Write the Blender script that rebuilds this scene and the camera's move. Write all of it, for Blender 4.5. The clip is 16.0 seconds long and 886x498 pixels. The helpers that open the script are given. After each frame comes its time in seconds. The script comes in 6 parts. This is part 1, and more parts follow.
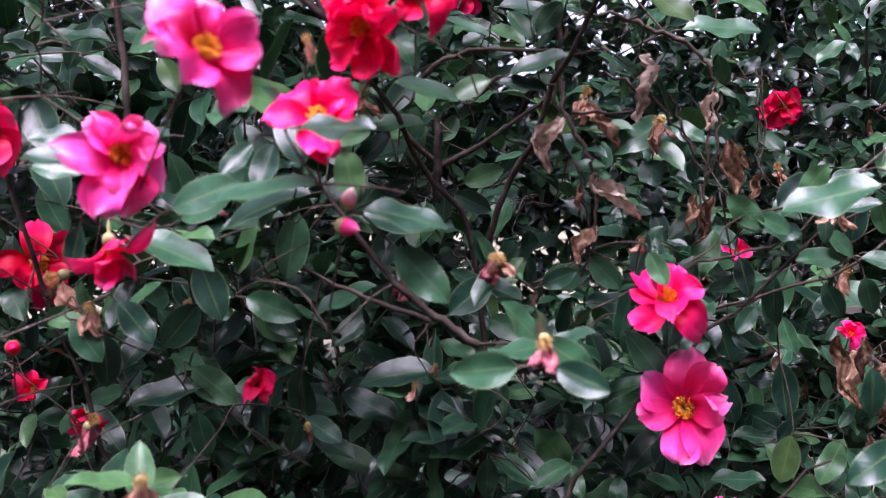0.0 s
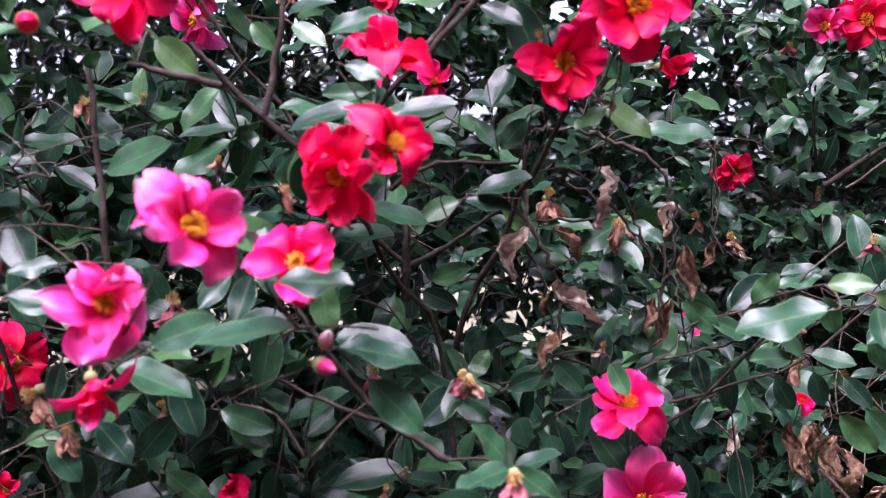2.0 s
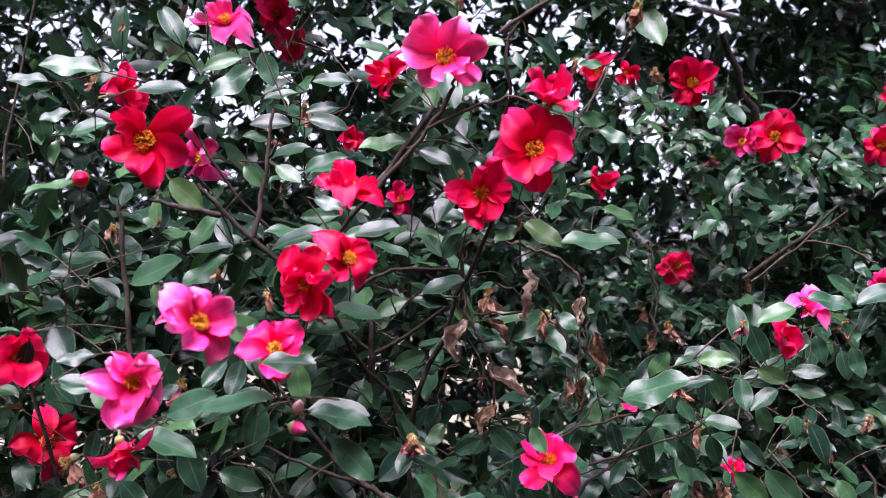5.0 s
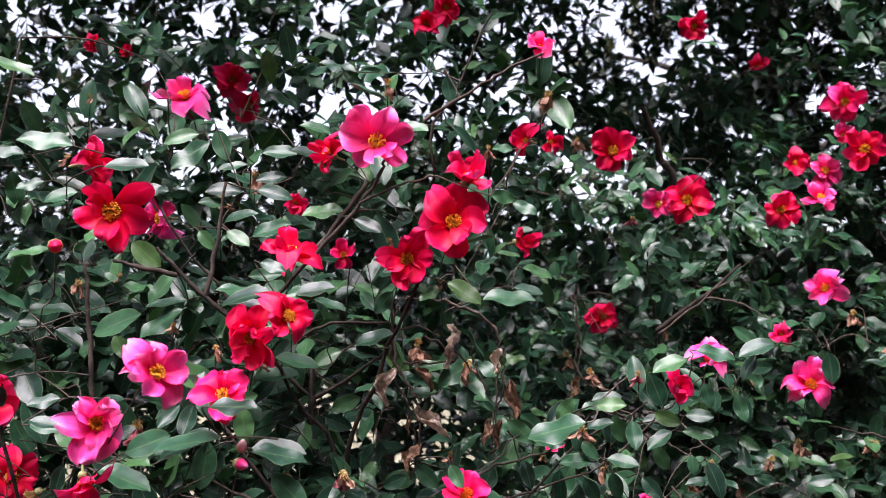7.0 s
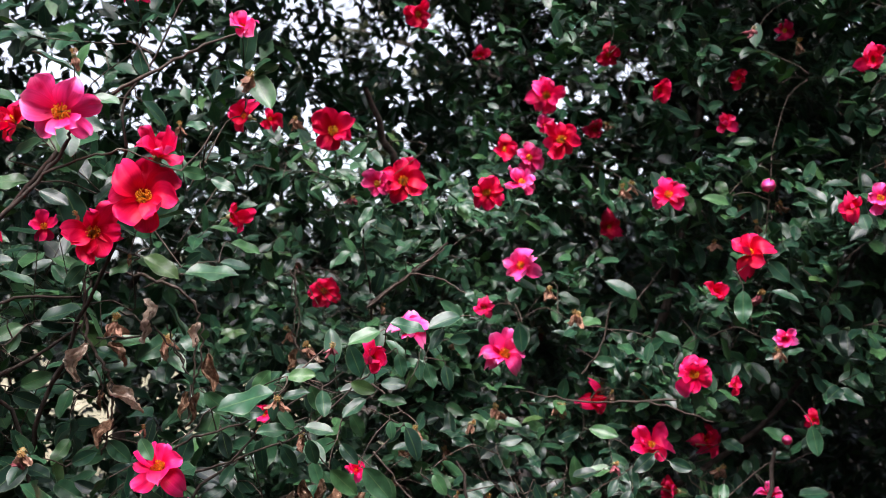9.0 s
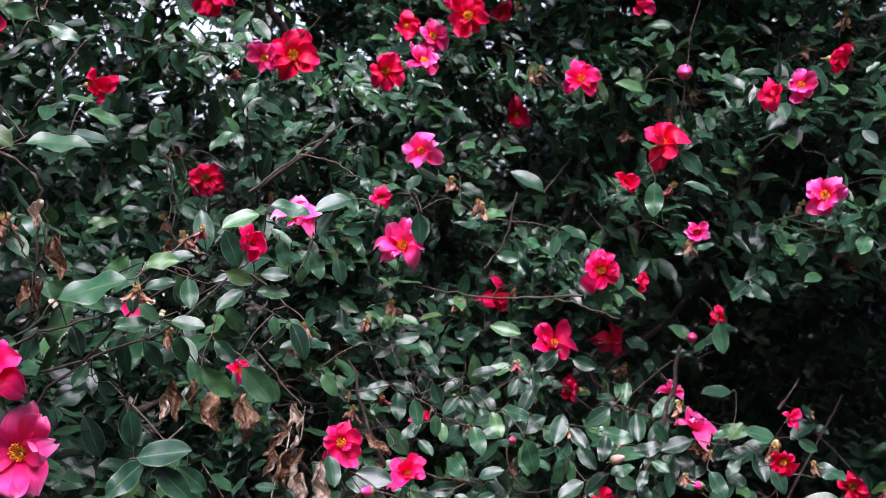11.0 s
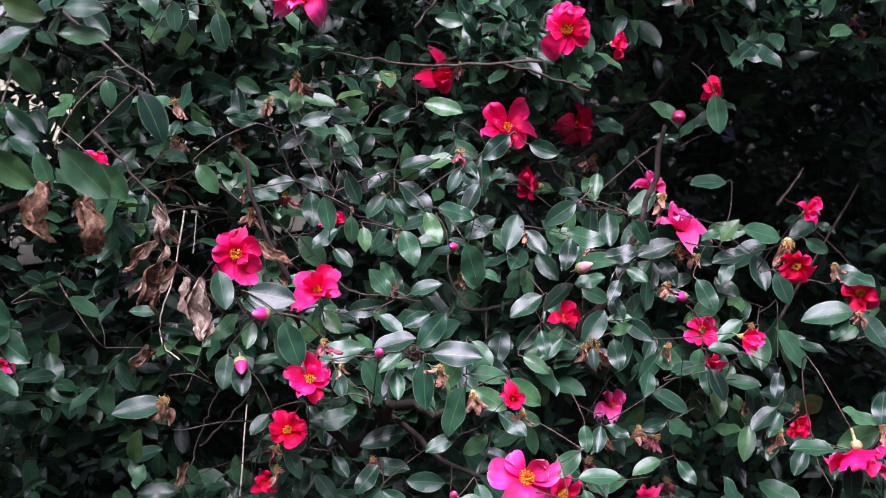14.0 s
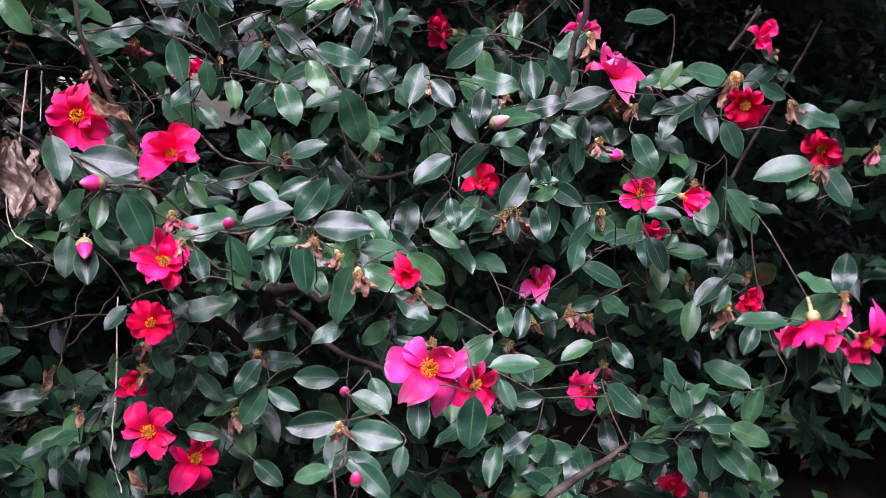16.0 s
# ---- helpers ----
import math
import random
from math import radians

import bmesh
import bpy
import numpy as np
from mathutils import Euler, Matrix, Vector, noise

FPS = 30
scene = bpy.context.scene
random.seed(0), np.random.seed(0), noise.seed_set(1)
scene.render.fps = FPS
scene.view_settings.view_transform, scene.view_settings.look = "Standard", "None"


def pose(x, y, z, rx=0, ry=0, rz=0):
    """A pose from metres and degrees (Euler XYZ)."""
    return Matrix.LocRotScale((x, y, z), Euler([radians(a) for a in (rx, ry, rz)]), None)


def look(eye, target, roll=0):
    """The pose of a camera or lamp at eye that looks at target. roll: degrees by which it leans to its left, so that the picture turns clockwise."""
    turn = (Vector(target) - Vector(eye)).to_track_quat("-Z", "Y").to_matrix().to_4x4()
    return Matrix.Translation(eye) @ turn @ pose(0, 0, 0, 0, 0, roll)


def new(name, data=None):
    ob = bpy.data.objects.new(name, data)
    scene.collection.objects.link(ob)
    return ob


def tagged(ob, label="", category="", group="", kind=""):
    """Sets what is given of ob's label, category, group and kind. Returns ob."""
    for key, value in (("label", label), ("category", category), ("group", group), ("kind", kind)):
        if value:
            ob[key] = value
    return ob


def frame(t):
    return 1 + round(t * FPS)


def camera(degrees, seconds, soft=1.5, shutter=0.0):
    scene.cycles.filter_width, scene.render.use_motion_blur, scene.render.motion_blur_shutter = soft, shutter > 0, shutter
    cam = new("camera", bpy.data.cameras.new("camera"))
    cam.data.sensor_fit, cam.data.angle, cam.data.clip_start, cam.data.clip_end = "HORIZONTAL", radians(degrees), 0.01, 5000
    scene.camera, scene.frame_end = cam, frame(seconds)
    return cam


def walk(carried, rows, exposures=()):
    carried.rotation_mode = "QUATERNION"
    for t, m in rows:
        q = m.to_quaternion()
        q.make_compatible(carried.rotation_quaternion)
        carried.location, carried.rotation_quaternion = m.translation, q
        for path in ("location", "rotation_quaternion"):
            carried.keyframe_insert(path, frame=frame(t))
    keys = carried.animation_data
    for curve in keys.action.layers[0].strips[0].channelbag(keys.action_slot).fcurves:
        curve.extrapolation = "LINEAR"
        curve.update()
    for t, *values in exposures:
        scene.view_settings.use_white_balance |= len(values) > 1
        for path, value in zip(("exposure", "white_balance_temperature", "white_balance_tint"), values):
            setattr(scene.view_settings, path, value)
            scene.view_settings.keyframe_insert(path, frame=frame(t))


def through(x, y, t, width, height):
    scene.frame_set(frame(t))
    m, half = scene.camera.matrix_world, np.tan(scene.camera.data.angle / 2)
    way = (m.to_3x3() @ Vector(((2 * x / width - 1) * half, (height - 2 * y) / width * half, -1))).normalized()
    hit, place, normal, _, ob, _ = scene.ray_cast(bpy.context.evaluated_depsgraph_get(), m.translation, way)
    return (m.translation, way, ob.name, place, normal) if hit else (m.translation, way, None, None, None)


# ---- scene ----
cam = camera(51.5, 16.0, soft=0.6)
METRES, EYE, TILT, LEAN, TURN = 1.25, 1.45, -3.0, 0.0, 0.0
ROWS = [
    (0.0, 0.0, 0.0, 0.0, 0.0, 0.0, 0.0),
    (0.5, -0.017, 0.0009, 0.0372, -1.56, -0.35, -0.55),
    (1.0, -0.0248, 0.0033, 0.0535, -1.73, -0.47, -0.13),
    (1.5, -0.0153, 0.0014, 0.0603, -2.05, -0.3, 0.05),
    (2.0, -0.0068, -0.0205, 0.0594, -2.56, 0.95, 0.35),
    (2.5, -0.012, -0.0502, 0.0595, -3.11, 2.27, 0.15),
    (3.0, -0.0064, -0.0829, 0.0536, -1.91, 3.43, 0.64),
    (3.5, 0.0066, -0.1028, 0.0546, -1.47, 3.87, 1.05),
    (4.0, 0.015, -0.128, 0.0509, -2.27, 5.01, 1.36),
    (6.5, 0.0388, -0.2435, 0.0518, -2.37, 8.89, 1.64),
    (7.0, 0.043, -0.2734, 0.0525, -5.1, 9.41, 1.26),
    (7.5, 0.0476, -0.2916, 0.054, -7.99, 9.43, 1.43),
    (8.0, 0.0683, -0.3125, 0.0539, -11.61, 9.19, 2.23),
    (8.5, 0.0841, -0.3269, 0.0526, -16.62, 8.35, 2.46),
    (9.0, 0.0914, -0.3169, 0.0482, -20.04, 7.33, 2.44),
    (9.5, 0.107, -0.2966, 0.045, -22.69, 5.92, 2.42),
    (12.0, 0.1673, -0.1429, 0.0175, -26.34, -2.65, 1.21),
    (12.5, 0.1927, -0.0933, 0.0075, -24.62, -4.93, 1.88),
    (13.0, 0.2284, -0.0677, -0.0002, -25.37, -6.5, 2.47),
    (13.5, 0.2687, -0.0533, -0.0106, -27.46, -8.08, 3.0),
    (14.0, 0.2929, -0.0102, -0.0265, -28.24, -10.21, 2.91),
    (14.5, 0.3237, 0.031, -0.0411, -26.75, -12.48, 3.54),
    (15.0, 0.3577, 0.0623, -0.0576, -27.44, -14.43, 3.96),
    (15.5, 0.3925, 0.0772, -0.0736, -29.18, -16.3, 4.07),
    (16.0, 0.4108, 0.077, -0.0897, -30.58, -16.91, 4.12),
]
walk(cam, [(t, pose(0, 0, EYE, TILT, LEAN, TURN) @ pose(METRES * x, METRES * y, METRES * z, 90 + pitch, roll, yaw)) for t, x, y, z, yaw, pitch, roll in ROWS], [(0.0, 1.0, 6000, 38), (4.0, 0.88, 6050, 37), (6.5, 0.76, 6400, 26), (9.5, 0.70, 6550, 18), (12.0, 0.82, 5950, 33), (16.0, 0.66, 5950, 35)])
cam.data.dof.use_dof, cam.data.dof.focus_distance, cam.data.dof.aperture_fstop = True, 1.08, 8.5

# ---- world and light: a bright overcast day ----
world = bpy.data.worlds.new("sky")
scene.world = world
world.use_nodes = True
wn = world.node_tree
sky = wn.nodes.new("ShaderNodeTexSky")
sky.sky_type, sky.sun_disc = "NISHITA", False
sky.sun_elevation, sky.sun_rotation = radians(70), radians(200)
sky.dust_density, sky.air_density = 1.5, 1.0
haze = wn.nodes.new("ShaderNodeHueSaturation")
haze.inputs["Saturation"].default_value = 0.5
wn.links.new(sky.outputs[0], haze.inputs["Color"])
# an overcast sky is brightest overhead
way = wn.nodes.new("ShaderNodeTexCoord")
height = wn.nodes.new("ShaderNodeSeparateXYZ")
wn.links.new(way.outputs["Generated"], height.inputs[0])
cloud = wn.nodes.new("ShaderNodeFloatCurve")
for x, y in ((0.1, 0.20), (0.2, 0.38), (0.3, 0.40), (0.6, 0.28), (0.8, 0.66), (0.92, 1.0)):
    cloud.mapping.curves[0].points.new(x, y)
cloud.mapping.curves[0].points[0].location = (0.0, 0.02)
cloud.mapping.update()
wn.links.new(height.outputs[2], cloud.inputs["Value"])
veil = wn.nodes.new("ShaderNodeVectorMath")
veil.operation = "SCALE"
wn.links.new(haze.outputs[0], veil.inputs[0])
wn.links.new(cloud.outputs[0], veil.inputs["Scale"])
wn.links.new(veil.outputs[0], wn.nodes["Background"].inputs[0])
wn.nodes["Background"].inputs[1].default_value = 0.72

sun = new("sun", bpy.data.lights.new("sun", "SUN"))
sun.data.energy, sun.data.angle, sun.data.color = 5.0, radians(46), (1.0, 0.98, 0.97)
sun.matrix_world = look((-1.1, -2.0, 9.0), (0.3, 0.9, 1.3))


# ---- materials ----
def material(name, build):
    m = bpy.data.materials.new(name)
    m.use_nodes = True
    nt = m.node_tree
    bsdf = nt.nodes["Principled BSDF"]
    build(nt, bsdf)
    return m


def node(nt, kind, **props):
    n = nt.nodes.new(kind)
    for k, v in props.items():
        n.inputs[k].default_value = v
    return n


def ramp(nt, source, stops):
    r = nt.nodes.new("ShaderNodeValToRGB")
    els = r.color_ramp.elements
    while len(els) < len(stops):
        els.new(0.5)
    for e, (pos, col) in zip(els, stops):
        e.position, e.color = pos, (*col, 1.0)
    nt.links.new(source, r.inputs[0])
    return r.outputs[0]


def maths(nt, op, a, b=None):
    n = nt.nodes.new("ShaderNodeMath")
    n.operation = op
    for i, v in enumerate((a, b)):
        if v is None:
            continue
        if isinstance(v, (int, float)):
            n.inputs[i].default_value = v
        else:
            nt.links.new(v, n.inputs[i])
    return n.outputs[0]


def mixed(nt, fac, a, b, blend="MIX"):
    n = nt.nodes.new("ShaderNodeMix")
    n.data_type, n.blend_type = "RGBA", blend
    for i, v in ((0, fac), (6, a), (7, b)):
        if isinstance(v, (int, float)):
            n.inputs[i].default_value = v
        elif isinstance(v, tuple):
            n.inputs[i].default_value = (*v, 1.0)
        else:
            nt.links.new(v, n.inputs[i])
    return n.outputs[2]


def any_random(nt):
    """A random number for each leaf or petal, joined or single."""
    a = nt.nodes.new("ShaderNodeNewGeometry").outputs["Random Per Island"]
    b = nt.nodes.new("ShaderNodeObjectInfo").outputs["Random"]
    return maths(nt, "FRACT", maths(nt, "ADD", a, b))


def position_noise(nt, scale, detail=3.0):
    g = nt.nodes.new("ShaderNodeNewGeometry")
    n = node(nt, "ShaderNodeTexNoise", Scale=scale, Detail=detail)
    nt.links.new(g.outputs["Position"], n.inputs["Vector"])
    return n.outputs[0]


def bump(nt, bsdf, height, strength, distance):
    b = node(nt, "ShaderNodeBump", Strength=strength, Distance=distance)
    nt.links.new(height, b.inputs["Height"])
    nt.links.new(b.outputs[0], bsdf.inputs["Normal"])


def see_through(nt, bsdf, colour, share):
    """Lets a share of the light through a thin leaf or petal."""
    t = nt.nodes.new("ShaderNodeBsdfTranslucent")
    if isinstance(colour, tuple):
        t.inputs[0].default_value = (*colour, 1.0)
    else:
        nt.links.new(colour, t.inputs[0])
    mx = nt.nodes.new("ShaderNodeMixShader")
    mx.inputs[0].default_value = share
    nt.links.new(bsdf.outputs[0], mx.inputs[1])
    nt.links.new(t.outputs[0], mx.inputs[2])
    nt.links.new(mx.outputs[0], nt.nodes["Material Output"].inputs[0])


def leaf_material(name, stops, rough):
    def build(nt, bsdf):
        r = any_random(nt)
        base = ramp(nt, r, stops)
        uv = nt.nodes.new("ShaderNodeUVMap")
        sep = nt.nodes.new("ShaderNodeSeparateXYZ")
        nt.links.new(uv.outputs[0], sep.inputs[0])
        across = maths(nt, "ABSOLUTE", maths(nt, "SUBTRACT", sep.outputs[1], 0.5))
        rib = maths(nt, "LESS_THAN", across, 0.022)
        rim_lit_margin = maths(nt, "GREATER_THAN", across, 0.455)
        slant = maths(nt, "SUBTRACT", sep.outputs[0], maths(nt, "MULTIPLY", across, 0.45))
        veins = maths(nt, "SINE", maths(nt, "MULTIPLY", slant, 58.0))
        mottle = ramp(nt, position_noise(nt, 90.0), [(0.3, (0.7, 0.7, 0.7)), (0.7, (1.25, 1.25, 1.2))])
        col = mixed(nt, 1.0, base, mottle, "MULTIPLY")
        specks = maths(nt, "GREATER_THAN", position_noise(nt, 420.0, 1.0), 0.76)
        col = mixed(nt, maths(nt, "MULTIPLY", specks, 0.6), col, (0.09, 0.06, 0.03))
        col = mixed(nt, maths(nt, "MULTIPLY", rib, 0.4), col, (0.14, 0.20, 0.07))
        # pale thin leaf edge, with bright rim light put into its colour
        col = mixed(nt, maths(nt, "MULTIPLY", rim_lit_margin, 0.45), col, (0.12, 0.17, 0.09))
        nt.links.new(col, bsdf.inputs["Base Color"])
        bsdf.inputs["Roughness"].default_value = rough
        bsdf.inputs["Specular IOR Level"].default_value = 0.4
        nt.links.new(ramp(nt, position_noise(nt, 130.0), [(0.3, (rough - 0.03,) * 3), (0.7, (rough + 0.05,) * 3)]), bsdf.inputs["Roughness"])
        h = maths(nt, "ADD", maths(nt, "MULTIPLY", veins, 0.16), maths(nt, "MULTIPLY", rib, -2.0))
        h = maths(nt, "ADD", h, maths(nt, "MULTIPLY", position_noise(nt, 60.0, 2.0), 5.0))
        bump(nt, bsdf, h, 0.2, 0.0006)
        see_through(nt, bsdf, mixed(nt, 1.0, col, (2.2, 2.6, 1.0), "MULTIPLY"), 0.03)
    return material(name, build)


LEAF = leaf_material("camellia_leaf", [(0.0, (0.004, 0.020, 0.013)), (0.45, (0.012, 0.052, 0.029)), (0.8, (0.026, 0.090, 0.041)), (0.985, (0.046, 0.125, 0.043)), (1.0, (0.05, 0.10, 0.03))], 0.34)
FAR_LEAF = leaf_material("woodland_leaf", [(0.0, (0.012, 0.024, 0.014)), (0.6, (0.03, 0.045, 0.02)), (1.0, (0.08, 0.08, 0.03))], 0.5)


def petal_material(name, inner, outer, throat, rim):
    def build(nt, bsdf):
        uv = nt.nodes.new("ShaderNodeUVMap")
        sep = nt.nodes.new("ShaderNodeSeparateXYZ")
        nt.links.new(uv.outputs[0], sep.inputs[0])
        base = ramp(nt, sep.outputs[0], [(0.0, throat), (0.35, inner), (0.82, outer), (1.0, rim)])
        r = any_random(nt)
        base = mixed(nt, 1.0, base, ramp(nt, r, [(0.0, (0.86, 0.75, 0.7)), (1.0, (1.1, 1.2, 1.3))]), "MULTIPLY")
        streak = node(nt, "ShaderNodeTexNoise", Scale=1.0, Detail=2.0)
        mp = nt.nodes.new("ShaderNodeMapping")
        mp.inputs["Scale"].default_value = (1.6, 14.0, 1.0)
        nt.links.new(uv.outputs[0], mp.inputs[0])
        nt.links.new(mp.outputs[0], streak.inputs["Vector"])
        base = mixed(nt, 1.0, base, ramp(nt, streak.outputs[0], [(0.3, (0.92, 0.8, 0.82)), (0.7, (1.05, 1.2, 1.15))]), "MULTIPLY")
        nt.links.new(base, bsdf.inputs["Base Color"])
        bsdf.inputs["Roughness"].default_value = 0.5
        bsdf.inputs["Specular IOR Level"].default_value = 0.2
        bump(nt, bsdf, streak.outputs[0], 0.35, 0.0012)
        see_through(nt, bsdf, base, 0.2)
    return material(name, build)


PETALS = {
    "red": petal_material("red_petal", (0.76, 0.002, 0.035), (0.84, 0.006, 0.08), (0.42, 0.001, 0.012), (0.9, 0.02, 0.14)),
    "rose": petal_material("rose_petal", (0.88, 0.004, 0.09), (0.95, 0.018, 0.165), (0.6, 0.002, 0.02), (0.97, 0.08, 0.28)),
    "pink": petal_material("pink_petal", (0.93, 0.02, 0.19), (0.97, 0.075, 0.34), (0.75, 0.004, 0.05), (0.98, 0.26, 0.52)),
    "pale": petal_material("pale_petal", (0.85, 0.30, 0.38), (0.88, 0.5, 0.5), (0.7, 0.1, 0.15), (0.9, 0.6, 0.6)),
}


def plain(name, stops, scale, rough, height=0.0, spec=0.3, through=0.0):
    def build(nt, bsdf):
        f = position_noise(nt, scale, 4.0)
        r = any_random(nt)
        col = ramp(nt, f, stops)
        col = mixed(nt, 1.0, col, ramp(nt, r, [(0.0, (0.75, 0.75, 0.75)), (1.0, (1.2, 1.2, 1.2))]), "MULTIPLY")
        nt.links.new(col, bsdf.inputs["Base Color"])
        bsdf.inputs["Roughness"].default_value = rough
        bsdf.inputs["Specular IOR Level"].default_value = spec
        if height:
            bump(nt, bsdf, position_noise(nt, scale * 3, 5.0), 0.8, height)
        if through:
            see_through(nt, bsdf, col, through)
    return material(name, build)


ANTHER = plain("yellow_anther", [(0.3, (0.72, 0.27, 0.015)), (0.7, (0.9, 0.47, 0.04))], 300, 0.7)
DRY_ANTHER = plain("dry_anther", [(0.3, (0.34, 0.18, 0.05)), (0.7, (0.66, 0.42, 0.16))], 300, 0.8)
TAN = plain("withered_tan_petal", [(0.25, (0.16, 0.06, 0.045)), (0.55, (0.46, 0.25, 0.17)), (0.8, (0.72, 0.52, 0.40))], 140, 0.8, 0.0015, 0.2, 0.2)
PUCE = plain("withered_pink_petal", [(0.25, (0.16, 0.04, 0.05)), (0.55, (0.45, 0.12, 0.15)), (0.8, (0.68, 0.34, 0.32))], 140, 0.8, 0.0015, 0.2, 0.2)
SCALES = plain("green_bud_scale", [(0.3, (0.16, 0.17, 0.06)), (0.7, (0.42, 0.36, 0.18))], 220, 0.55)
BARK = plain("grey_brown_bark", [(0.25, (0.018, 0.013, 0.011)), (0.55, (0.05, 0.038, 0.032)), (0.8, (0.12, 0.10, 0.085))], 60, 0.85, 0.002, 0.15)
TWIG = plain("pale_twig_bark", [(0.25, (0.03, 0.021, 0.017)), (0.6, (0.08, 0.06, 0.048)), (0.8, (0.22, 0.19, 0.16))], 90, 0.8, 0.001, 0.2)
DEAD = plain("dead_leaf", [(0.25, (0.07, 0.036, 0.022)), (0.5, (0.25, 0.14, 0.085)), (0.75, (0.52, 0.35, 0.24))], 170, 0.8, 0.002, 0.2, 0.15)
PALE_DEAD = plain("bleached_dead_leaf", [(0.25, (0.24, 0.16, 0.11)), (0.5, (0.52, 0.39, 0.30)), (0.75, (0.78, 0.67, 0.57))], 150, 0.8, 0.002, 0.2, 0.15)
STRAW = plain("straw_stalk", [(0.3, (0.45, 0.38, 0.27)), (0.7, (0.70, 0.62, 0.48))], 80, 0.7, 0.0005)
# near-black ground colour: the shade under the shrubs is put into it
GROUND = plain("shade_darkened_soil", [(0.25, (0.006, 0.005, 0.004)), (0.5, (0.014, 0.011, 0.008)), (0.75, (0.04, 0.032, 0.022))], 2.6, 0.95, 0.02, 0.1)


LAWN = plain("pale_dry_lawn", [(0.2, (0.06, 0.058, 0.035)), (0.5, (0.13, 0.12, 0.075)), (0.8, (0.24, 0.215, 0.15))], 1.1, 0.95, 0.02, 0.1)


# ---- mesh helpers ----
rng = np.random.default_rng(7)


def unit(v):
    v = np.asarray(v, float)
    return v / np.maximum(np.linalg.norm(v, axis=-1, keepdims=True), 1e-9)


def mesh_from(name, verts, faces, mat, uvs=None):
    """A smooth mesh from arrays: verts (n, 3), faces (m, 4 or 3), uvs (n, 2)."""
    verts, faces = np.asarray(verts, np.float32), np.asarray(faces, np.int32)
    me = bpy.data.meshes.new(name)
    k = faces.shape[1]
    me.vertices.add(len(verts))
    me.vertices.foreach_set("co", verts.ravel())
    me.loops.add(faces.size)
    me.loops.foreach_set("vertex_index", faces.ravel())
    me.polygons.add(len(faces))
    me.polygons.foreach_set("loop_start", np.arange(0, faces.size, k, dtype=np.int32))
    me.polygons.foreach_set("use_smooth", np.ones(len(faces), bool))
    if uvs is not None:
        layer = me.uv_layers.new(name="UVMap")
        layer.data.foreach_set("uv", np.asarray(uvs, np.float32)[faces.ravel()].ravel())
    me.update(calc_edges=True)
    me.validate()
    me.materials.append(mat)
    return me


def part(name, me, parent, m=None, label=""):
    """A mesh as one part of a thing, at the pose m in the world, or in its parent's space under another part."""
    ob = new(name, me)
    ob.parent = parent
    if parent.type == "EMPTY":
        ob.matrix_parent_inverse = Matrix.Translation(-parent.location)
    if m is not None:
        ob.matrix_basis = m
    return tagged(ob, label)


def thing(name, base, label, category, group="", kind=""):
    ob = new(name)
    ob.location = base
    ob.empty_display_size = 0.1
    return tagged(ob, label, category, group, kind)


def joined(shapes):
    """Several (verts, faces) or (verts, faces, uvs) as one."""
    vs, fs, us, n = [], [], [], 0
    for s in shapes:
        vs.append(s[0])
        fs.append(np.asarray(s[1]) + n)
        us.append(s[2] if len(s) > 2 else np.zeros((len(s[0]), 2)))
        n += len(s[0])
    return np.concatenate(vs), np.concatenate(fs), np.concatenate(us)


def grid_faces(rows, cols):
    i = np.arange(rows - 1)[:, None] * cols + np.arange(cols - 1)[None, :]
    i = i.ravel()
    return np.stack([i, i + 1, i + cols + 1, i + cols], 1)


def tube(points, r0, r1, sides=6, wobble=0.0):
    """A tapered tube along points, as verts and faces."""
    p = np.asarray(points, float)
    n = len(p)
    t = unit(np.gradient(p, axis=0))
    ref = np.array([0.31, 0.17, 0.93]) if abs(t[:, 2]).mean() < 0.8 else np.array([0.93, 0.31, 0.17])
    a = unit(np.cross(t, ref))
    b = np.cross(t, a)
    r = np.linspace(r0, r1, n)
    if wobble:
        r = r * (1 + wobble * rng.normal(size=n))
    ang = np.arange(sides) * 2 * math.pi / sides
    v = p[:, None] + r[:, None, None] * (np.cos(ang)[None, :, None] * a[:, None] + np.sin(ang)[None, :, None] * b[:, None])
    f = []
    for j in range(sides):
        k = (j + 1) % sides
        i = np.arange(n - 1) * sides
        f.append(np.stack([i + j, i + k, i + sides + k, i + sides + j], 1))
    return v.reshape(-1, 3), np.concatenate(f)


def smooth_line(points, steps=5, jitter=0.0):
    """A Catmull-Rom curve through the points."""
    p = np.asarray(points, float)
    q = np.vstack([2 * p[0] - p[1], p, 2 * p[-1] - p[-2]])
    out = []
    for i in range(1, len(q) - 2):
        for s in np.arange(steps) / steps:
            a, b, c, d = q[i - 1], q[i], q[i + 1], q[i + 2]
            out.append(0.5 * (2 * b + (c - a) * s + (2 * a - 5 * b + 4 * c - d) * s * s + (3 * b - a - 3 * c + d) * s ** 3))
    out.append(p[-1])
    out = np.array(out)
    if jitter:
        out[1:-1] += rng.normal(size=(len(out) - 2, 3)) * jitter
    return out


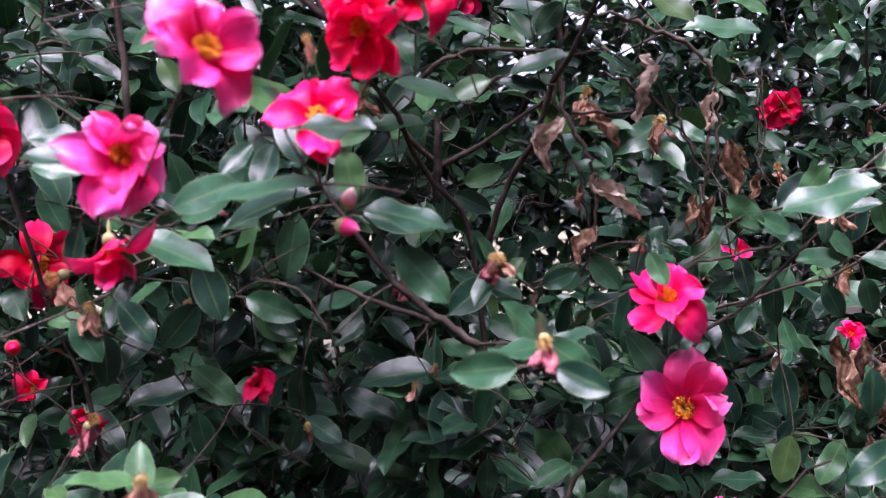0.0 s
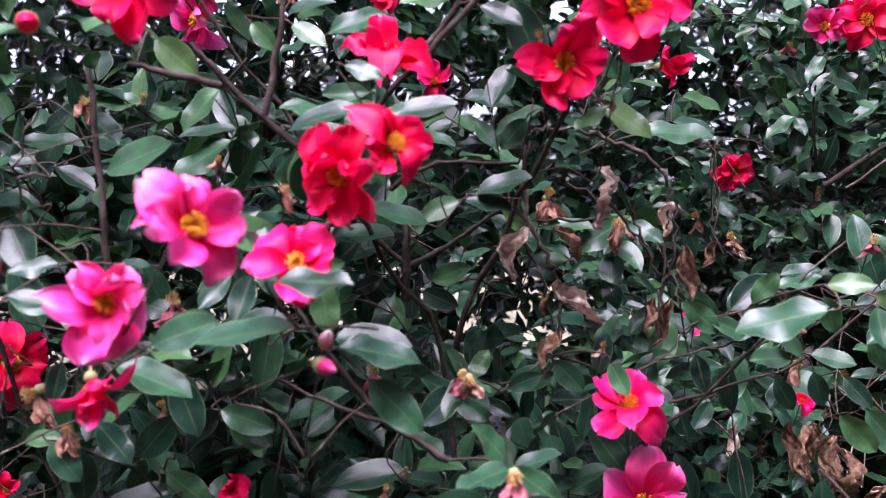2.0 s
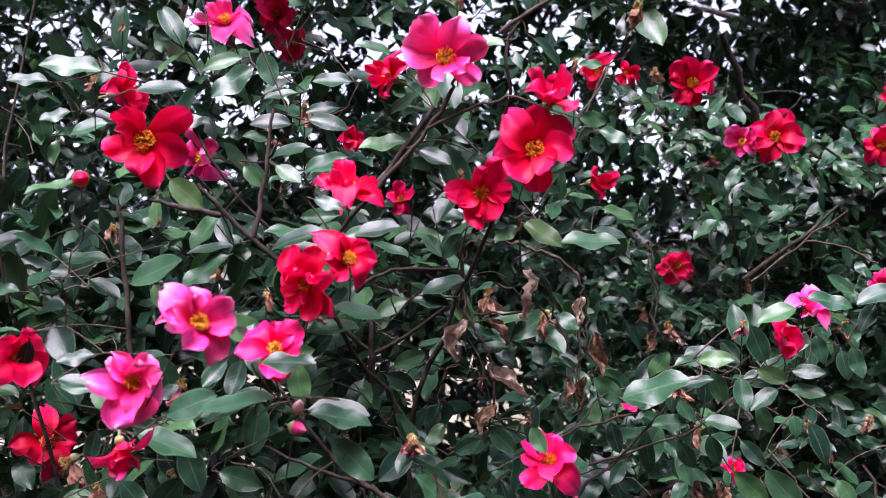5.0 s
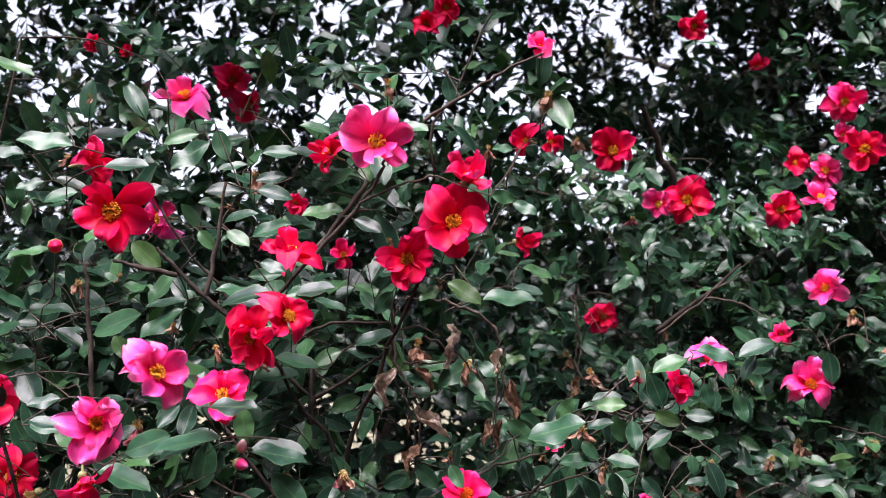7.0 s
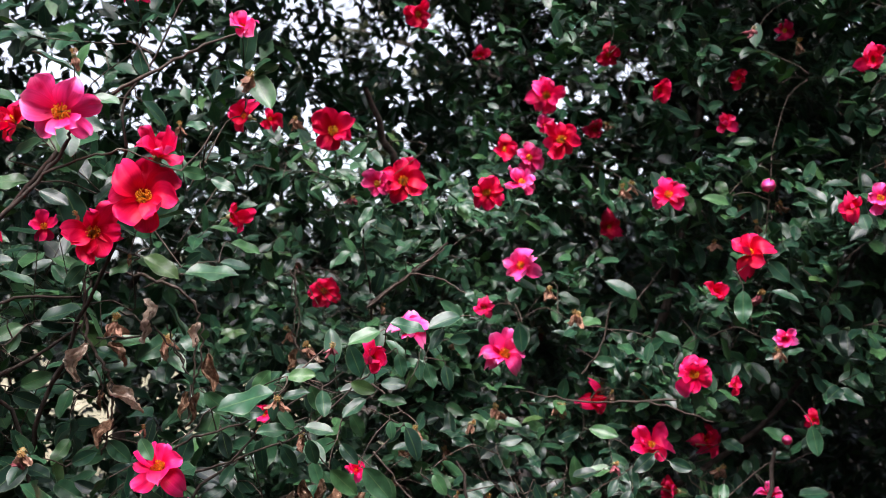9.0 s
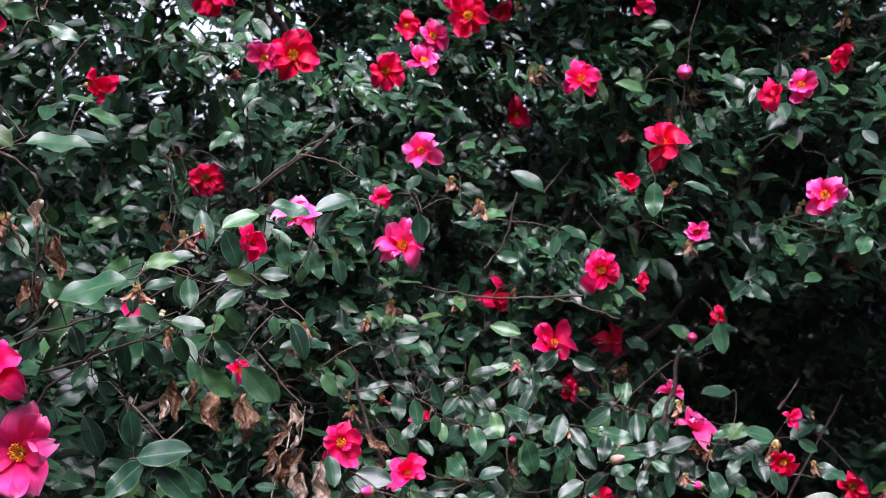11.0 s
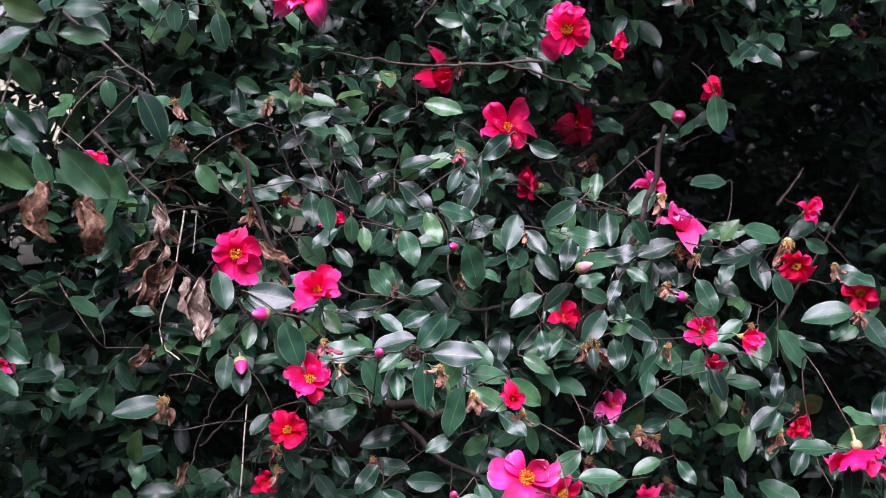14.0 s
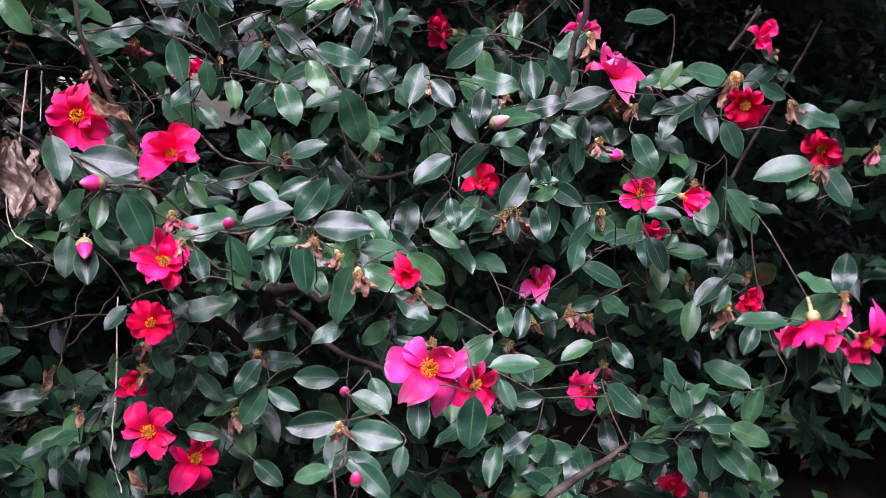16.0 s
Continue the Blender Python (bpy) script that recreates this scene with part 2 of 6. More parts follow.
# ---- leaves ----
def leaf_shape(rows, cols, curl, fold, wave=0.0, width=0.245):
    """A camellia leaf one unit long along x, with a stalk, a folded midrib, a drooping tip and slightly waved edges."""
    xs = np.concatenate([[-0.09], np.linspace(0.0, 1.0, rows - 1)])
    s = np.clip(xs, 0, 1)
    w = width * np.sin(math.pi * s ** 0.97) ** 0.62
    w = np.maximum(w, 0.012)
    w[-1] = 0.004
    ys = np.linspace(-1, 1, cols)
    x = np.repeat(xs[:, None], cols, 1)
    y = w[:, None] * ys[None]
    z = fold * np.abs(y) - curl * x ** 2 + wave * np.sin(x * 9.0) * y * np.sign(ys)[None]
    uv = np.stack([np.clip(x, 0, 1), 0.5 + 0.5 * np.repeat(ys[None], rows, 0)], -1)
    return np.stack([x, y, z], -1).reshape(-1, 3), grid_faces(rows, cols), uv.reshape(-1, 2)


def leaf_frames(direction, normal):
    x = unit(direction)
    n = unit(normal)
    y = unit(np.cross(n, x))
    z = np.cross(x, y)
    return x, y, z


def scatter_leaves(leaves, shapes):
    """leaves: arrays of origin, direction, normal, length. Returns verts, faces, uvs of all of them."""
    o, d, n, ln = leaves
    x, y, z = leaf_frames(d, n)
    kinds = rng.integers(0, len(shapes), len(o))
    vs, fs, us, base = [], [], [], 0
    for k, (v, f, uv) in enumerate(shapes):
        sel = np.where(kinds == k)[0]
        if not len(sel):
            continue
        wide = rng.uniform(0.85, 1.15, len(sel))
        p = o[sel][:, None] + ln[sel][:, None, None] * (v[None, :, 0:1] * x[sel][:, None] + v[None, :, 1:2] * wide[:, None, None] * y[sel][:, None] + v[None, :, 2:3] * z[sel][:, None])
        vs.append(p.reshape(-1, 3))
        fs.append((f[None] + (base + np.arange(len(sel)) * len(v))[:, None, None]).reshape(-1, 4))
        us.append(np.tile(uv, (len(sel), 1)))
        base += len(sel) * len(v)
    return np.concatenate(vs), np.concatenate(fs), np.concatenate(us)


FINE = [leaf_shape(11, 5, c, f, w) for c, f, w in ((0.05, 0.25, 0.1), (0.12, 0.35, 0.2), (0.2, 0.2, 0.3), (-0.04, 0.4, 0.15), (0.28, 0.3, 0.1), (0.08, 0.12, 0.35))]
COARSE = [leaf_shape(7, 3, c, f) for c, f in ((0.05, 0.25), (0.15, 0.35), (0.25, 0.2), (-0.04, 0.4))]
SMALL = [leaf_shape(4, 3, c, f) for c, f in ((0.05, 0.25), (0.15, 0.3), (0.22, 0.15))]
LEAF_MESHES = [mesh_from("leaf", v, f, LEAF, uv) for v, f, uv in FINE]

BLOOMS = []          # place, width, shrub of each bloom: leaves between it and the camera are cleared
VIEW_POINT = {}       # viewpoint on the camera's path from which each shrub's blooms stay unhidden


# ---- flowers ----
def petal_shape(seed, width=0.34, cup=0.16, reflex=0.10):
    """A petal from the flower's centre along x: narrow foot, round notched end, ruffled edge."""
    g = np.random.default_rng(seed)
    rows, cols = 12, 9
    s = 1 - (1 - np.linspace(0, 1, rows)) ** 1.7
    t = np.linspace(-1, 1, cols)
    w = width / 2 * (0.3 + 0.7 * np.sin(0.5 * math.pi * np.clip(s / 0.68, 0, 1)) ** 1.15) * np.sqrt(np.clip(1 - (np.maximum(s - 0.70, 0) / 0.305) ** 2.4, 0.10, 1))
    notch = g.uniform(0.0, 0.07) * np.exp(-((t - g.uniform(-0.25, 0.25)) / 0.28) ** 2)
    x = 0.04 + 0.47 * (s[:, None] - notch[None] * np.clip(s[:, None] - 0.6, 0, 1) * 2.5 - 0.02 * np.abs(t)[None] ** 2 * s[:, None])
    y = w[:, None] * t[None] + g.uniform(-0.06, 0.06) * s[:, None] ** 2
    ph, am = g.uniform(0, 6, 5), g.uniform(0.04, 0.10, 5)
    z = cup * s[:, None] ** 1.1 - reflex * s[:, None] ** 3 + g.uniform(0.4, 1.3) * w[:, None] * t[None] ** 2 * 0.5
    z = z + s[:, None] ** 2 * (0.8 * am[0] * np.sin(3.5 * t + ph[0])[None] + 0.3 * am[1] * np.sin(8 * t + ph[1])[None] + am[2] * np.sin(6 * s + ph[2])[:, None] + am[3] * t[None])
    z = z + 0.022 * np.sin(13 * s[:, None] + 4 * t[None] + ph[4]) * np.abs(t)[None] * s[:, None]
    x = x + 0.004 * g.normal(size=cols)[None] * (s[:, None] > 0.9)
    uv = np.stack([np.repeat(s[:, None], cols, 1), np.repeat(t[None] * 0.5 + 0.5, rows, 0)], -1)
    return np.stack([x, y, z], -1).reshape(-1, 3), grid_faces(rows, cols), uv.reshape(-1, 2)


PETAL_MESHES = {hue: [] for hue in PETALS}
for hue, mat in PETALS.items():
    for s in range(10):
        v, f, uv = petal_shape(s + 20, 0.345 + 0.02 * (s % 4), 0.10 + 0.11 * (s % 3), 0.03 + 0.11 * (s % 4))
        PETAL_MESHES[hue].append(mesh_from("petal", v, f, mat, uv))


def stamen_mesh(seed, mat, count=110, spread=0.115, tall=0.15):
    """A ring of filaments that each carry an anther."""
    g = np.random.default_rng(seed)
    vs, fs, n = [], [], 0
    for i in range(count):
        a = g.uniform(0, 2 * math.pi)
        r = spread * math.sqrt(g.uniform(0.05, 1))
        tip = np.array([r * math.cos(a), r * math.sin(a), tall * g.uniform(0.75, 1.1) * (1 - 0.25 * (r / spread) ** 2)])
        root = np.array([0.4 * r * math.cos(a), 0.4 * r * math.sin(a), 0.02])
        side = unit(np.cross(tip - root, (g.normal(), g.normal(), g.normal()))) * 0.004
        side2 = unit(np.cross(tip - root, side)) * 0.004
        v = np.array([root + side, root - 0.5 * side + side2, root - 0.5 * side - side2, tip + 0.7 * side, tip - 0.35 * side + 0.7 * side2, tip - 0.35 * side - 0.7 * side2])
        f = np.array([(0, 1, 4, 3), (1, 2, 5, 4), (2, 0, 3, 5)])
        vs.append(v), fs.append(f + n)
        n += 6
        c, r2 = tip + np.array([0, 0, 0.01]), g.uniform(0.009, 0.014) * (1 + 4 * (spread - 0.115))
        ov = np.array([(1, 0, 0), (0, 1, 0), (-1, 0, 0), (0, -1, 0), (0.4, 0.4, 1.3), (-0.4, -0.4, 1.3), (0.3, -0.3, -1.2), (-0.3, 0.3, -1.2)]) * r2 + c
        of = np.array([(0, 1, 4, 4), (0, 4, 5, 3), (1, 2, 5, 4), (2, 3, 5, 5), (0, 3, 6, 6), (0, 6, 7, 1), (1, 7, 2, 2), (2, 7, 6, 3)])
        tri = [(q[0], q[1], q[2], q[3]) for q in of]
        vs.append(ov), fs.append(np.array(tri) + n)
        n += 8
    me = bpy.data.meshes.new("stamen_ring")
    me.from_pydata(np.concatenate(vs).tolist(), [], [tuple(dict.fromkeys(map(int, q))) for q in np.concatenate(fs)])
    me.materials.append(mat)
    return me


STAMENS = [stamen_mesh(s, ANTHER) for s in range(3)]
DRY_STAMENS = [stamen_mesh(s + 9, DRY_ANTHER, 80, 0.2, 0.3) for s in range(3)]


def calyx_mesh(name, r=0.09, h=0.12):
    """A cup of overlapping green scales on a short stalk."""
    prof = [(-0.30, 0.022), (-h, 0.025), (-h * 0.9, r * 0.7), (-h * 0.4, r), (0.0, r * 0.95), (0.03, r * 0.6), (0.035, 0.002)]
    ang = np.arange(8) * math.pi / 4
    v = np.array([[rr * math.cos(a), rr * math.sin(a), z] for z, rr in prof for a in ang])
    f = [(i * 8 + j, i * 8 + (j + 1) % 8, (i + 1) * 8 + (j + 1) % 8, (i + 1) * 8 + j) for i in range(len(prof) - 1) for j in range(8)]
    return mesh_from(name, v, f, SCALES)


CALYX = calyx_mesh("flower")
SPENT_CALYX = calyx_mesh("withered_flower", 0.13, 0.2)


def facing(place, azimuth, rise, size, spin):
    a, e = radians(azimuth), radians(rise)
    z = Vector((math.cos(a) * math.cos(e), math.sin(a) * math.cos(e), math.sin(e)))
    q = z.to_track_quat("Z", "Y")
    return Matrix.LocRotScale(Vector(place), q, (size,) * 3) @ Matrix.Rotation(spin, 4, "Z")


flower_rng = random.Random(4)


def open_flower(shrub, place, azimuth, rise, size, hue, full=0):
    """A wide open flower: calyx, an outer ring of petals laid back, some inner ones that stand up, stamens."""
    g = flower_rng
    size *= 1.06
    n = g.choice((6, 7, 7, 7, 8))
    fl = part("flower", CALYX, shrub, facing(place, azimuth, rise, size, g.uniform(0, 6)), LABELS[hue])
    for i in range(n):
        m = Matrix.Rotation(2 * math.pi * (i + g.uniform(-0.2, 0.2)) / n, 4, "Z") @ Matrix.Translation((0, 0, 0.022 * (i % 2))) @ Matrix.Rotation(-radians(g.uniform(-14, 24) + 9 * (i % 2)), 4, "Y") @ Matrix.Rotation(radians(g.uniform(-22, 22)), 4, "X")
        k = g.uniform(0.80, 1.12)
        part("petal", g.choice(PETAL_MESHES[hue]), fl, m @ Matrix.Diagonal((k, k, k, 1)))
    turn = g.uniform(0, 6)
    for i in range(full or g.choice((0, 1, 1, 2, 3))):
        m = Matrix.Rotation(turn + i * g.uniform(0.9, 1.6), 4, "Z") @ Matrix.Translation((0.03, 0, 0.035)) @ Matrix.Rotation(-radians(g.uniform(24, 48)), 4, "Y") @ Matrix.Rotation(radians(g.uniform(-25, 25)), 4, "X")
        k = g.uniform(0.62, 0.82)
        part("petal", g.choice(PETAL_MESHES[hue]), fl, m @ Matrix.Diagonal((k, k, k, 1)))
    part("stamen_ring", g.choice(STAMENS), fl, Matrix.Translation((0, 0, 0.02)), "golden yellow stamens")
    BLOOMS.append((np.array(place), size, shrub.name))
    TIPS.setdefault(shrub.name, []).append((np.array(place), azimuth, rise, size))


def half_flower(shrub, place, azimuth, rise, size, hue):
    """A flower that is half open, seen as a cup of upright petals."""
    g = flower_rng
    size *= 1.15
    n = g.choice((6, 6, 7))
    fl = part("flower", CALYX, shrub, facing(place, azimuth, rise, size, g.uniform(0, 6)), LABELS[hue].replace("open", "half-open"))
    for i in range(n):
        m = Matrix.Rotation(2 * math.pi * (i + g.uniform(-0.2, 0.2)) / n, 4, "Z") @ Matrix.Rotation(-radians(g.uniform(14, 56)), 4, "Y") @ Matrix.Rotation(radians(g.uniform(-20, 20)), 4, "X")
        k = g.uniform(0.85, 1.1)
        part("petal", g.choice(PETAL_MESHES[hue]), fl, m @ Matrix.Diagonal((k, k * 1.1, k, 1)))
    part("stamen_ring", g.choice(STAMENS), fl, Matrix.Diagonal((0.8, 0.8, 1.0, 1)), "golden yellow stamens")
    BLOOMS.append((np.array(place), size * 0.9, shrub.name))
    TIPS.setdefault(shrub.name, []).append((np.array(place), azimuth, rise, size))


def ovoid(name, mat, prof, sides=8):
    ang = np.arange(sides) * 2 * math.pi / sides
    v = np.array([[rr * math.cos(a), rr * math.sin(a), z] for z, rr in prof for a in ang])
    f = [(i * sides + j, i * sides + (j + 1) % sides, (i + 1) * sides + (j + 1) % sides, (i + 1) * sides + j) for i in range(len(prof) - 1) for j in range(sides)]
    uv = np.array([[(z + 0.4) / 1.2, a / 6.3] for z, rr in prof for a in ang])
    return mesh_from(name, v, f, mat, uv)


BUD_MESHES = {h: ovoid("bud", PETALS[h], [(-0.4, 0.1), (-0.3, 0.26), (0.0, 0.37), (0.3, 0.33), (0.6, 0.2), (0.82, 0.07), (0.85, 0.01)]) for h in PETALS}
BUD_SCALES = ovoid("bud_scales", SCALES, [(-0.9, 0.05), (-0.5, 0.06), (-0.46, 0.17), (-0.25, 0.34), (0.0, 0.40), (0.12, 0.37)])


def bud_flower(shrub, place, azimuth, rise, size, hue):
    g = flower_rng
    b = part("bud", BUD_MESHES[hue], shrub, facing(place, azimuth, rise, size * 0.95, g.uniform(0, 6)), LABELS[hue].replace("open flower", "plump flower bud"))
    part("scale_cup", BUD_SCALES, b, Matrix.Identity(4), "greenish-brown scales")
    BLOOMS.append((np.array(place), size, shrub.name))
    TIPS.setdefault(shrub.name, []).append((np.array(place), azimuth, rise, size))


def withered_shape(seed):
    """A shrivelled, twisted petal that hangs down."""
    g = np.random.default_rng(seed)
    rows, cols = 8, 6
    s, t = np.linspace(0, 1, rows)[:, None], np.linspace(-1, 1, cols)[None]
    w = 0.23 * np.sin(math.pi * (0.1 + 0.8 * s)) * (0.8 + 0.2 * np.sin(7 * s + seed))
    tw = g.uniform(-1.6, 1.6) * s
    crease = 0.10 * np.sin(6 * t + g.uniform(0, 6)) * s + 0.06 * np.sin(11 * t * s + 4 * s + g.uniform(0, 6))
    x = 0.15 + 0.75 * s + 0.05 * np.sin(5 * t)
    y = w * t * np.cos(tw) - crease * np.sin(tw)
    z = w * t * np.sin(tw) + crease * np.cos(tw) - 0.35 * s ** 2
    uv = np.stack([s + 0 * t, t * 0.5 + 0.5 + 0 * s], -1)
    return np.stack([x + 0 * t, y, z], -1).reshape(-1, 3), grid_faces(rows, cols), uv.reshape(-1, 2)


WITHERED = {h: [mesh_from("withered_petal", v, f, mat, uv) for v, f, uv in (withered_shape(s) for s in range(6))] for h, mat in (("tan", TAN), ("pink", PUCE))}


def spent_flower(shrub, place, azimuth, rise, size, hue):
    """A withered flower: dry stamens and a few shrivelled petals that hang from the calyx."""
    g = flower_rng
    fl = part("withered_flower", SPENT_CALYX, shrub, facing(place, azimuth, rise, size * 0.85, g.uniform(0, 6)), "withered brown flower with dry stamens" if hue == "tan" else "withered pinkish-brown flower")
    part("dry_stamen_ring", g.choice(DRY_STAMENS), fl, Matrix.Identity(4), "dry ochre stamens")
    inv = facing((0, 0, 0), azimuth, rise, 1, 0).to_3x3().inverted()
    for i in range(g.choice((4, 5, 6)) if size > 0.024 else 2):
        down = Vector((g.uniform(-0.5, 0.5), g.uniform(-0.5, 0.5), g.uniform(-1.2, -0.45))).normalized()
        q = down.to_track_quat("X", "Z")
        world_m = q.to_matrix() @ Matrix.Rotation(g.uniform(0, 6), 3, "X")
        m = (fl.matrix_basis.to_3x3().normalized().inverted() @ world_m).to_4x4()
        k = g.uniform(0.6, 1.0)
        part("withered_petal", g.choice(WITHERED[hue]), fl, m @ Matrix.Diagonal((k, k, k, 1)))
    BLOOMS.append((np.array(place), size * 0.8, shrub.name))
    TIPS.setdefault(shrub.name, []).append((np.array(place), azimuth, rise, size))


LABELS = {"red": "deep red open flower", "rose": "rose-red open flower", "pink": "bright pink open flower", "pale": "pale pink open flower"}
TIPS = {}


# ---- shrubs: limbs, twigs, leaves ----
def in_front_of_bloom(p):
    """True where a leaf would hide a bloom from its shrub's viewpoint by the camera."""
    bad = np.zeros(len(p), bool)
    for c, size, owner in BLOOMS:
        m = unit(VIEW_POINT[owner] - c)
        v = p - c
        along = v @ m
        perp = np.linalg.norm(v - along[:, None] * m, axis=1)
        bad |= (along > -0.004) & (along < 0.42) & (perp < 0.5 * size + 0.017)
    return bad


def cluster_leaves(c, d, count, size):
    """Leaves set alternately round the end of a twig that points along d."""
    n = len(c)
    up = np.array([0, 0, 1.0])
    a = unit(np.cross(d, up + 0.01))
    b = np.cross(d, a)
    o, dr, nm, ln = [], [], [], []
    for k in range(count):
        ang = k * 2.4 + rng.uniform(-0.5, 0.5, n)
        back = (k / count) * 0.085
        side = np.cos(ang)[:, None] * a + np.sin(ang)[:, None] * b
        lean = rng.uniform(0.35, 0.95, n)[:, None]
        leaf_d = unit(d * (1 - 0.3 * lean) + side * (0.4 + lean) + np.array([0, 0, -0.22]) + 0.18 * rng.normal(size=(n, 3)))
        normal = unit(0.80 * up + 0.30 * d + np.array([-0.12, -0.42, 0.1]) + 0.34 * rng.normal(size=(n, 3)))
        o.append(c - d * back)
        dr.append(leaf_d)
        nm.append(normal)
        ln.append(size * rng.uniform(0.58, 1.12, n))
    return np.concatenate(o), np.concatenate(dr), np.concatenate(nm), np.concatenate(ln)


def shrub_foliage(shrub, limbs, centres, outward, count, size, near, singles=300, shapes=COARSE, mat=None, twigs=1):
    """Twigs from the limbs to each cluster and bloom, and the leaves on them."""
    mat = mat or LEAF
    nodes = np.concatenate([smooth_line(l, 6) for l, _, _ in limbs] + HAND_LIMBS.get(shrub.name, []))
    for l, r0, r1 in limbs:
        v, f = tube(smooth_line(l, 6, 0.004), r0, r1, 8, 0.06)
        part("branch", mesh_from("branch", v, f, BARK), shrub)
    tips = TIPS.get(shrub.name, [])
    ends = [(c, d, 0.0) for c, d in zip(centres, outward)]
    for c, az, el, s in tips:
        d = np.array([math.cos(radians(az)) * math.cos(radians(el)), math.sin(radians(az)) * math.cos(radians(el)), math.sin(radians(el))])
        ends.append((c - d * s * 0.28, unit(d + np.array([0, 0, 0.5])), 1.0))
    lines = []
    for c, d in LEAF_BASES.get(shrub.name, []):
        j = np.argmin(np.sum((nodes - c) ** 2, 1))
        gap = np.linalg.norm(nodes[j] - c)
        root = nodes[j] if gap < 0.09 else c - d * 0.05 + np.array([0, 0.03, -0.01])
        pts = smooth_line([root, (root + c) / 2 - d * 0.12 * min(gap, 0.08), c - d * 0.008, c], 3)
        lines.append((*tube(pts, 0.0008 + 0.001 * min(gap, 0.3), 0.0007, 5),))
        nodes = np.concatenate([nodes, pts[2:-1:2]])
    if twigs:
        dist = np.array([np.min(np.sum((nodes - c) ** 2, 1)) + (9 if b == 0 and i % twigs else 0) for i, (c, _, b) in enumerate(ends)])
        for i in np.argsort(dist):
            if dist[i] > 8:
                break
            c, d, bloom = ends[i]
            root = c - d * 0.10
            j = np.argmin(np.sum((nodes - root) ** 2, 1) + 0.02 * np.maximum(nodes[:, 2] - root[2], 0))
            gap = np.linalg.norm(nodes[j] - root)
            if gap > 0.22:
                nodes_j = root + (nodes[j] - root) * 0.2 / gap
                gap = 0.2
            else:
                nodes_j = nodes[j]
            mid = (nodes_j + root) / 2 + np.array([0, 0, 0.10 * gap]) + rng.normal(size=3) * 0.06 * gap
            pts = smooth_line([nodes_j, mid, root, c], 3)
            lines.append((*tube(pts, 0.0008 + 0.0026 * gap, 0.0006, 4),))
            nodes = np.concatenate([nodes, pts[2:-1:2]])
        v, f, _ = joined(lines)
        tagged(part("twig_mass", mesh_from("twig_mass", v, f, TWIG), shrub), kind="stuff")
    cs, ds = np.array([e[0] for e in ends]), np.array([e[1] for e in ends])
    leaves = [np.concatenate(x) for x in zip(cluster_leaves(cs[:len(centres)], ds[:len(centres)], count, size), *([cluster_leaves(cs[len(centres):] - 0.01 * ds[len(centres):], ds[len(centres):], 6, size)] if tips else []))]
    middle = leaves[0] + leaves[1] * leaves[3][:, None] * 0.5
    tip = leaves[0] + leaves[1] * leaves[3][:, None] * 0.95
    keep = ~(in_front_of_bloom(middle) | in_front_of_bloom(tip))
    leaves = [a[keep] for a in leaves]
    d2 = np.sum((leaves[0] - near) ** 2, 1)
    order = np.argsort(d2)
    first, rest = order[:singles], order[singles:]
    x, y, z = leaf_frames(leaves[1], leaves[2])
    for i in first:
        k = leaves[3][i]
        m = Matrix(((x[i][0] * k, y[i][0] * k, z[i][0] * k, leaves[0][i][0]), (x[i][1] * k, y[i][1] * k, z[i][1] * k, leaves[0][i][1]), (x[i][2] * k, y[i][2] * k, z[i][2] * k, leaves[0][i][2]), (0, 0, 0, 1)))
        part("leaf", LEAF_MESHES[int(rng.integers(0, len(LEAF_MESHES)))], shrub, m)
    a, b = (2500, 14000) if shapes is COARSE else (0, 0)
    sets = [(rest[:a], FINE), (rest[a:b], COARSE), (rest[b:], SMALL)]
    shapes_out = [scatter_leaves([a[idx] for a in leaves], sh) for idx, sh in sets if len(idx)]
    v, f, uv = joined(shapes_out)
    tagged(part("foliage", mesh_from("foliage", v, f, mat, uv), shrub), "dark green glossy oval leaves", kind="stuff")


def add_withered(shrub, centres, how_many):
    """Withered flowers on some of the twig ends."""
    for i in rng.choice(len(centres), how_many, replace=False):
        spent_flower(shrub, tuple(centres[i] + np.array([0.0, -0.012, 0.012])), float(rng.uniform(-170, -10)), float(rng.uniform(-30, 60)), float(rng.uniform(0.024, 0.042)), "tan" if rng.uniform() < 0.75 else "pink")


def fill(box, n, keep):
    """Random places in a box that keep() accepts with a chance."""
    lo, hi = np.array(box[0]), np.array(box[1])
    out = np.zeros((0, 3))
    while len(out) < n:
        p = rng.uniform(lo, hi, (n * 3, 3))
        out = np.concatenate([out, p[rng.uniform(size=len(p)) < keep(p)]])
    return out[:n]


def lumps(p, scale, seed):
    """Soft noise between 0 and 1 that makes clumps and gaps."""
    return np.array([0.5 + 0.5 * noise.noise(Vector(q * scale) + Vector((seed, 0, 0))) * 1.6 for q in p])


F = thing("camellia_shrub", (-0.05, 0.95, 0.0), "flowering camellia shrub with pink and red open blooms, glossy dark leaves", "shrub", "camellia shrubs")
B = thing("camellia_shrub", (0.95, 1.75, 0.0), "tall camellia shrub with scattered red blooms and dense dark foliage", "shrub", "camellia shrubs")
C = thing("camellia_shrub", (1.0, 1.25, 0.0), "low spreading camellia branches with pink blooms and withered flowers", "shrub", "camellia shrubs")
R = thing("camellia_shrub", (2.6, 1.3, 0.0), "dense camellia shrub added to fill the dark gap, no open blooms", "shrub", "camellia shrubs")
L = thing("camellia_shrub", (-0.5, 2.3, 0.0), "tall thin camellia shrub with few red blooms before the bright sky", "shrub", "camellia shrubs")
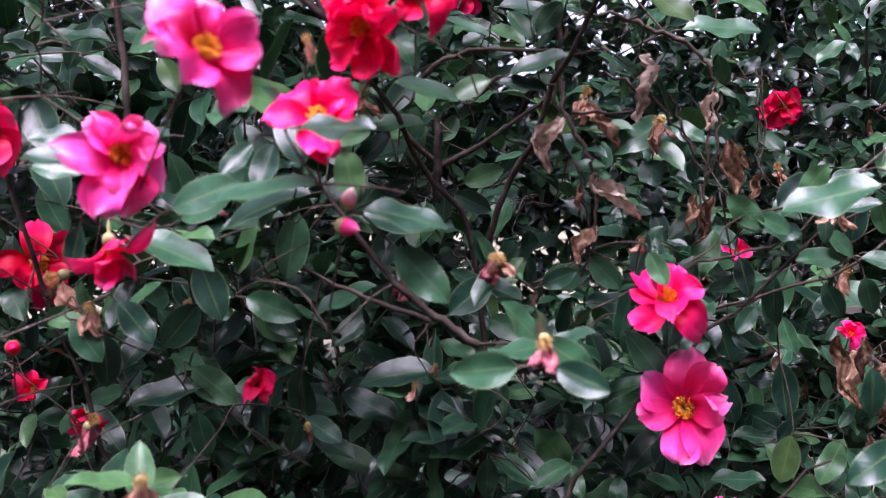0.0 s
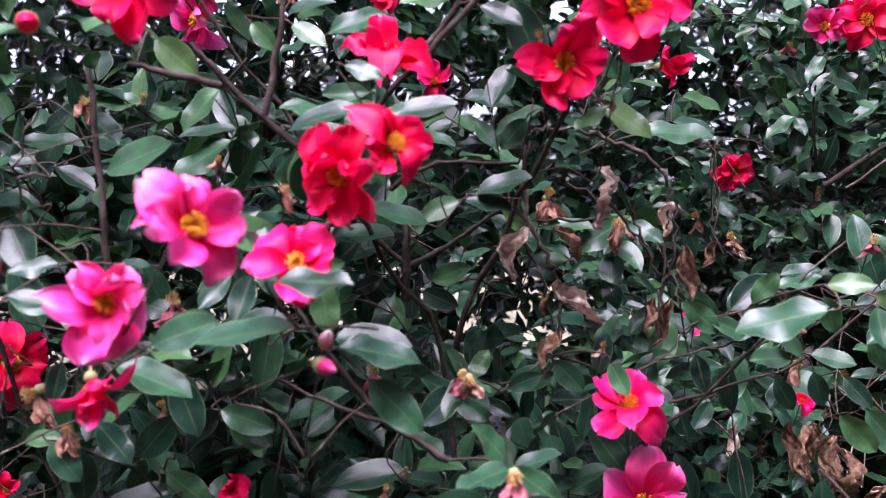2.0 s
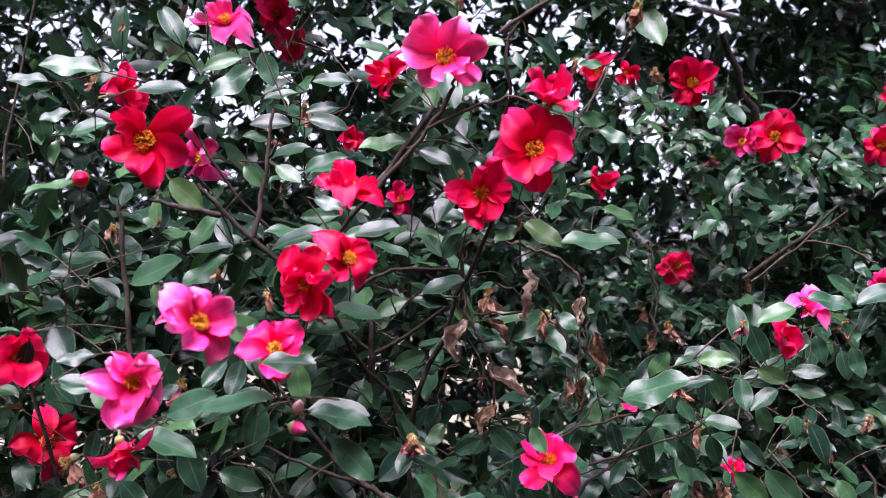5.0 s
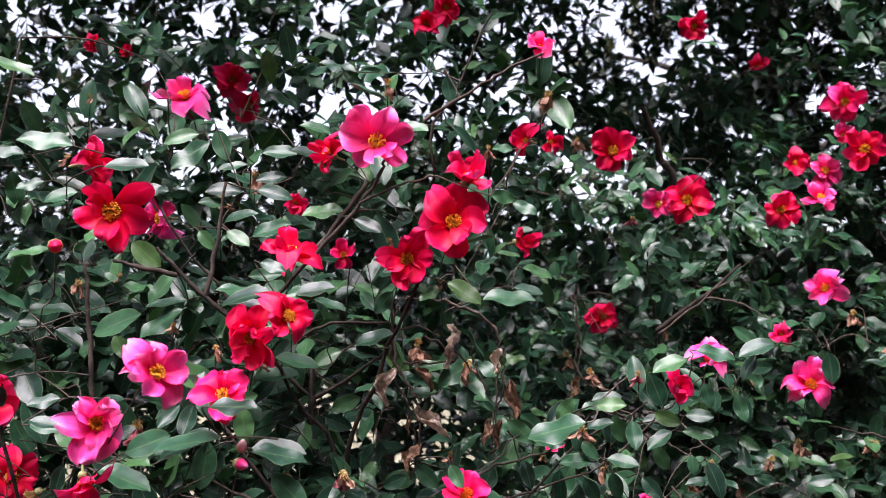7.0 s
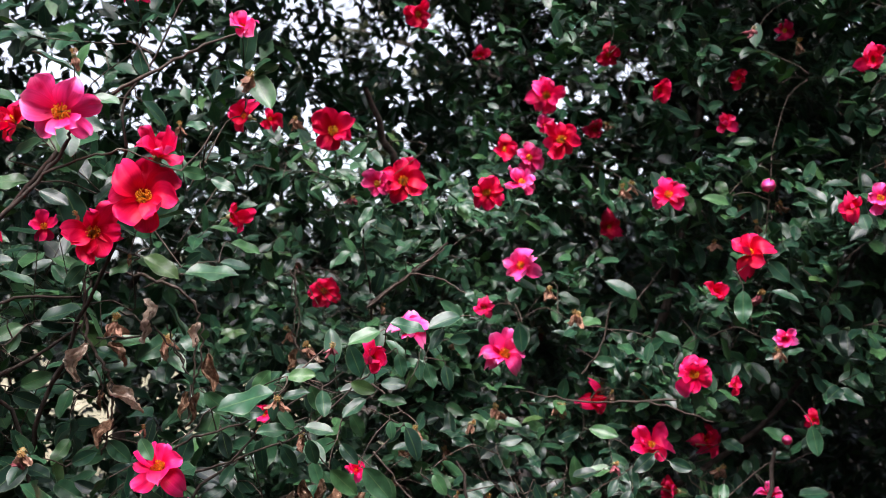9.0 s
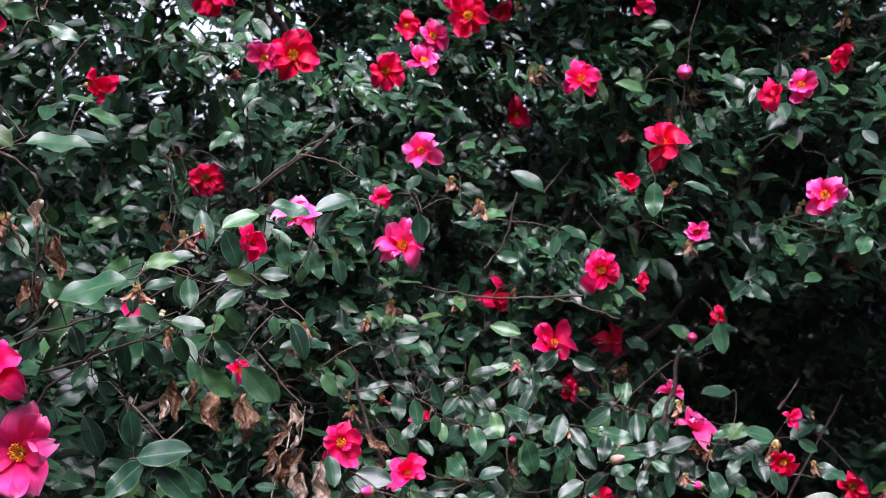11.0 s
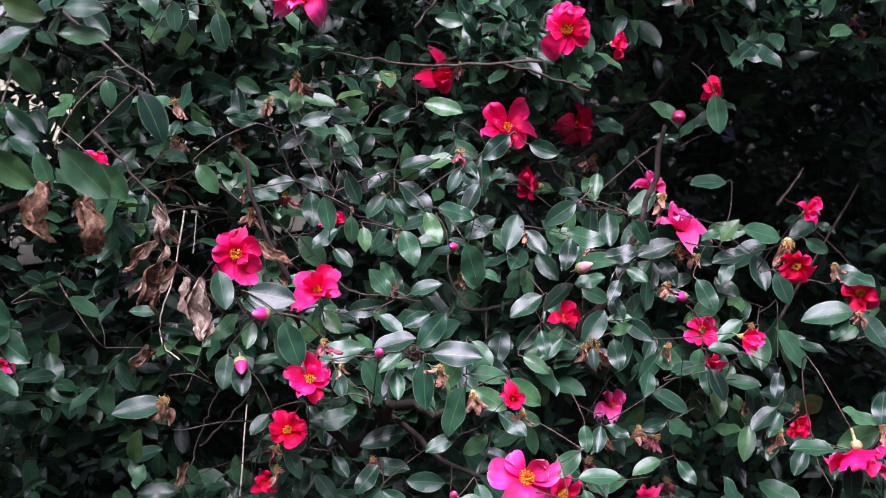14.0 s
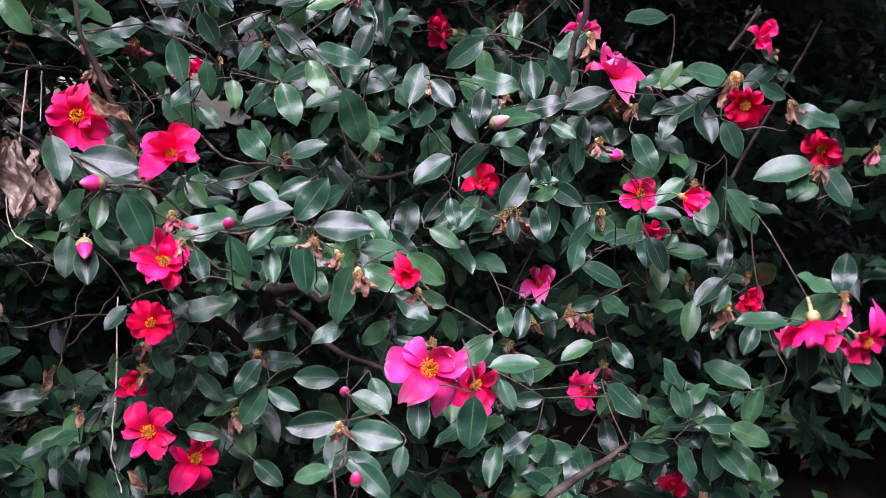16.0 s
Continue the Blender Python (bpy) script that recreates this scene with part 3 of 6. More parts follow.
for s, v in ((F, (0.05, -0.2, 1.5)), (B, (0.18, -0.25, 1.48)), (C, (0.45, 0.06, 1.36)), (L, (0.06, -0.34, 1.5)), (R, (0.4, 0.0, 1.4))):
    VIEW_POINT[s.name] = np.array(v)

open_flower(F, (-0.187, 0.575, 1.677), -75, -14, 0.077, "red")
half_flower(F, (-0.255, 0.718, 1.753), -22, 5, 0.061, "red")
open_flower(F, (-0.197, 0.867, 1.712), -139, -5, 0.062, "pink")
open_flower(F, (-0.167, 0.844, 1.863), -113, 47, 0.067, "pink")
open_flower(F, (0.073, 0.580, 1.748), -91, -13, 0.070, "pink", 1)
open_flower(F, (0.025, 0.662, 1.751), -154, 15, 0.050, "red")
open_flower(F, (0.152, 0.602, 1.667), -96, -3, 0.069, "red")
open_flower(F, (0.102, 0.611, 1.633), -88, -21, 0.062, "red")
half_flower(F, (0.165, 0.596, 1.709), -71, 36, 0.054, "rose")
open_flower(F, (-0.018, 0.643, 1.637), -86, 54, 0.060, "red")
open_flower(F, (0.030, 1.059, 1.682), -89, 14, 0.043, "rose")
open_flower(F, (-0.015, 0.536, 1.568), -58, 16, 0.050, "red")
open_flower(F, (-0.043, 0.540, 1.553), -121, -22, 0.060, "red", 6)
open_flower(F, (-0.114, 0.438, 1.520), -55, 12, 0.057, "pink", 2)
open_flower(F, (-0.074, 0.535, 1.497), -72, 11, 0.052, "rose")
open_flower(F, (-0.184, 0.523, 1.474), -60, 16, 0.062, "pink", 5)
half_flower(F, (-0.201, 0.552, 1.425), -71, -63, 0.041, "rose")
open_flower(F, (0.172, 0.701, 1.372), -104, 35, 0.065, "rose")
open_flower(F, (0.195, 0.735, 1.283), -105, 12, 0.077, "pink")
bud_flower(F, (-0.057, 0.536, 1.435), -46, -8, 0.016, "pink")
bud_flower(F, (-0.055, 0.536, 1.450), -71, 40, 0.014, "pale")
bud_flower(F, (-0.214, 0.498, 1.633), -72, -6, 0.018, "red")
half_flower(F, (0.266, 0.691, 1.884), -100, 26, 0.037, "pink")
half_flower(F, (0.441, 0.775, 1.485), -88, 12, 0.045, "rose")
open_flower(F, (-0.360, 0.809, 1.396), -45, 5, 0.066, "red")
half_flower(F, (-0.310, 0.611, 1.495), -44, 0, 0.052, "red")
half_flower(F, (-0.149, 0.719, 1.303), -58, 28, 0.030, "red")
half_flower(F, (-0.361, 0.803, 1.284), -66, 11, 0.031, "red")
half_flower(F, (-0.316, 0.802, 1.261), -69, -20, 0.037, "red")
bud_flower(F, (-0.299, 0.634, 1.348), -65, 8, 0.015, "red")
spent_flower(F, (0.058, 0.520, 1.371), -96, -12, 0.031, "pink")
spent_flower(F, (0.038, 0.612, 1.413), -93, -17, 0.025, "tan")
spent_flower(F, (-0.022, 0.719, 1.305), -88, 11, 0.021, "tan")
spent_flower(F, (-0.006, 0.720, 1.320), -90, 10, 0.016, "tan")
spent_flower(F, (-0.107, 0.718, 1.273), -82, -7, 0.021, "tan")
spent_flower(F, (-0.181, 0.542, 1.283), -72, 16, 0.031, "tan")
spent_flower(F, (-0.246, 0.635, 1.376), -71, 11, 0.025, "tan")
spent_flower(F, (-0.138, 0.634, 1.564), -79, 17, 0.014, "tan")
spent_flower(F, (0.156, 0.723, 1.419), -95, 24, 0.018, "tan")
spent_flower(F, (0.036, 0.647, 1.410), -89, -3, 0.030, "pink")
spent_flower(F, (0.374, 0.708, 1.505), -107, 11, 0.026, "pink")
spent_flower(F, (0.355, 0.806, 1.389), -105, 7, 0.031, "tan")
spent_flower(F, (0.309, 0.721, 1.444), -104, 5, 0.029, "tan")
spent_flower(F, (0.185, 0.565, 1.738), -98, 8, 0.018, "tan")
spent_flower(F, (0.084, 0.573, 1.805), -91, 51, 0.024, "tan")
spent_flower(F, (-0.078, 0.530, 1.542), -81, -1, 0.019, "tan")
spent_flower(F, (-0.137, 0.633, 1.566), -79, 18, 0.015, "tan")
spent_flower(F, (-0.262, 0.732, 1.619), -74, -4, 0.029, "tan")
spent_flower(F, (-0.074, 0.795, 1.755), -84, 20, 0.033, "tan")
spent_flower(F, (-0.115, 0.802, 1.728), -82, 21, 0.028, "tan")
spent_flower(F, (-0.290, 0.855, 1.869), -74, 6, 0.019, "tan")
spent_flower(F, (-0.229, 0.573, 1.730), -73, -2, 0.019, "tan")
spent_flower(F, (-0.240, 0.824, 1.635), -76, 5, 0.021, "tan")
spent_flower(F, (0.138, 0.611, 1.606), -95, 6, 0.015, "tan")
spent_flower(F, (0.086, 0.610, 1.650), -102, 3, 0.018, "tan")
spent_flower(F, (0.276, 0.695, 1.833), -103, -35, 0.033, "tan")
open_flower(B, (0.503, 1.224, 1.882), -106, -7, 0.076, "red")
open_flower(B, (0.642, 1.253, 1.798), -100, -4, 0.082, "red")
open_flower(B, (0.608, 1.289, 1.797), -143, -5, 0.058, "pink")
half_flower(B, (0.339, 1.158, 1.884), -139, 1, 0.063, "red")
half_flower(B, (0.374, 1.155, 1.881), -70, -2, 0.040, "red")
half_flower(B, (0.297, 1.056, 1.701), -37, 6, 0.051, "red")
open_flower(B, (0.940, 1.227, 1.976), -119, -9, 0.068, "rose")
half_flower(B, (0.947, 1.252, 1.919), -119, -2, 0.042, "pink")
open_flower(B, (0.951, 1.191, 1.880), -120, -11, 0.076, "red")
open_flower(B, (0.936, 1.306, 1.863), -118, 0, 0.060, "pink")
half_flower(B, (0.900, 1.355, 1.887), -94, -0, 0.057, "red")
open_flower(B, (0.790, 1.193, 1.771), -115, 2, 0.065, "red")
open_flower(B, (0.853, 1.176, 1.785), -92, 25, 0.065, "pink")
open_flower(B, (0.809, 1.093, 1.625), -112, 12, 0.066, "pink")
open_flower(B, (0.535, 1.459, 1.599), -105, 8, 0.062, "red")
half_flower(B, (0.554, 0.963, 1.514), -97, 39, 0.054, "pink")
open_flower(B, (0.757, 1.062, 1.470), -105, 27, 0.078, "pink")
half_flower(F, (0.157, 0.991, 2.022), -94, 1, 0.044, "red")
half_flower(F, (0.187, 0.985, 2.049), -96, -21, 0.046, "red")
open_flower(L, (0.747, 1.444, 2.195), -111, -19, 0.056, "red")
half_flower(L, (1.007, 1.722, 2.202), -115, -16, 0.049, "red")
half_flower(L, (-0.178, 1.344, 2.043), -82, -17, 0.061, "red")
half_flower(L, (-0.153, 1.396, 2.009), -83, -34, 0.062, "red")
half_flower(L, (-0.513, 1.659, 2.214), -74, -18, 0.044, "red")
half_flower(L, (-0.449, 1.655, 2.196), -76, -18, 0.032, "red")
half_flower(F, (-0.026, 0.795, 1.720), -67, -9, 0.030, "red")
open_flower(B, (1.103, 1.256, 2.081), -121, -16, 0.047, "red")
half_flower(B, (1.139, 1.139, 1.978), -90, -14, 0.053, "red")
half_flower(B, (1.287, 1.075, 1.994), -129, -14, 0.038, "red")
half_flower(B, (1.261, 1.091, 1.903), -127, 9, 0.049, "rose")
half_flower(B, (1.237, 1.558, 1.989), -120, -12, 0.055, "red")
open_flower(B, (1.102, 1.059, 1.754), -124, 13, 0.065, "rose")
bud_flower(B, (1.271, 0.987, 1.768), -130, -8, 0.038, "pink")
open_flower(B, (1.303, 0.759, 1.713), -136, 4, 0.050, "pink")
half_flower(B, (1.265, 0.776, 1.699), -151, -5, 0.041, "red")
half_flower(B, (1.345, 0.739, 1.755), -88, -9, 0.051, "red")
half_flower(B, (1.141, 1.343, 1.727), -121, -6, 0.051, "red")
half_flower(B, (1.144, 0.997, 1.573), -93, -2, 0.041, "red")
half_flower(B, (1.159, 0.833, 1.490), -130, 1, 0.035, "pink")
half_flower(B, (1.451, 0.897, 1.996), -136, -14, 0.050, "red")
spent_flower(B, (0.414, 1.124, 1.879), -101, -13, 0.028, "tan")
spent_flower(B, (0.844, 0.963, 1.540), -118, 9, 0.031, "tan")
half_flower(B, (1.057, 1.311, 1.361), -65, 2, 0.068, "red")
half_flower(B, (1.340, 1.322, 1.263), -68, 4, 0.064, "red")
open_flower(B, (0.554, 1.534, 1.597), -101, 6, 0.064, "red")
half_flower(B, (1.207, 0.970, 1.639), -132, 15, 0.070, "red")
open_flower(B, (1.286, 0.696, 1.541), -150, 7, 0.063, "pink")
half_flower(B, (1.169, 0.992, 1.406), -84, 3, 0.038, "red")
half_flower(B, (1.205, 1.129, 1.284), -69, 16, 0.058, "red")
bud_flower(B, (1.257, 0.957, 1.305), -133, 7, 0.026, "pink")
open_flower(B, (1.071, 1.106, 1.288), -124, 27, 0.074, "rose")
open_flower(B, (1.094, 0.994, 1.425), -128, 12, 0.072, "rose")
half_flower(B, (0.518, 1.160, 1.280), -101, 28, 0.036, "rose")
half_flower(B, (0.356, 1.120, 1.386), -94, 24, 0.036, "rose")
half_flower(B, (0.387, 1.233, 1.029), -96, 18, 0.034, "pink")
half_flower(B, (0.397, 1.918, 0.762), -94, 19, 0.054, "red")
spent_flower(B, (0.604, 1.091, 1.355), -107, 5, 0.032, "tan")
spent_flower(B, (0.777, 1.151, 1.376), -113, 4, 0.039, "tan")
half_flower(B, (1.307, 0.943, 1.339), -136, 15, 0.030, "red")
open_flower(C, (0.664, 1.097, 1.162), -109, 13, 0.064, "rose")
half_flower(C, (0.723, 0.971, 1.134), -118, 42, 0.056, "rose")
open_flower(C, (0.689, 0.923, 1.044), -103, 50, 0.056, "rose")
open_flower(C, (0.683, 0.999, 0.957), -98, 37, 0.048, "red")
open_flower(C, (0.665, 1.007, 0.831), -116, 41, 0.066, "rose")
open_flower(C, (0.713, 1.041, 0.762), -81, 43, 0.065, "rose")
open_flower(C, (0.892, 0.791, 0.929), -112, 34, 0.075, "pink", 1)
open_flower(C, (0.948, 0.802, 0.893), -95, 5, 0.055, "rose")
half_flower(C, (1.065, 0.958, 1.048), -100, 24, 0.041, "red")
open_flower(C, (1.223, 0.861, 1.027), -133, 31, 0.046, "rose")
half_flower(C, (1.173, 0.745, 1.060), -67, -14, 0.036, "rose")
half_flower(C, (1.229, 0.917, 1.152), -130, 62, 0.062, "pink")
open_flower(C, (1.165, 0.665, 1.167), -138, 1, 0.040, "red")
open_flower(C, (1.569, 0.880, 1.022), -167, 11, 0.060, "red")
open_flower(C, (1.143, 0.556, 0.999), -107, -56, 0.064, "rose")
open_flower(C, (1.175, 0.531, 0.982), -94, -16, 0.047, "rose")
half_flower(C, (1.120, 1.099, 1.204), 176, 15, 0.055, "red")
bud_flower(C, (1.058, 0.909, 1.128), -70, 25, 0.022, "pale")
half_flower(C, (1.167, 0.881, 0.782), -175, 9, 0.048, "rose")
half_flower(C, (1.134, 0.939, 0.908), -125, 61, 0.050, "pink")
half_flower(C, (1.278, 1.038, 1.190), -130, 77, 0.045, "pink")
spent_flower(C, (0.780, 0.965, 0.910), -107, 25, 0.030, "pink")
half_flower(C, (0.657, 1.030, 0.882), -99, 25, 0.030, "red")
bud_flower(C, (0.634, 1.004, 1.052), -104, -22, 0.023, "pink")
half_flower(C, (0.864, 0.774, 1.039), -96, 18, 0.030, "red")
bud_flower(C, (0.643, 0.928, 1.131), -148, 15, 0.022, "pink")
bud_flower(C, (0.921, 0.999, 1.157), -135, 11, 0.017, "pink")
half_flower(C, (0.762, 1.016, 1.205), -102, 28, 0.030, "rose")
half_flower(C, (1.308, 0.771, 0.904), -116, 22, 0.036, "red")
spent_flower(C, (1.161, 0.675, 1.191), -137, -9, 0.043, "tan")
spent_flower(C, (1.071, 0.902, 1.026), -124, 17, 0.054, "tan")
spent_flower(C, (0.678, 0.793, 1.106), -103, 17, 0.021, "tan")
spent_flower(C, (0.793, 0.803, 1.079), -111, 18, 0.028, "tan")
spent_flower(C, (1.189, 0.746, 1.071), -136, 16, 0.029, "tan")
spent_flower(C, (1.207, 0.904, 0.795), -130, 27, 0.040, "pink")
spent_flower(C, (0.830, 0.798, 1.043), -116, -10, 0.031, "tan")
spent_flower(C, (0.684, 1.109, 1.237), -100, 5, 0.022, "tan")
spent_flower(C, (0.894, 1.155, 1.207), -110, 6, 0.023, "tan")
spent_flower(C, (0.873, 0.766, 1.024), -120, -9, 0.025, "tan")
spent_flower(C, (1.036, 0.864, 0.885), -124, 35, 0.037, "pink")
spent_flower(C, (1.161, 0.913, 0.882), -128, -8, 0.036, "tan")
spent_flower(C, (1.117, 0.934, 0.872), -126, -18, 0.035, "tan")
spent_flower(C, (0.772, 0.734, 0.936), -114, 9, 0.030, "tan")
spent_flower(C, (0.695, 0.886, 1.102), -104, 6, 0.031, "pink")
spent_flower(C, (1.003, 0.957, 1.170), -119, 9, 0.022, "tan")
spent_flower(C, (0.863, 1.041, 1.179), -110, 9, 0.022, "tan")
spent_flower(C, (0.815, 1.080, 1.207), -107, 7, 0.018, "tan")
spent_flower(C, (1.087, 0.977, 1.157), -123, 9, 0.023, "tan")
spent_flower(C, (1.072, 0.912, 1.156), -125, -9, 0.023, "tan")
spent_flower(C, (1.223, 0.912, 1.132), -130, -26, 0.033, "tan")
spent_flower(C, (1.378, 0.742, 1.056), -143, 14, 0.027, "tan")
spent_flower(C, (1.170, 0.547, 1.014), -152, 60, 0.030, "tan")
spent_flower(C, (1.201, 0.644, 1.166), -140, 1, 0.027, "tan")
spent_flower(C, (1.438, 0.714, 1.073), -146, 13, 0.029, "pink")
spent_flower(C, (0.728, 1.082, 1.234), -104, -4, 0.031, "pink")
spent_flower(C, (0.602, 1.052, 0.860), -93, 36, 0.027, "tan")
spent_flower(C, (1.316, 0.777, 0.930), -142, 50, 0.024, "tan")
spent_flower(C, (1.195, 0.869, 0.693), -131, 32, 0.023, "tan")
bud_flower(C, (0.755, 0.666, 0.925), -105, 67, 0.014, "pink")
bud_flower(C, (0.819, 0.827, 0.912), -110, 47, 0.014, "pink")
bud_flower(C, (0.713, 0.778, 1.117), -103, 37, 0.013, "pink")
half_flower(C, (1.209, 0.777, 0.678), -139, 68, 0.037, "red")
bud_flower(C, (1.208, 0.886, 1.072), -167, 11, 0.020, "pink")
half_flower(C, (1.186, 0.675, 1.221), -99, 30, 0.030, "rose")
half_flower(C, (1.229, 0.844, 0.992), -132, -21, 0.030, "rose")
spent_flower(C, (1.504, 0.918, 1.157), -140, 8, 0.022, "tan")
spent_flower(C, (0.539, 0.983, 1.034), -105, 21, 0.042, "tan")
spent_flower(B, (0.916, 1.084, 1.540), -119, -13, 0.037, "tan")
spent_flower(B, (1.160, 0.851, 1.474), -133, -19, 0.035, "tan")
half_flower(B, (0.782, 1.203, 1.554), -112, -4, 0.034, "rose")
spent_flower(B, (0.637, 1.382, 1.567), -105, -4, 0.031, "tan")

# ---- single leaves and branches that stand out ----
HAND_LIMBS = {}


def leaf_at(shrub, base, tip, azimuth, rise):
    """One leaf from its base to its tip, its face turned to the given direction."""
    b, t = Vector(base), Vector(tip)
    x = (t - b).normalized()
    a, e = radians(azimuth), radians(rise)
    n = Vector((math.cos(a) * math.cos(e), math.sin(a) * math.cos(e), math.sin(e)))
    y = n.cross(x).normalized()
    z = x.cross(y)
    k = (t - b).length
    wide = flower_rng.uniform(1.02, 1.18)
    m = Matrix(((x.x * k, y.x * k * wide, z.x * k, b.x), (x.y * k, y.y * k * wide, z.y * k, b.y), (x.z * k, y.z * k * wide, z.z * k, b.z), (0, 0, 0, 1)))
    part("leaf", flower_rng.choice(LEAF_MESHES), shrub, m)
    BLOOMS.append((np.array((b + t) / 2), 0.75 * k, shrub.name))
    LEAF_BASES.setdefault(shrub.name, []).append((np.array(b), np.array(x)))


def limb_at(shrub, points, r0, r1):
    """A branch of its own through the points."""
    v, f = tube(smooth_line(points, 5, 0.0008), r0, r1, 7, 0.08)
    part("branch", mesh_from("branch", v, f, BARK), shrub)
    HAND_LIMBS.setdefault(shrub.name, []).append(smooth_line(points, 5))


def twig_at(shrub, points, r0, r1):
    """A thin pale twig of its own through the points."""
    v, f = tube(smooth_line(points, 5, 0.0012), r0, r1, 6, 0.08)
    part("twig", mesh_from("twig", v, f, TWIG), shrub)
    HAND_LIMBS.setdefault(shrub.name, []).append(smooth_line(points, 5))


LEAF_BASES = {}
leaf_at(F, (-0.073, 0.529, 1.459), (-0.135, 0.534, 1.452), -113, 69)
leaf_at(F, (-0.047, 0.548, 1.444), (0.004, 0.550, 1.441), -84, 57)
leaf_at(F, (-0.078, 0.498, 1.489), (-0.036, 0.486, 1.491), -110, 59)
leaf_at(F, (-0.165, 0.561, 1.445), (-0.123, 0.549, 1.462), -116, 25)
leaf_at(F, (-0.218, 0.542, 1.472), (-0.248, 0.545, 1.479), -80, 49)
leaf_at(F, (-0.294, 0.604, 1.508), (-0.301, 0.604, 1.482), -69, -6)
leaf_at(F, (-0.222, 0.563, 1.435), (-0.230, 0.562, 1.408), -96, 3)
leaf_at(F, (-0.029, 0.558, 1.422), (0.004, 0.551, 1.389), -91, 12)
leaf_at(F, (-0.202, 0.603, 1.425), (-0.149, 0.599, 1.409), -66, 57)
leaf_at(F, (-0.225, 0.634, 1.380), (-0.200, 0.632, 1.352), -62, 27)
leaf_at(F, (-0.258, 0.635, 1.366), (-0.237, 0.632, 1.339), -75, 17)
leaf_at(F, (-0.176, 0.662, 1.406), (-0.158, 0.653, 1.365), -80, 17)
leaf_at(F, (-0.147, 0.682, 1.378), (-0.106, 0.676, 1.364), -93, 15)
leaf_at(F, (-0.314, 0.587, 1.352), (-0.285, 0.580, 1.366), -101, -4)
leaf_at(F, (0.237, 0.761, 1.453), (0.266, 0.760, 1.423), -96, -4)
leaf_at(F, (0.277, 0.760, 1.444), (0.307, 0.762, 1.474), -105, 19)
leaf_at(F, (0.263, 0.760, 1.427), (0.300, 0.763, 1.425), -84, 35)
leaf_at(F, (0.320, 0.768, 1.461), (0.358, 0.764, 1.474), -126, 55)
leaf_at(F, (0.117, 0.735, 1.405), (0.142, 0.729, 1.380), -96, 6)
leaf_at(F, (0.151, 0.674, 1.412), (0.163, 0.666, 1.388), -102, 12)
leaf_at(F, (0.080, 0.736, 1.382), (0.105, 0.724, 1.395), -116, -0)
leaf_at(F, (0.249, 0.771, 1.403), (0.255, 0.760, 1.372), -108, 17)
leaf_at(F, (0.263, 0.771, 1.361), (0.247, 0.768, 1.338), -102, 17)
leaf_at(F, (0.324, 0.779, 1.379), (0.339, 0.773, 1.351), -107, 5)
leaf_at(F, (0.358, 0.778, 1.385), (0.365, 0.773, 1.354), -110, 5)
leaf_at(F, (0.387, 0.788, 1.344), (0.422, 0.790, 1.310), -94, -7)
leaf_at(F, (0.404, 0.796, 1.442), (0.441, 0.792, 1.446), -105, 50)
leaf_at(F, (0.418, 0.796, 1.413), (0.434, 0.793, 1.383), -97, 2)
leaf_at(F, (0.042, 0.516, 1.356), (0.003, 0.507, 1.354), -78, 11)
leaf_at(F, (0.064, 0.516, 1.356), (0.093, 0.504, 1.344), -107, 14)
leaf_at(F, (0.255, 0.821, 1.455), (0.283, 0.813, 1.430), -107, -1)
leaf_at(F, (0.296, 0.820, 1.433), (0.327, 0.812, 1.473), -137, 24)
leaf_at(F, (0.350, 0.832, 1.468), (0.389, 0.829, 1.476), -109, 51)
leaf_at(F, (-0.245, 0.656, 1.355), (-0.239, 0.658, 1.314), -53, 4)
leaf_at(F, (-0.257, 0.656, 1.363), (-0.285, 0.655, 1.367), -80, 42)
leaf_at(F, (-0.213, 0.695, 1.339), (-0.184, 0.688, 1.372), -90, -12)
leaf_at(F, (-0.148, 0.716, 1.360), (-0.113, 0.718, 1.342), -83, 9)
leaf_at(F, (-0.198, 0.732, 1.280), (-0.189, 0.731, 1.241), -73, 6)
leaf_at(F, (-0.202, 0.734, 1.316), (-0.166, 0.732, 1.287), -80, 15)
leaf_at(F, (-0.116, 0.732, 1.273), (-0.125, 0.733, 1.245), -87, -3)
leaf_at(F, (-0.111, 0.732, 1.275), (-0.082, 0.731, 1.255), -63, 35)
leaf_at(F, (0.040, 0.789, 1.227), (0.037, 0.788, 1.191), -94, 2)
leaf_at(F, (0.045, 0.789, 1.228), (0.081, 0.782, 1.203), -60, 45)
leaf_at(F, (0.308, 0.833, 1.303), (0.315, 0.834, 1.251), -84, -0)
leaf_at(F, (0.311, 0.810, 1.241), (0.302, 0.811, 1.197), -113, 3)
leaf_at(F, (0.361, 0.810, 1.229), (0.391, 0.799, 1.199), -105, 6)
leaf_at(F, (0.145, 0.582, 1.817), (0.151, 0.584, 1.790), -98, -7)
leaf_at(F, (0.188, 0.572, 1.691), (0.212, 0.570, 1.687), -96, -2)
leaf_at(F, (-0.058, 0.683, 1.716), (-0.020, 0.675, 1.711), -96, 32)
leaf_at(F, (-0.102, 0.679, 1.783), (-0.091, 0.678, 1.748), -86, 2)
leaf_at(F, (-0.035, 0.603, 1.596), (-0.086, 0.604, 1.595), -91, 53)
leaf_at(F, (-0.021, 0.602, 1.592), (0.021, 0.601, 1.594), -93, 40)
leaf_at(F, (-0.194, 0.573, 1.720), (-0.150, 0.565, 1.721), -102, 47)
leaf_at(F, (0.149, 0.568, 1.760), (0.177, 0.569, 1.740), -60, 34)
leaf_at(F, (-0.088, 0.614, 1.455), (-0.151, 0.614, 1.445), -108, 60)
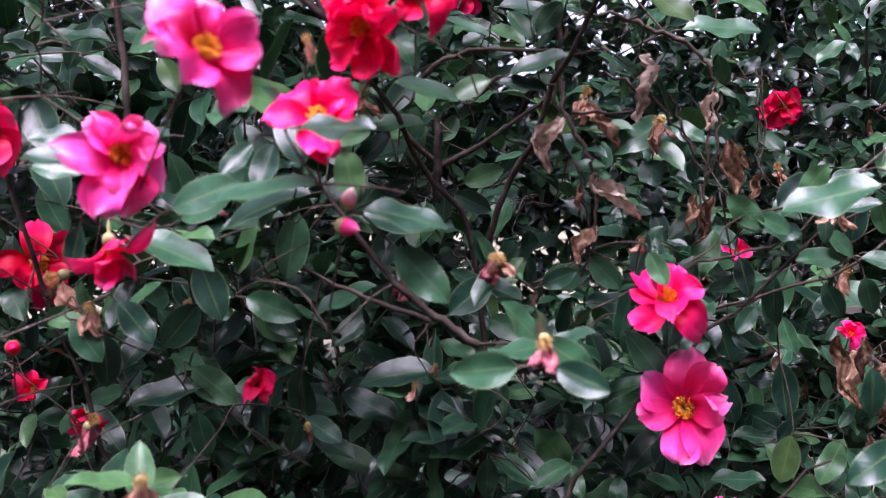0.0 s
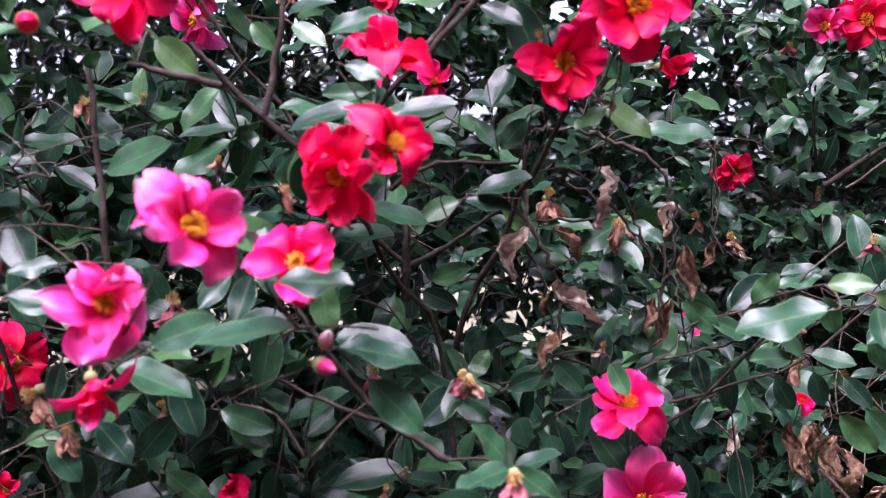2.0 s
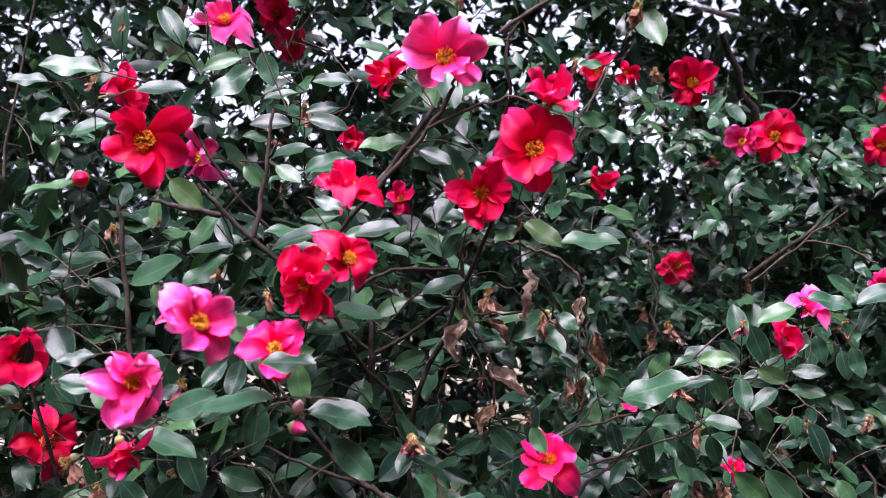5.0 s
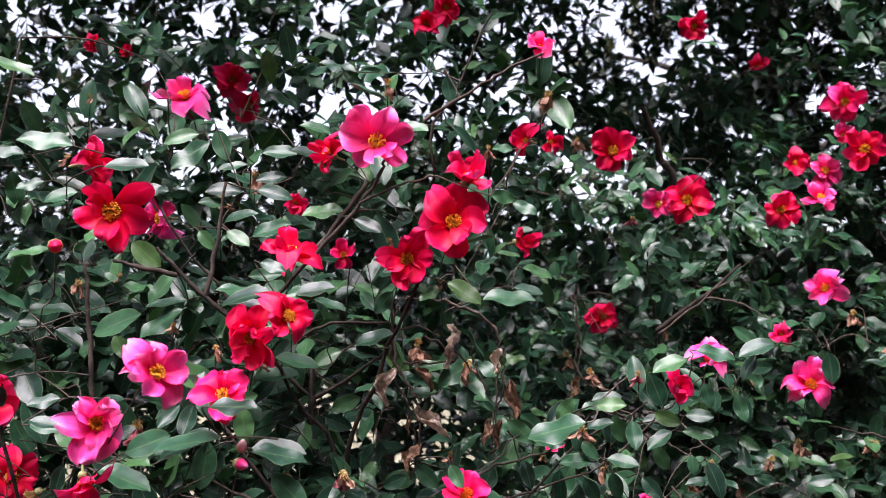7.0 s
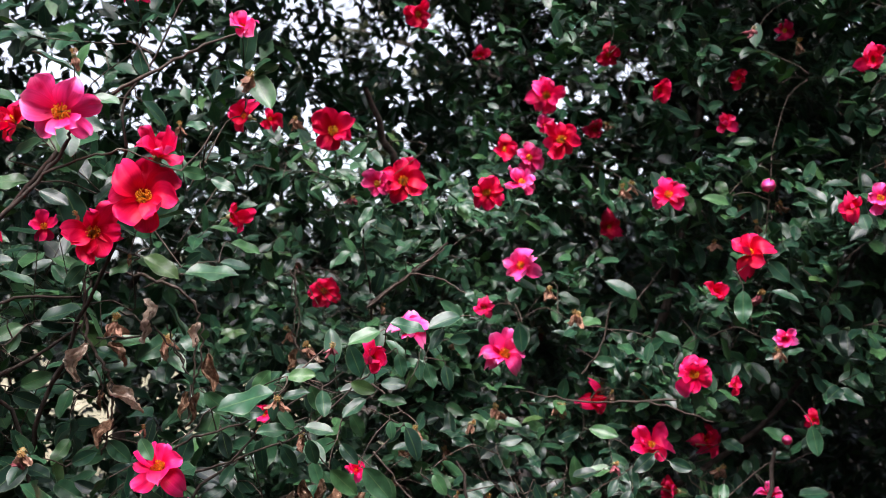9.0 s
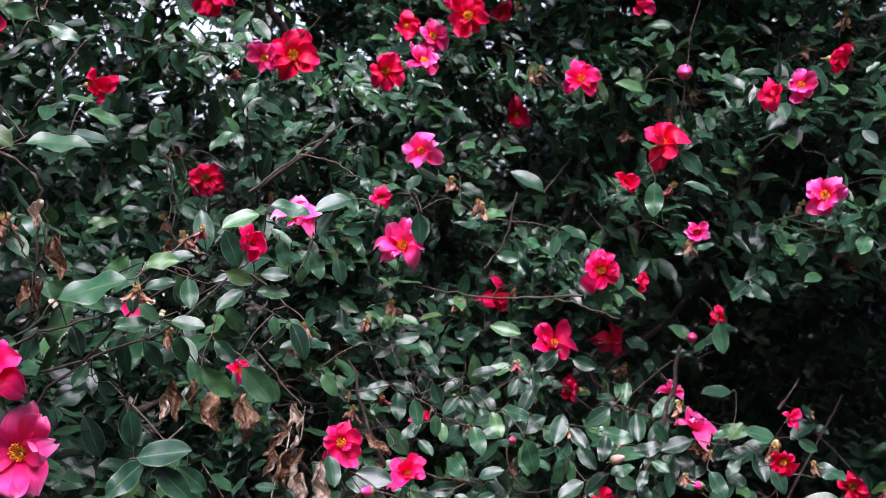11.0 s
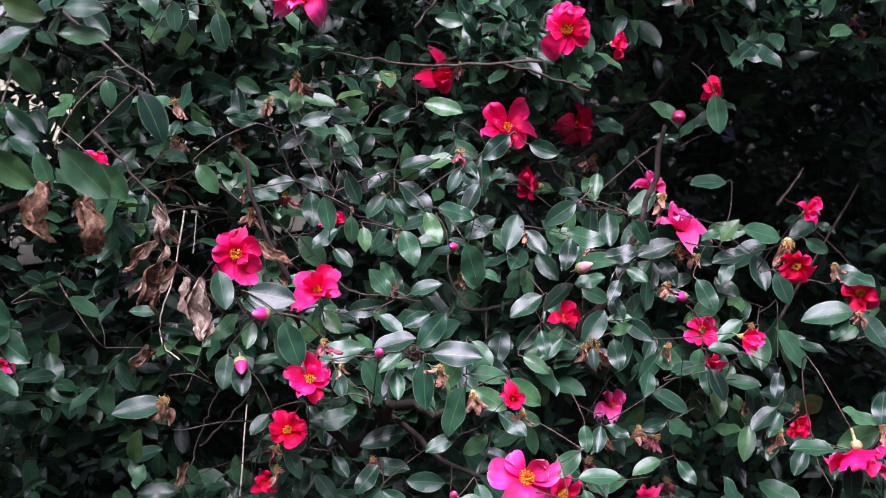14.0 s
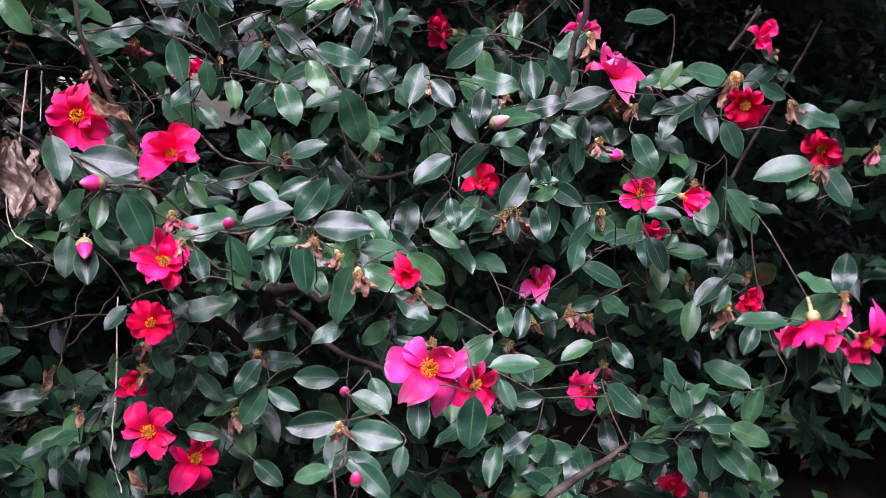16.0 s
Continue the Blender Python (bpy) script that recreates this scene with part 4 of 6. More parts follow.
leaf_at(F, (-0.057, 0.633, 1.439), (-0.001, 0.631, 1.434), -88, 50)
leaf_at(F, (-0.074, 0.589, 1.489), (-0.047, 0.588, 1.495), -92, 1)
leaf_at(F, (0.224, 0.727, 1.454), (0.253, 0.722, 1.428), -97, 2)
leaf_at(F, (0.280, 0.722, 1.453), (0.299, 0.714, 1.478), -108, -3)
leaf_at(F, (0.356, 0.755, 1.455), (0.370, 0.760, 1.421), -99, -12)
leaf_at(F, (0.247, 0.726, 1.437), (0.279, 0.724, 1.429), -86, 30)
leaf_at(F, (0.308, 0.647, 1.473), (0.335, 0.629, 1.476), -126, 35)
leaf_at(F, (0.282, 0.592, 1.460), (0.224, 0.610, 1.447), -122, 49)
leaf_at(F, (0.347, 0.649, 1.456), (0.347, 0.638, 1.426), -100, 19)
leaf_at(F, (0.415, 0.783, 1.454), (0.443, 0.767, 1.442), -117, 7)
leaf_at(F, (0.291, 0.570, 1.299), (0.257, 0.574, 1.271), -116, 23)
leaf_at(F, (0.301, 0.565, 1.293), (0.327, 0.552, 1.264), -99, 17)
leaf_at(F, (0.285, 0.573, 1.302), (0.327, 0.545, 1.311), -134, 41)
leaf_at(F, (0.283, 0.601, 1.340), (0.286, 0.599, 1.306), -95, 3)
leaf_at(F, (0.412, 0.832, 1.370), (0.430, 0.812, 1.345), -115, 22)
leaf_at(F, (0.489, 0.921, 1.309), (0.511, 0.911, 1.274), -104, 8)
leaf_at(F, (0.531, 0.941, 1.374), (0.508, 0.949, 1.352), -111, 1)
leaf_at(F, (0.538, 0.938, 1.374), (0.557, 0.919, 1.329), -80, 26)
leaf_at(F, (0.459, 0.794, 1.450), (0.488, 0.776, 1.449), -122, 36)
leaf_at(F, (-0.238, 0.601, 1.495), (-0.267, 0.591, 1.491), -80, 46)
leaf_at(F, (-0.229, 0.678, 1.559), (-0.178, 0.662, 1.581), -70, 38)
leaf_at(F, (-0.323, 0.653, 1.553), (-0.355, 0.642, 1.559), -83, 48)
leaf_at(F, (-0.063, 0.592, 1.483), (-0.056, 0.583, 1.449), -92, 55)
leaf_at(F, (-0.122, 0.593, 1.487), (-0.141, 0.584, 1.465), -70, 47)
leaf_at(F, (-0.108, 0.590, 1.487), (-0.117, 0.581, 1.456), -91, 54)
leaf_at(F, (-0.178, 0.605, 1.493), (-0.195, 0.594, 1.495), -73, 52)
leaf_at(F, (0.143, 0.657, 1.605), (0.118, 0.648, 1.590), -111, 47)
leaf_at(F, (0.156, 0.726, 1.614), (0.195, 0.714, 1.591), -100, 42)
leaf_at(F, (0.209, 0.810, 1.599), (0.272, 0.794, 1.606), -100, 52)
leaf_at(F, (0.040, 0.683, 1.537), (0.076, 0.670, 1.533), -81, 50)
leaf_at(F, (0.049, 0.682, 1.543), (0.091, 0.667, 1.553), -81, 50)
leaf_at(F, (0.034, 0.665, 1.537), (0.005, 0.655, 1.526), -80, 33)
leaf_at(F, (0.011, 0.644, 1.520), (-0.033, 0.633, 1.533), -99, 52)
leaf_at(F, (-0.248, 0.649, 1.758), (-0.302, 0.638, 1.770), -71, 35)
leaf_at(F, (-0.185, 0.667, 1.709), (-0.158, 0.651, 1.739), -81, 40)
leaf_at(F, (-0.272, 0.705, 1.793), (-0.280, 0.691, 1.815), -64, 48)
leaf_at(F, (-0.300, 0.680, 1.843), (-0.347, 0.668, 1.856), -52, 47)
leaf_at(F, (-0.300, 0.657, 1.751), (-0.334, 0.646, 1.755), -69, 40)
leaf_at(F, (-0.275, 0.646, 1.719), (-0.300, 0.636, 1.711), -51, 43)
leaf_at(F, (-0.240, 0.644, 1.707), (-0.272, 0.634, 1.702), -70, 41)
leaf_at(F, (-0.183, 0.696, 1.721), (-0.155, 0.683, 1.716), -76, 28)
leaf_at(F, (-0.114, 0.702, 1.774), (-0.156, 0.695, 1.745), -63, 35)
leaf_at(F, (-0.128, 0.714, 1.787), (-0.166, 0.704, 1.780), -72, 28)
leaf_at(F, (-0.074, 0.728, 1.754), (-0.107, 0.719, 1.744), -90, 50)
leaf_at(F, (-0.083, 0.751, 1.726), (-0.123, 0.740, 1.732), -98, 32)
leaf_at(F, (-0.099, 0.747, 1.709), (-0.131, 0.736, 1.714), -76, 43)
leaf_at(F, (-0.098, 0.714, 1.684), (-0.065, 0.699, 1.700), -68, 47)
leaf_at(F, (-0.063, 0.683, 1.664), (-0.022, 0.667, 1.679), -90, 37)
leaf_at(F, (-0.076, 0.743, 1.754), (-0.061, 0.728, 1.773), -97, 33)
leaf_at(F, (-0.089, 0.673, 1.669), (-0.064, 0.662, 1.652), -80, 27)
leaf_at(F, (0.024, 0.679, 1.779), (-0.006, 0.667, 1.793), -78, 43)
leaf_at(F, (0.101, 0.617, 1.774), (0.128, 0.605, 1.764), -81, 35)
leaf_at(F, (0.037, 0.688, 1.693), (-0.008, 0.678, 1.694), -89, 44)
leaf_at(F, (0.017, 0.701, 1.759), (-0.022, 0.690, 1.764), -86, 48)
leaf_at(F, (0.023, 0.672, 1.718), (0.048, 0.657, 1.736), -88, 42)
leaf_at(F, (0.143, 0.635, 1.697), (0.113, 0.625, 1.687), -103, 44)
leaf_at(F, (0.216, 0.603, 1.745), (0.195, 0.592, 1.746), -100, 28)
leaf_at(F, (0.227, 0.673, 1.699), (0.252, 0.661, 1.688), -104, 31)
leaf_at(F, (0.049, 0.645, 1.677), (0.078, 0.634, 1.660), -86, 33)
leaf_at(F, (0.319, 0.743, 1.441), (0.348, 0.729, 1.451), -100, 50)
leaf_at(F, (0.307, 0.735, 1.443), (0.302, 0.725, 1.419), -111, 53)
leaf_at(F, (0.314, 0.751, 1.425), (0.332, 0.739, 1.408), -113, 42)
leaf_at(F, (0.349, 0.764, 1.403), (0.384, 0.751, 1.397), -91, 45)
leaf_at(F, (0.325, 0.750, 1.402), (0.287, 0.740, 1.405), -101, 44)
leaf_at(F, (0.431, 0.768, 1.433), (0.397, 0.759, 1.415), -113, 46)
leaf_at(F, (0.445, 0.744, 1.520), (0.401, 0.736, 1.509), -115, 46)
leaf_at(F, (0.459, 0.747, 1.530), (0.503, 0.733, 1.525), -125, 46)
leaf_at(F, (0.553, 0.739, 1.537), (0.508, 0.729, 1.532), -117, 44)
leaf_at(F, (0.533, 0.748, 1.521), (0.511, 0.739, 1.499), -118, 39)
leaf_at(F, (0.516, 0.771, 1.476), (0.523, 0.762, 1.443), -104, 39)
leaf_at(F, (0.475, 0.767, 1.490), (0.479, 0.758, 1.461), -122, 49)
leaf_at(F, (0.454, 0.794, 1.430), (0.490, 0.781, 1.423), -98, 42)
leaf_at(C, (0.701, 1.025, 1.102), (0.655, 1.055, 1.116), -108, 46)
leaf_at(C, (0.692, 1.003, 1.094), (0.685, 0.983, 1.044), -101, 22)
leaf_at(C, (0.707, 0.935, 1.067), (0.749, 0.908, 1.082), -137, 39)
leaf_at(C, (0.712, 0.919, 1.065), (0.670, 0.926, 1.050), -123, 48)
leaf_at(C, (0.717, 0.912, 1.057), (0.718, 0.896, 1.028), -106, 29)
leaf_at(C, (0.747, 0.899, 1.066), (0.756, 0.882, 1.029), -107, 20)
leaf_at(C, (0.811, 0.889, 1.072), (0.845, 0.883, 1.109), -115, 12)
leaf_at(C, (0.824, 0.879, 1.065), (0.869, 0.841, 1.067), -132, 48)
leaf_at(C, (0.809, 0.873, 1.060), (0.801, 0.858, 1.008), -150, 16)
leaf_at(C, (0.853, 0.859, 1.025), (0.821, 0.855, 0.974), -157, 31)
leaf_at(C, (0.861, 0.860, 1.039), (0.903, 0.838, 1.037), -114, 51)
leaf_at(C, (0.858, 0.844, 1.026), (0.881, 0.812, 1.009), -130, 28)
leaf_at(C, (0.895, 0.826, 1.037), (0.921, 0.800, 1.008), -119, 21)
leaf_at(C, (0.667, 1.062, 1.085), (0.653, 1.044, 1.054), -93, 31)
leaf_at(C, (0.653, 1.073, 1.091), (0.622, 1.078, 1.063), -129, 30)
leaf_at(C, (0.743, 1.011, 1.096), (0.754, 0.986, 1.072), -120, 35)
leaf_at(C, (0.773, 1.005, 1.092), (0.808, 0.979, 1.102), -132, 23)
leaf_at(C, (0.765, 1.148, 1.163), (0.790, 1.121, 1.124), -113, 22)
leaf_at(C, (0.792, 1.168, 1.219), (0.785, 1.142, 1.176), -104, 32)
leaf_at(C, (0.834, 1.166, 1.244), (0.850, 1.135, 1.200), -118, 25)
leaf_at(C, (0.828, 1.137, 1.195), (0.814, 1.131, 1.155), -105, 14)
leaf_at(C, (0.958, 1.035, 1.157), (0.993, 1.017, 1.186), -136, 24)
leaf_at(C, (0.949, 1.011, 1.144), (0.942, 0.986, 1.101), -117, 30)
leaf_at(C, (0.942, 1.069, 1.187), (0.983, 1.047, 1.185), -114, 55)
leaf_at(C, (1.120, 1.029, 1.189), (1.112, 1.011, 1.149), -124, 26)
leaf_at(C, (1.147, 1.009, 1.177), (1.137, 0.997, 1.137), -124, 20)
leaf_at(C, (1.166, 0.996, 1.174), (1.154, 0.972, 1.131), -128, 32)
leaf_at(C, (1.243, 1.006, 1.155), (1.202, 1.005, 1.115), -132, 35)
leaf_at(C, (1.263, 0.943, 1.119), (1.285, 0.911, 1.100), -138, 14)
leaf_at(C, (1.083, 0.961, 1.090), (1.038, 0.975, 1.065), -146, 50)
leaf_at(C, (1.091, 0.954, 1.085), (1.112, 0.924, 1.072), -138, 19)
leaf_at(C, (0.998, 0.923, 1.057), (0.972, 0.930, 1.028), -122, 15)
leaf_at(C, (0.965, 0.905, 1.027), (0.983, 0.875, 1.014), -129, 42)
leaf_at(C, (1.057, 0.902, 1.029), (1.089, 0.900, 1.069), -122, 20)
leaf_at(C, (1.090, 0.888, 1.041), (1.107, 0.869, 1.053), -143, 9)
leaf_at(C, (1.091, 0.884, 1.033), (1.085, 0.864, 0.998), -129, 30)
leaf_at(C, (0.904, 0.727, 0.926), (0.890, 0.717, 0.878), -123, 19)
leaf_at(C, (0.949, 0.764, 0.959), (0.911, 0.765, 0.937), -113, 32)
leaf_at(C, (0.876, 0.785, 0.909), (0.865, 0.766, 0.874), -117, 32)
leaf_at(C, (0.931, 0.743, 0.940), (0.972, 0.719, 0.943), -130, 69)
leaf_at(C, (0.780, 0.751, 0.929), (0.737, 0.768, 0.929), -112, 30)
leaf_at(C, (0.786, 0.744, 0.920), (0.819, 0.710, 0.917), -132, 45)
leaf_at(C, (0.752, 0.711, 0.912), (0.725, 0.728, 0.904), -138, 47)
leaf_at(C, (0.768, 0.694, 0.921), (0.782, 0.665, 0.899), -120, 39)
leaf_at(C, (0.839, 0.887, 0.896), (0.795, 0.901, 0.904), -103, 26)
leaf_at(C, (0.774, 0.932, 0.886), (0.742, 0.929, 0.853), -111, 24)
leaf_at(C, (0.776, 0.930, 0.883), (0.800, 0.905, 0.863), -114, 32)
leaf_at(C, (1.206, 0.845, 1.010), (1.187, 0.841, 0.973), -163, 27)
leaf_at(C, (1.268, 0.808, 1.034), (1.254, 0.785, 0.989), -139, 30)
leaf_at(C, (1.389, 0.758, 1.053), (1.329, 0.785, 1.054), -112, 53)
leaf_at(C, (1.397, 0.752, 1.049), (1.407, 0.717, 1.011), -120, 34)
leaf_at(C, (1.382, 0.759, 1.047), (1.352, 0.761, 1.023), -150, 47)
leaf_at(C, (1.212, 0.580, 0.998), (1.224, 0.588, 1.033), -145, 22)
leaf_at(C, (1.149, 0.586, 0.982), (1.110, 0.611, 0.989), -94, 73)
leaf_at(C, (1.142, 0.565, 0.983), (1.144, 0.549, 0.939), -103, 19)
leaf_at(C, (1.209, 0.583, 0.999), (1.182, 0.606, 1.017), -87, 53)
leaf_at(C, (1.173, 0.541, 0.967), (1.194, 0.519, 0.936), -116, 20)
leaf_at(C, (1.093, 0.764, 0.862), (1.118, 0.735, 0.829), -97, 38)
leaf_at(C, (1.172, 0.724, 0.814), (1.166, 0.737, 0.852), -129, 10)
leaf_at(C, (1.195, 0.686, 0.813), (1.225, 0.653, 0.801), -119, 49)
leaf_at(C, (1.145, 0.708, 0.797), (1.153, 0.687, 0.762), -96, 29)
leaf_at(C, (1.170, 0.702, 0.818), (1.199, 0.677, 0.819), -131, 30)
leaf_at(C, (1.348, 0.874, 1.131), (1.285, 0.888, 1.107), -141, 60)
leaf_at(C, (1.364, 0.821, 1.142), (1.382, 0.798, 1.126), -137, 8)
leaf_at(C, (1.147, 0.843, 0.921), (1.118, 0.858, 0.912), -125, 24)
leaf_at(C, (0.714, 1.079, 0.891), (0.702, 1.087, 0.923), -96, 12)
leaf_at(C, (0.736, 1.055, 0.862), (0.752, 1.030, 0.832), -107, 32)
leaf_at(C, (0.637, 1.129, 0.816), (0.614, 1.128, 0.798), -104, 21)
leaf_at(C, (0.758, 0.952, 0.792), (0.778, 0.926, 0.767), -110, 35)
leaf_at(C, (0.936, 0.826, 0.973), (0.910, 0.836, 0.989), -102, 14)
leaf_at(C, (0.904, 0.892, 0.940), (0.875, 0.904, 0.917), -125, 18)
leaf_at(C, (0.707, 1.026, 0.812), (0.737, 0.998, 0.809), -130, 35)
leaf_at(C, (1.015, 0.774, 0.866), (0.986, 0.788, 0.866), -116, 29)
leaf_at(C, (0.740, 1.079, 1.250), (0.702, 1.084, 1.246), -112, 45)
leaf_at(C, (0.776, 1.070, 1.269), (0.746, 1.073, 1.272), -104, 43)
leaf_at(C, (0.779, 1.062, 1.238), (0.745, 1.073, 1.255), -126, 46)
leaf_at(C, (0.868, 1.073, 1.249), (0.835, 1.069, 1.230), -127, 53)
leaf_at(C, (0.860, 1.069, 1.221), (0.828, 1.064, 1.200), -100, 52)
leaf_at(C, (0.867, 1.063, 1.216), (0.872, 1.038, 1.197), -123, 53)
leaf_at(C, (0.871, 1.050, 1.238), (0.898, 1.010, 1.209), -114, 54)
leaf_at(C, (0.865, 1.032, 1.183), (0.854, 1.033, 1.205), -128, 51)
leaf_at(C, (0.862, 1.023, 1.184), (0.887, 1.001, 1.199), -112, 47)
leaf_at(C, (0.856, 1.013, 1.183), (0.858, 0.983, 1.146), -115, 57)
leaf_at(C, (0.812, 1.037, 1.189), (0.806, 1.017, 1.166), -106, 56)
leaf_at(C, (0.782, 1.049, 1.188), (0.745, 1.048, 1.172), -97, 55)
leaf_at(C, (0.772, 1.037, 1.166), (0.782, 1.009, 1.145), -94, 40)
leaf_at(C, (0.814, 0.970, 1.115), (0.794, 0.980, 1.149), -127, 56)
leaf_at(C, (0.823, 0.980, 1.126), (0.811, 0.983, 1.155), -105, 50)
leaf_at(C, (0.838, 0.960, 1.116), (0.865, 0.938, 1.134), -113, 50)
leaf_at(B, (0.887, 1.008, 1.204), (0.891, 0.979, 1.170), -117, 58)
leaf_at(C, (0.960, 1.000, 1.234), (0.931, 0.991, 1.204), -108, 62)
leaf_at(B, (0.939, 1.010, 1.253), (0.916, 1.000, 1.232), -108, 49)
leaf_at(C, (0.913, 1.032, 1.266), (0.868, 1.038, 1.258), -103, 58)
leaf_at(C, (0.927, 0.976, 1.162), (0.907, 0.978, 1.175), -107, 52)
leaf_at(C, (0.935, 0.952, 1.132), (0.944, 0.930, 1.126), -113, 43)
leaf_at(C, (0.700, 1.022, 1.132), (0.734, 0.997, 1.152), -92, 56)
leaf_at(C, (0.630, 1.059, 1.154), (0.629, 1.030, 1.113), -89, 45)
leaf_at(C, (0.673, 1.099, 1.251), (0.686, 1.085, 1.272), -109, 56)
leaf_at(C, (0.691, 1.099, 1.243), (0.714, 1.068, 1.232), -116, 40)
leaf_at(C, (0.789, 0.887, 1.071), (0.758, 0.884, 1.056), -102, 57)
leaf_at(C, (0.811, 0.894, 1.082), (0.761, 0.905, 1.078), -96, 61)
leaf_at(C, (0.753, 0.888, 1.084), (0.735, 0.890, 1.101), -109, 48)
leaf_at(C, (0.837, 0.901, 1.076), (0.863, 0.880, 1.096), -121, 46)
leaf_at(C, (0.839, 0.913, 1.102), (0.804, 0.913, 1.091), -106, 42)
leaf_at(C, (0.786, 0.940, 1.102), (0.802, 0.910, 1.086), -97, 56)
leaf_at(C, (0.879, 0.884, 1.069), (0.891, 0.855, 1.047), -102, 54)
leaf_at(C, (0.624, 1.021, 1.060), (0.610, 1.001, 1.026), -98, 57)
leaf_at(C, (0.635, 1.010, 1.051), (0.628, 0.986, 1.018), -98, 60)
leaf_at(C, (0.663, 1.005, 0.981), (0.637, 0.998, 0.964), -100, 57)
leaf_at(C, (0.700, 0.968, 0.997), (0.708, 0.942, 0.980), -110, 57)
leaf_at(C, (0.685, 1.013, 0.926), (0.693, 0.985, 0.901), -102, 52)
leaf_at(C, (0.734, 0.979, 0.919), (0.741, 0.953, 0.899), -109, 53)
leaf_at(C, (0.785, 0.897, 1.046), (0.777, 0.876, 1.019), -108, 52)
leaf_at(B, (1.097, 0.965, 1.214), (1.063, 0.968, 1.214), -121, 52)
leaf_at(C, (1.075, 0.952, 1.164), (1.041, 0.957, 1.168), -132, 54)
leaf_at(C, (1.064, 0.941, 1.160), (1.043, 0.925, 1.126), -128, 44)
leaf_at(C, (1.151, 0.910, 1.137), (1.104, 0.921, 1.135), -112, 51)
leaf_at(C, (1.201, 0.895, 1.145), (1.146, 0.906, 1.133), -126, 47)
leaf_at(C, (1.209, 0.947, 1.207), (1.163, 0.946, 1.180), -132, 47)
leaf_at(C, (1.246, 0.857, 1.148), (1.261, 0.847, 1.179), -136, 50)
leaf_at(C, (1.261, 0.873, 1.157), (1.228, 0.874, 1.151), -145, 48)
leaf_at(C, (1.282, 0.847, 1.128), (1.233, 0.858, 1.124), -134, 50)
leaf_at(C, (1.272, 0.783, 1.161), (1.226, 0.801, 1.178), -137, 44)
leaf_at(C, (1.259, 0.813, 1.137), (1.253, 0.785, 1.095), -124, 46)
leaf_at(C, (1.255, 0.772, 1.122), (1.254, 0.746, 1.090), -150, 52)
leaf_at(C, (1.256, 0.848, 1.122), (1.231, 0.838, 1.098), -120, 48)
leaf_at(C, (1.210, 0.862, 1.100), (1.217, 0.830, 1.066), -139, 58)
leaf_at(C, (1.134, 0.978, 1.235), (1.118, 0.961, 1.208), -126, 42)
leaf_at(C, (1.270, 0.877, 1.223), (1.219, 0.890, 1.224), -148, 52)
leaf_at(C, (1.061, 0.928, 1.101), (1.090, 0.903, 1.114), -128, 50)
leaf_at(C, (1.115, 0.905, 1.104), (1.092, 0.895, 1.081), -130, 55)
leaf_at(C, (1.009, 0.966, 1.173), (1.019, 0.935, 1.145), -126, 48)
leaf_at(C, (1.129, 0.908, 1.116), (1.144, 0.881, 1.104), -130, 46)
leaf_at(C, (1.005, 0.922, 1.096), (0.959, 0.925, 1.077), -122, 55)
leaf_at(C, (1.060, 0.888, 1.025), (1.051, 0.871, 1.005), -125, 51)
leaf_at(C, (1.196, 0.823, 1.018), (1.223, 0.795, 1.020), -137, 64)
leaf_at(C, (1.219, 0.790, 1.061), (1.179, 0.790, 1.043), -136, 61)
leaf_at(C, (1.195, 0.816, 0.993), (1.198, 0.787, 0.961), -137, 63)
leaf_at(C, (1.194, 0.825, 0.994), (1.184, 0.804, 0.964), -129, 51)
leaf_at(C, (1.184, 0.832, 0.994), (1.147, 0.837, 0.991), -131, 49)
leaf_at(C, (1.027, 0.860, 0.937), (1.017, 0.841, 0.911), -138, 53)
leaf_at(C, (1.074, 0.887, 0.915), (1.056, 0.871, 0.887), -117, 67)
leaf_at(C, (1.085, 0.891, 0.911), (1.104, 0.863, 0.902), -123, 67)
leaf_at(C, (1.159, 0.832, 0.867), (1.166, 0.804, 0.843), -148, 51)
leaf_at(C, (1.132, 0.835, 0.873), (1.091, 0.840, 0.868), -140, 58)
leaf_at(C, (1.241, 0.748, 0.953), (1.201, 0.748, 0.933), -153, 60)
leaf_at(C, (1.246, 0.745, 0.946), (1.218, 0.736, 0.922), -137, 56)
leaf_at(C, (1.258, 0.760, 0.993), (1.238, 0.747, 0.968), -147, 56)
leaf_at(C, (0.882, 0.831, 0.997), (0.901, 0.799, 0.977), -127, 58)
leaf_at(C, (0.993, 0.906, 1.056), (0.987, 0.885, 1.031), -136, 58)
leaf_at(C, (0.819, 0.811, 0.916), (0.842, 0.780, 0.905), -108, 62)
leaf_at(C, (0.843, 0.815, 0.925), (0.845, 0.789, 0.898), -118, 61)
leaf_at(C, (0.977, 0.794, 0.891), (0.977, 0.770, 0.866), -126, 55)
leaf_at(C, (0.997, 0.769, 0.833), (0.961, 0.769, 0.821), -128, 62)
leaf_at(C, (0.775, 0.735, 0.903), (0.796, 0.706, 0.894), -121, 48)
leaf_at(C, (0.775, 0.936, 0.915), (0.740, 0.931, 0.891), -114, 55)
leaf_at(C, (0.843, 0.864, 0.964), (0.805, 0.867, 0.956), -100, 53)
leaf_at(C, (0.839, 0.748, 0.885), (0.824, 0.734, 0.865), -120, 56)
leaf_at(B, (0.658, 1.060, 1.500), (0.688, 1.039, 1.502), -124, -2)
leaf_at(B, (0.789, 1.053, 1.522), (0.782, 1.039, 1.479), -115, 20)
leaf_at(B, (0.610, 1.080, 1.468), (0.608, 1.074, 1.434), -108, 10)
